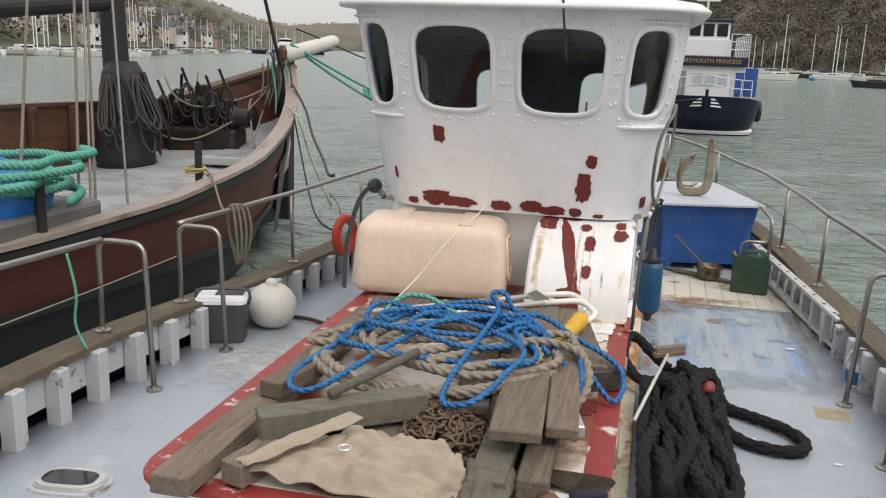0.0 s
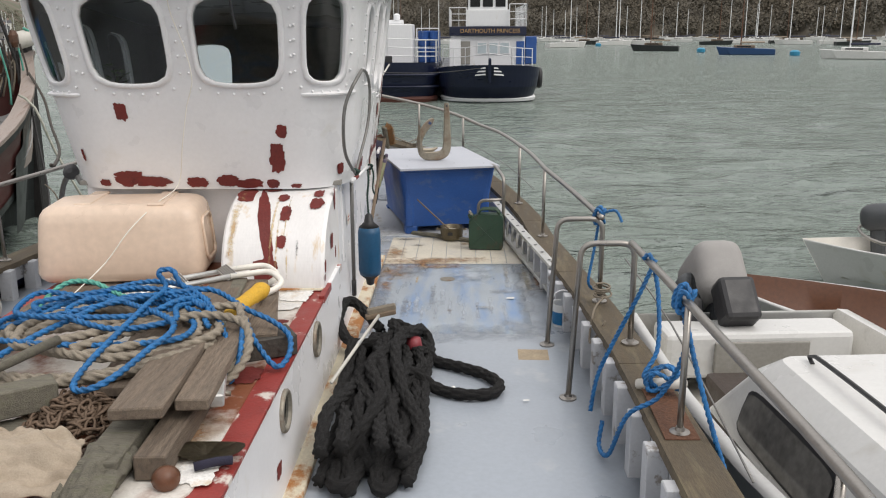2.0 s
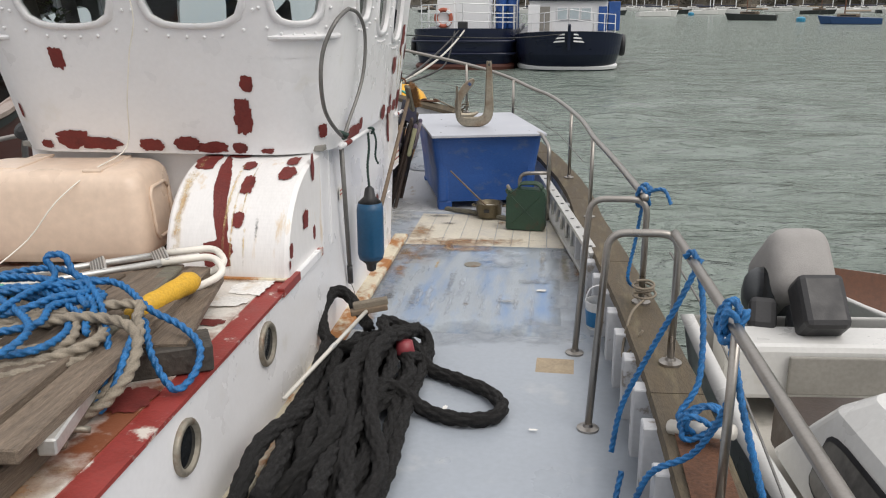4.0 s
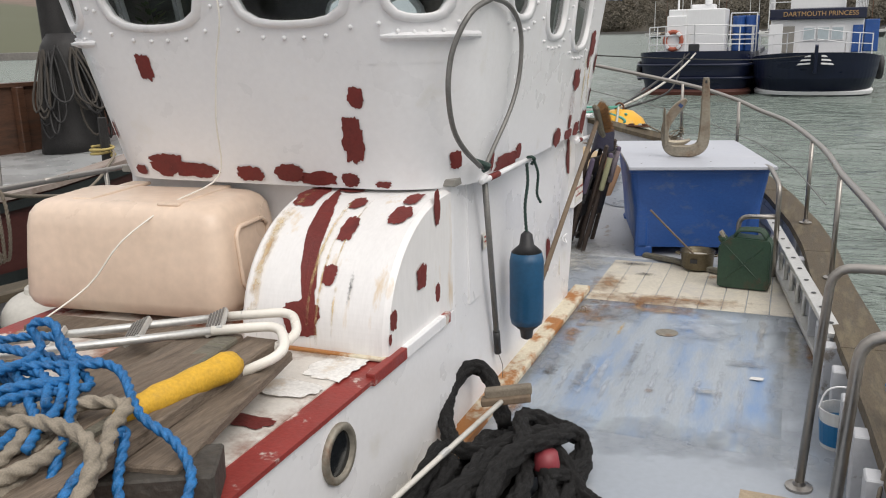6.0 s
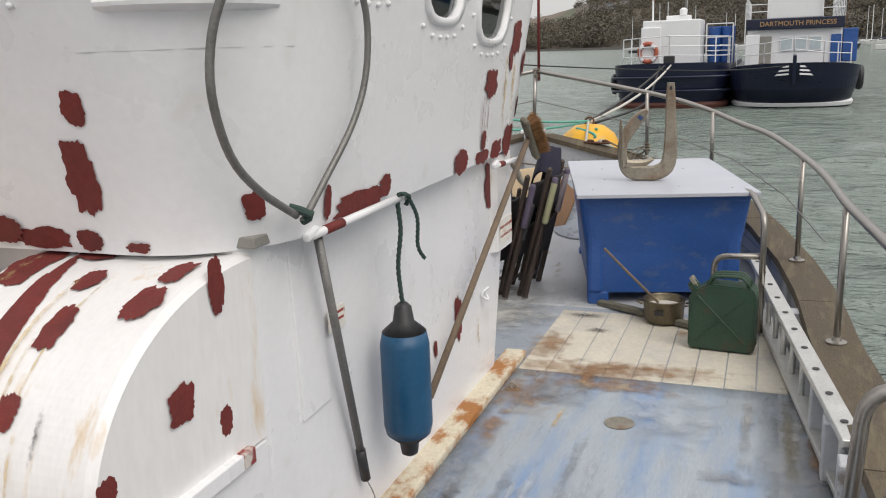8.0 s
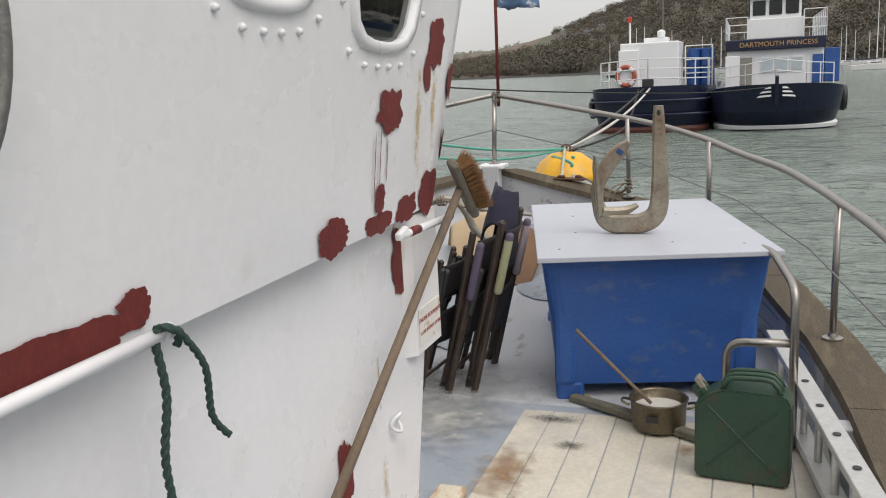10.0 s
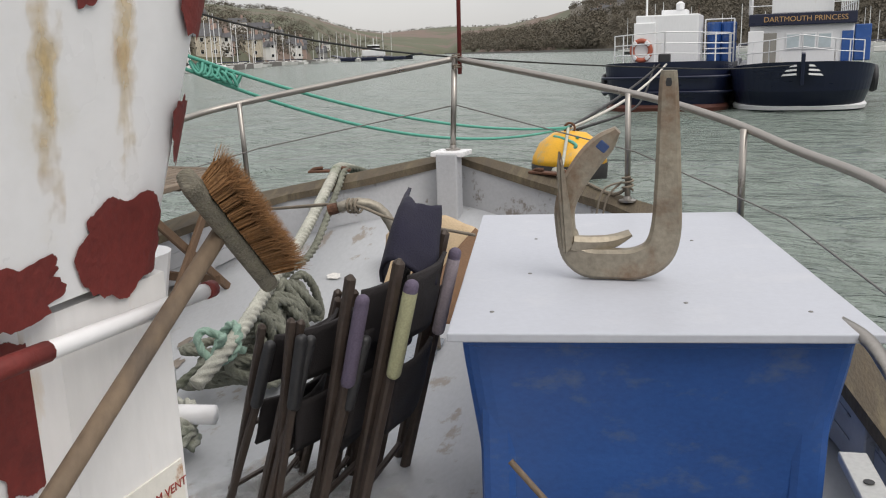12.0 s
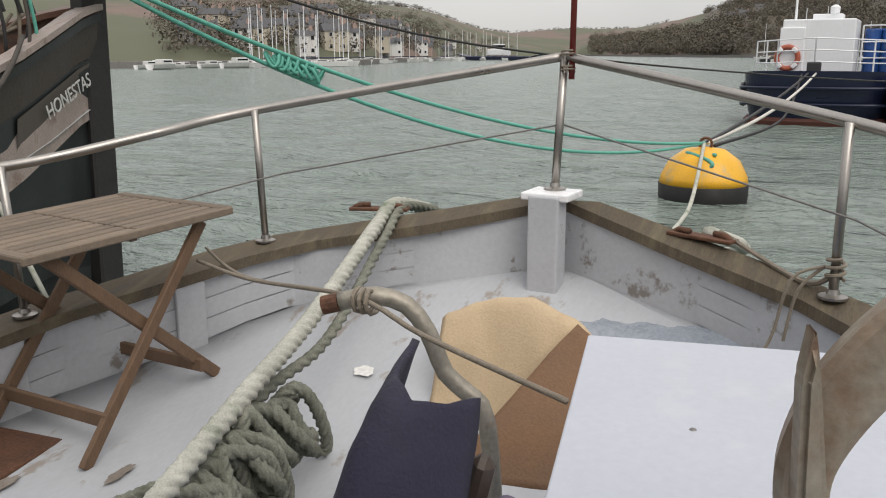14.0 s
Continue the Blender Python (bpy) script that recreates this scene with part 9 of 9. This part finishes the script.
# ---- small boats alongside to starboard ----
def small_hull(parent, m, length, beam, depth, inner, material=M_GRP, open_from=0.0):
    """An open boat: bow at +y, transom at -y, with a rolled gunwale and a floor."""
    secs = []
    n_s = 16
    for i_ in range(n_s + 1):
        t_ = i_ / n_s
        y_ = (t_ - 0.5) * length
        w_ = beam / 2 * (1 - max(0, (t_ - 0.45) / 0.55) ** 2.2) * (0.9 + 0.1 * min(1, t_ / 0.3))
        w_ = max(w_, 0.02)
        sh = 0.12 * t_ ** 2
        secs.append((y_, w_, sh))
    vv_, ff_ = [], []
    prof = [(0.0, 0.0), (0.55, 0.10), (0.92, 0.5), (1.0, 1.0), (1.03, 1.03), (0.93, 1.04), (0.90, 0.98), (0.82, 0.35), (0.0, 0.30)]
    for y_, w_, sh in secs:
        for u_, v_2 in prof:
            vv_.append(m @ Vector((w_ * u_, y_ + (0.10 * length * (v_2 - 1) if y_ > 0.3 * length else 0), depth * v_2 + sh * v_2)))
        for u_, v_2 in prof:
            vv_.append(m @ Vector((-w_ * u_, y_ + (0.10 * length * (v_2 - 1) if y_ > 0.3 * length else 0), depth * v_2 + sh * v_2)))
    k_ = len(prof)
    outer = [[], []]
    for i_ in range(n_s):
        for s_ in (0, 1):
            for j_ in range(k_ - 1):
                a_ = i_ * 2 * k_ + s_ * k_ + j_
                b_2 = a_ + 2 * k_
                f_ = (a_, a_ + 1, b_2 + 1, b_2)
                outer[1 if j_ >= 5 else 0].append(f_ if s_ == 0 else f_[::-1])
    tr_ = [s_ * k_ + j_ for s_, js in ((0, range(5)), (1, range(4, -1, -1))) for j_ in js]
    outer[0].append(tuple(tr_))
    mesh_from(vv_, outer[0], "hull", material, parent, True)
    mesh_from(vv_, outer[1], "inside", inner, parent, True)


def outboard(m, label, shell_mat=M_COOLER):
    ob = thing("outboard_motor", m.translation, label, "outboard motor")
    bm_ = bmesh.new()
    box(bm_, (0.34, 0.52, 0.42), m @ pose(0, 0, 0.28), 0.12, 4)
    part("cowl", bm_, shell_mat, ob, smooth=True)
    bm_ = bmesh.new()
    box(bm_, (0.16, 0.22, 0.85), m @ pose(0, 0.02, -0.28), 0.05, 2)
    part("leg", bm_, M_COOLER, ob)
    bm_ = bmesh.new()
    box(bm_, (0.24, 0.2, 0.3), m @ pose(0, -0.28, -0.02), 0.04)
    part("bracket", bm_, M_BLACK, ob)
    return ob


cbm = Matrix.Translation((3.95, 3.95, SEA - 0.06)) @ pose(0, 0, 0, 0, 0, 184)
cb_ = thing("cabin_cruiser", (3.75, 3.6, SEA), "small white fibreglass cabin boat lying alongside", "motor boat")
small_hull(cb_, cbm, 5.0, 1.9, 0.78, M_OFFWHITE)
bm = bmesh.new()
rows = []
for z, k, y0, y1 in ((0.75, 1.0, -0.95, 1.75), (1.12, 0.86, -0.62, 1.25), (1.22, 0.74, -0.52, 1.05)):
    rows.append([bm.verts.new(cbm @ Vector((x, y, z))) for x, y in rounded_rect(-0.80 * k, 0.80 * k, y0, y1, 0.10, 0.35, 5)])
for a, b in zip(rows, rows[1:]):
    n = len(a)
    for i in range(n):
        bm.faces.new((a[i], a[(i + 1) % n], b[(i + 1) % n], b[i]))
bm.faces.new(rows[-1])
part("cabin", bm, M_GRP, cb_)
# opaque: mottled grey imitates the dim cabin seen through the panes
M_CABINGLASS = mat("opaque_grey_cabin_glass", (0.13, 0.125, 0.115), 0.1, 0, 0.3, 2.5, 20, 0.0, (0.05, 0.05, 0.048), 0.35, 3, sharp=0.3, rough_spread=0.02)
for y0, y1 in ((-0.50, 0.45), (0.62, 1.12)):
    q = []
    for sx in (1, -1):
        for grow, off, mm, nm in ((0.018, 0.012, M_BLACK, "window_seal"), (0.0, 0.02, M_CABINGLASS, "window")):
            pts = []
            for a in np.linspace(0, 2 * math.pi, 20, endpoint=False):
                u = math.copysign(abs(math.cos(a)) ** 0.35, math.cos(a))
                w = math.copysign(abs(math.sin(a)) ** 0.35, math.sin(a))
                z = 0.93 + (0.115 + grow) * w
                k = 1.0 - 0.14 * (z - 0.75) / 0.37
                pts.append(cbm @ Vector((sx * (0.80 * k + off), (y0 + y1) / 2 + ((y1 - y0) / 2 + grow) * u, z)))
            mesh_from(pts, [tuple(range(20)) if sx > 0 else tuple(range(20))[::-1]], nm, mm, cb_)
part("grab_rail", tube([cbm @ Vector(p) for p in ((0.45, -0.4, 1.22), (0.45, -0.38, 1.27), (0.45, 0.5, 1.27), (0.45, 0.52, 1.22))], 0.012, 6, 0.1), M_BLACK, cb_)
part("cockpit_locker", boxed((1.4, 0.35, 0.35), cbm @ pose(0, -2.2, 0.62), 0.04), M_GRP, cb_)
part("seat_panel", boxed((0.5, 0.5, 0.30), cbm @ pose(0.3, -1.4, 0.52), 0.04), M_BROWNMETAL, cb_)
part("transom_panel", boxed((0.7, 0.03, 0.24), cbm @ pose(0, -2.0, 0.62), 0.01), M_INTERIOR, cb_)
part("steering_wheel", tube([cbm @ Vector((0.35 + 0.16 * math.cos(a), -0.75, 0.90 + 0.16 * math.sin(a))) for a in np.linspace(0, 6.28, 16, endpoint=False)], 0.014, 6, 0.03, True), M_BLACK, cb_)
outboard(Matrix.Translation((3.65, 6.45, -0.10)) @ pose(0, 0, 0, -42, 0, 6) @ Matrix.Scale(1.15, 4), "pale grey outboard motor tilted up on the cabin boat", M_GREYCLOTH)
outboard(Matrix.Translation((3.42, 6.5, -0.12)) @ pose(0, 0, 0, -35, 0, -10) @ Matrix.Scale(0.7, 4), "small spare outboard motor tilted up")
solid("red_flag", boxed((0.07, 0.008, 0.16), pose(3.75, 6.7, 0.12, 20, 30, 20), 0.003), M_RED, "small red flag on a boat's stern", "flag")
lm = Matrix.Translation((5.6, 6.3, SEA - 0.05)) @ pose(0, 0, 0, 0, 0, 51)
ln = thing("open_launch", (5.1, 5.9, SEA), "white open launch with dark brown inside planking", "launch")
small_hull(ln, lm, 4.6, 1.5, 0.62, M_VARNISH)
for y in (-1.2, 0.1, 1.1):
    part("thwart", boxed((1.15 - 0.25 * max(0, y), 0.24, 0.03), lm @ pose(0, y, 0.40), 0.006), M_WOOD, ln)
part("gunwale_trim", tube([lm @ Vector((0.70, -2.2, 0.66)), lm @ Vector((0.77, -0.5, 0.67)), lm @ Vector((0.70, 0.8, 0.69))], 0.025, 6, 0.2), M_BLACK, ln)
dm = Matrix.Translation((7.2, 9.3, SEA - 0.05)) @ pose(0, 0, 0, 0, 0, 80)
dn = thing("fishing_dinghy", (7.2, 9.3, SEA), "small white dinghy with a steel rail and black outboard", "dinghy")
small_hull(dn, dm, 3.4, 1.3, 0.48, M_OFFWHITE)
part("rail", tube([dm @ Vector(p) for p in ((-0.52, 0.3, 0.5), (-0.52, 0.3, 0.70), (-0.45, 1.0, 0.70), (0.45, 1.0, 0.70), (0.52, 0.3, 0.70), (0.52, 0.3, 0.5))], 0.018, 6, 0.2), M_STEEL, dn, smooth=True)
part("fender", lathe([(0.02, 0), (0.12, 0.05), (0.13, 0.3), (0.02, 0.38)], dm @ pose(0.85, -0.2, 0.25), 12), M_OFFWHITE, dn)
outboard(Matrix.Translation((6.45, 9.75, -0.22)) @ pose(0, 0, 0, -8, 0, 70) @ Matrix.Scale(0.75, 4), "black outboard motor on a dinghy")


# ---- moored yachts on the far side ----
def yacht(length, mast_h, hull_mat, label, wood=False):
    """A sailing yacht at the origin, bow at +x, waterline at z = 0."""
    y_ = thing("moored_yacht", (0, 0, 0), label, "sailing boat", "moored yachts")
    vv_, ff_ = [], []
    n_s = 12
    prof = [(0.5, -0.3), (0.9, 0.1), (1.0, 1.0), (0.0, 1.06)]
    for i_ in range(n_s + 1):
        t_ = i_ / n_s
        x_ = (t_ - 0.5) * length
        w_ = length * 0.15 * max(0.04, (1 - max(0, (t_ - 0.45) / 0.55) ** 2.0)) * (0.72 + 0.28 * min(1, t_ / 0.4))
        fb = length * 0.10 * (1 + 0.35 * t_)
        for s_ in (1, -1):
            for u_, v_2 in prof:
                vv_.append((x_ - (0.06 * length * (1 - v_2) if t_ > 0.8 else 0), s_ * w_ * u_, fb * v_2))
    k_ = len(prof)
    for i_ in range(n_s):
        for s_ in (0, 1):
            for j_ in range(k_ - 1):
                a_ = i_ * 2 * k_ + s_ * k_ + j_
                f_ = (a_, a_ + 2 * k_, a_ + 2 * k_ + 1, a_ + 1)
                ff_.append(f_ if s_ == 0 else f_[::-1])
    ff_.append(tuple([0, 1, 2, 3, 6, 5, 4]))
    mesh_from(vv_, ff_, "hull", hull_mat, y_)
    bm_ = boxed((length * 0.36, length * 0.17, length * 0.055), pose(length * 0.02, 0, length * 0.145), length * 0.012)
    cab = part("cabin", bm_, M_GRP if not wood else M_WOOD, y_)
    for sy in (-1, 1):
        part("cabin_window", boxed((length * 0.24, 0.04, length * 0.02), pose(length * 0.03, sy * length * 0.0855, length * 0.148), 0.01), M_DARKGLASS, cab)
    mm = M_VARNISH if wood else M_FERRYWHITE
    part("mast", lathe([(0.12, 0), (0.07, mast_h)], pose(length * 0.08, 0, length * 0.12), 6), mm, y_)
    part("boom", tube([(length * 0.08, 0, length * 0.22), (-length * 0.32, 0, length * 0.22)], 0.16, 6, 3, curved=False), M_NAVY if not wood else M_TARP, y_)
    top_ = Vector((length * 0.08, 0, mast_h + length * 0.1))
    for e_ in ((length * 0.49, 0, length * 0.15), (-length * 0.49, 0, length * 0.11)):
        part("stay", tube([e_, top_], 0.022, 4, 5, curved=False), M_WIRE, y_)
    part("spreader", tube([(length * 0.08, -0.6, mast_h * 0.55), (length * 0.08, 0.6, mast_h * 0.55)], 0.03, 4, 1, curved=False), mm, y_)
    return y_


ya = yacht(10, 13, M_GRP, "white sailing yacht on a mooring with bare mast")
yb = yacht(8, 10.5, M_GRP, "small white yacht with a dark sail cover")
yc = yacht(11, 14, M_TRAWLDARK, "dark-hulled wooden yacht with a varnished mast", True)
yd = yacht(10, 9, mat("mid_blue_hull", (0.02, 0.06, 0.16), 0.4), "blue-hulled wooden boat with stumpy masts", True)


def polar(az, d, yaw=0.0, k=1.0):
    a = radians(az)
    return Matrix.Translation((0.5 + d * math.sin(a), 4 + d * math.cos(a), SEA)) @ pose(0, 0, 0, 0, 0, yaw) @ Matrix.Scale(k, 4)


ya.matrix_basis = polar(7.4, 172, 20, 0.85)
yb.matrix_basis = polar(10.5, 205, 15)
yc.matrix_basis = polar(13.2, 138, 160, 0.68)
yd.matrix_basis = polar(19.0, 116, 165, 0.72)
copy_thing(ya, polar(25.6, 100, 160, 0.85))
rng = np.random.default_rng(77)
for i in range(64):
    src = (ya, yb, yb, ya, yc)[i % 5]
    az = -8 + 44 * ((i * 0.618) % 1)
    d = rng.uniform(190, 350)
    copy_thing(src, polar(az, d, rng.choice([0, 180]) + rng.uniform(-25, 25)))
for az, d in ((9.4, 185), (16.2, 128), (22.0, 112), (8.0, 230)):
    bm = lathe([(0.3, 0), (0.6, 0.05), (0.62, 0.5), (0.3, 0.7)], polar(az, d), 12)
    solid("mooring_float", bm, mat("light_blue_float", (0.03, 0.22, 0.36), 0.5), "light blue mooring float", "buoy", "mooring floats")

# ---- the town quay ahead to port ----
qy = thing("quay_wall", polar(-38, 175).translation, "low stone quay along the town shore", "quay", kind="structure")
M_STONE = mat("grey_quay_stone", (0.16, 0.15, 0.14), 0.8, 0, 0.3, 0.3, 3, 0.3)
pts = [polar(a, interp(SHORE, a) - 3).translation for a in np.linspace(-60, -24, 30)]
bm = bmesh.new()
for a, b in zip(pts, pts[1:]):
    bar(bm, a + Vector((0, 0, 0.4)), b + Vector((0, 0, 0.4)), 8, 1.6, 0.0)
part("wall", bm, M_STONE, qy)
# low wall on the opposite point
bm = bmesh.new()
pts = [polar(a, interp(SHORE, a) - 4).translation for a in np.linspace(-20, 8, 30)]
for a, b in zip(pts, pts[1:]):
    bar(bm, a + Vector((0, 0, 0.4)), b + Vector((0, 0, 0.4)), 6, 2.2, 0.0)
solid("shore_wall", bm, M_STONE, "low stone wall along the wooded shore", "wall", kind="structure")

ROOF = mat("slate_roof", (0.075, 0.075, 0.08), 0.7, 0, 0.2, 0.5, 6, 0.2)
WALLS = [mat("town_wall_" + n, c, 0.8, 0, 0.06, 0.3, 3, 0.1) for n, c in (("white", (0.62, 0.61, 0.58)), ("cream", (0.48, 0.43, 0.34)), ("grey", (0.27, 0.26, 0.25)), ("rose", (0.36, 0.26, 0.22)))]


def house(w, d, h, wall, label):
    ob = thing("house", (0, 0, 0), label, "house", "houses on the hillside")
    part("wall", boxed((w, d, h), pose(0, 0, h / 2), 0.0), wall, ob)
    bm_ = bmesh.new()
    e_ = 0.3
    r_ = h + w * 0.28
    vs_ = [bm_.verts.new(q_) for q_ in ((-w / 2 - e_, -d / 2 - e_, h), (w / 2 + e_, -d / 2 - e_, h), (w / 2 + e_, d / 2 + e_, h), (-w / 2 - e_, d / 2 + e_, h), (-w / 2 - e_, 0, r_), (w / 2 + e_, 0, r_))]
    for f_ in ((0, 1, 5, 4), (2, 3, 4, 5), (1, 2, 5), (3, 0, 4), (0, 3, 2, 1)):
        bm_.faces.new([vs_[i_] for i_ in f_])
    rf = part("roof", bm_, ROOF, ob)
    part("chimney", boxed((0.7, 0.7, 1.6), pose(w * 0.3, 0, r_ + 0.2), 0.0), WALLS[3], rf)
    nf = max(1, round(h / 2.8))
    for fl_ in range(nf):
        for i_ in range(max(2, round(w / 2.6))):
            n_w = max(2, round(w / 2.6))
            x_ = -w / 2 + w * (i_ + 0.5) / n_w
            wn_ = part("window", boxed((0.85, 0.12, 1.0), pose(x_, -d / 2 - 0.02, 1.3 + fl_ * 2.75), 0.0), M_FERRYWHITE, ob)
            part("pane", boxed((0.7, 0.06, 0.85), pose(x_, -d / 2 - 0.08, 1.3 + fl_ * 2.75), 0.0), M_DARKGLASS, wn_)
    return ob


protos = [house(5.5, 5, 3.6, WALLS[0], "white rendered house with a slate roof"), house(6, 5, 4.8, WALLS[1], "tall cream house with a slate roof"),
          house(8, 5.5, 3.4, WALLS[2], "long grey house with a slate roof"), house(4, 4, 4.6, WALLS[0], "tall narrow white house"), house(5.5, 4.5, 3.4, WALLS[3], "brick-coloured house with a slate roof")]
rng = np.random.default_rng(5)
spots = []
for i in range(44):
    az = rng.uniform(-45, -26)
    t = 0.01 + 0.13 * rng.uniform(0, 1) ** 1.8 if az < -30 else rng.uniform(0.0, 0.06)
    spots.append((az, t))
spots += [(-11.3, 0.42), (-10.4, 0.46), (-9.6, 0.40), (-10.9, 0.30), (-8.7, 0.5), (-9.9, 0.55), (-12.0, 0.35), (-7.2, 0.45)]
for i, (az, t) in enumerate(spots):
    p = hill_point(az, t)
    m = Matrix.Translation(p - Vector((0, 0, 0.8))) @ pose(0, 0, 0, 0, 0, -az + rng.uniform(-18, 18))
    src = protos[int(rng.integers(0, 5))] if i >= 5 else protos[i]
    if i < 5:
        src.matrix_basis = m
    else:
        copy_thing(src, m)


def motor_boat():
    b_2 = thing("motor_boat", (0, 0, 0), "white motor boat moored at the town pontoons", "motor boat", "motor boats along the pontoons")
    m_2 = pose(0, 0, -0.1, 0, 0, -90)
    small_hull(b_2, m_2, 6.5, 2.3, 1.0, M_OFFWHITE)
    c_ = part("cabin", boxed((2.6, 1.8, 0.9), pose(0.3, 0, 1.35), 0.15), M_GRP, b_2)
    part("window", boxed((2.0, 1.86, 0.32), pose(0.3, 0, 1.45), 0.05), M_DARKGLASS, c_)
    return b_2


mb = motor_boat()
mb.matrix_basis = polar(-40.5, 158, 70)
for i in range(34):
    az = -46 + 20 * i / 33
    copy_thing(mb, polar(az + rng.uniform(-0.3, 0.3), (interp(SHORE, az) - 10 - rng.uniform(0, 14)), rng.uniform(40, 110), rng.uniform(0.55, 0.9)))
for i in range(46):
    az = -40 + 17 * ((i * 0.618) % 1)
    copy_thing((yb, ya)[i % 2], polar(az, interp(SHORE, az) - rng.uniform(6, 30) if az < -29 else rng.uniform(300, 420), rng.uniform(0, 360), 0.9))
woods("woods_town", 260, (-46, -27), (0.01, 0.16), 6, "trees and shrubs among the town houses", 15, 40)
# car ferry in mid river
cf = thing("river_ferry", polar(-24.3, 330).translation, "flat river ferry with a white bridge and ramps", "ferry")
o = polar(-24.3, 330).translation
part("deck", boxed((26, 9, 1.3), Matrix.Translation(o + Vector((0, 0, 0.9))), 0.2), M_NAVY, cf)
part("bridge", boxed((7, 6, 2.2), Matrix.Translation(o + Vector((-1, 0, 3.0))), 0.2), M_FERRYWHITE, cf)
part("wheelhouse", boxed((3.5, 3.5, 2.0), Matrix.Translation(o + Vector((-1, 0, 5.0))), 0.2), M_FERRYWHITE, cf)
part("wheelhouse_window", boxed((3.6, 3.6, 0.8), Matrix.Translation(o + Vector((-1, 0, 5.2))), 0.05), M_DARKGLASS, cf)
part("mast", tube([o + Vector((-1, 0, 6)), o + Vector((-1, 0, 8.5))], 0.12, 6, 1, curved=False), M_FERRYWHITE, cf)
for sx in (-1, 1):
    part("ramp", boxed((6, 5, 0.3), Matrix.Translation(o + Vector((sx * 15, 0, 1.8))) @ pose(0, 0, 0, 0, -sx * 12, 0), 0.05), M_NAVY, cf)
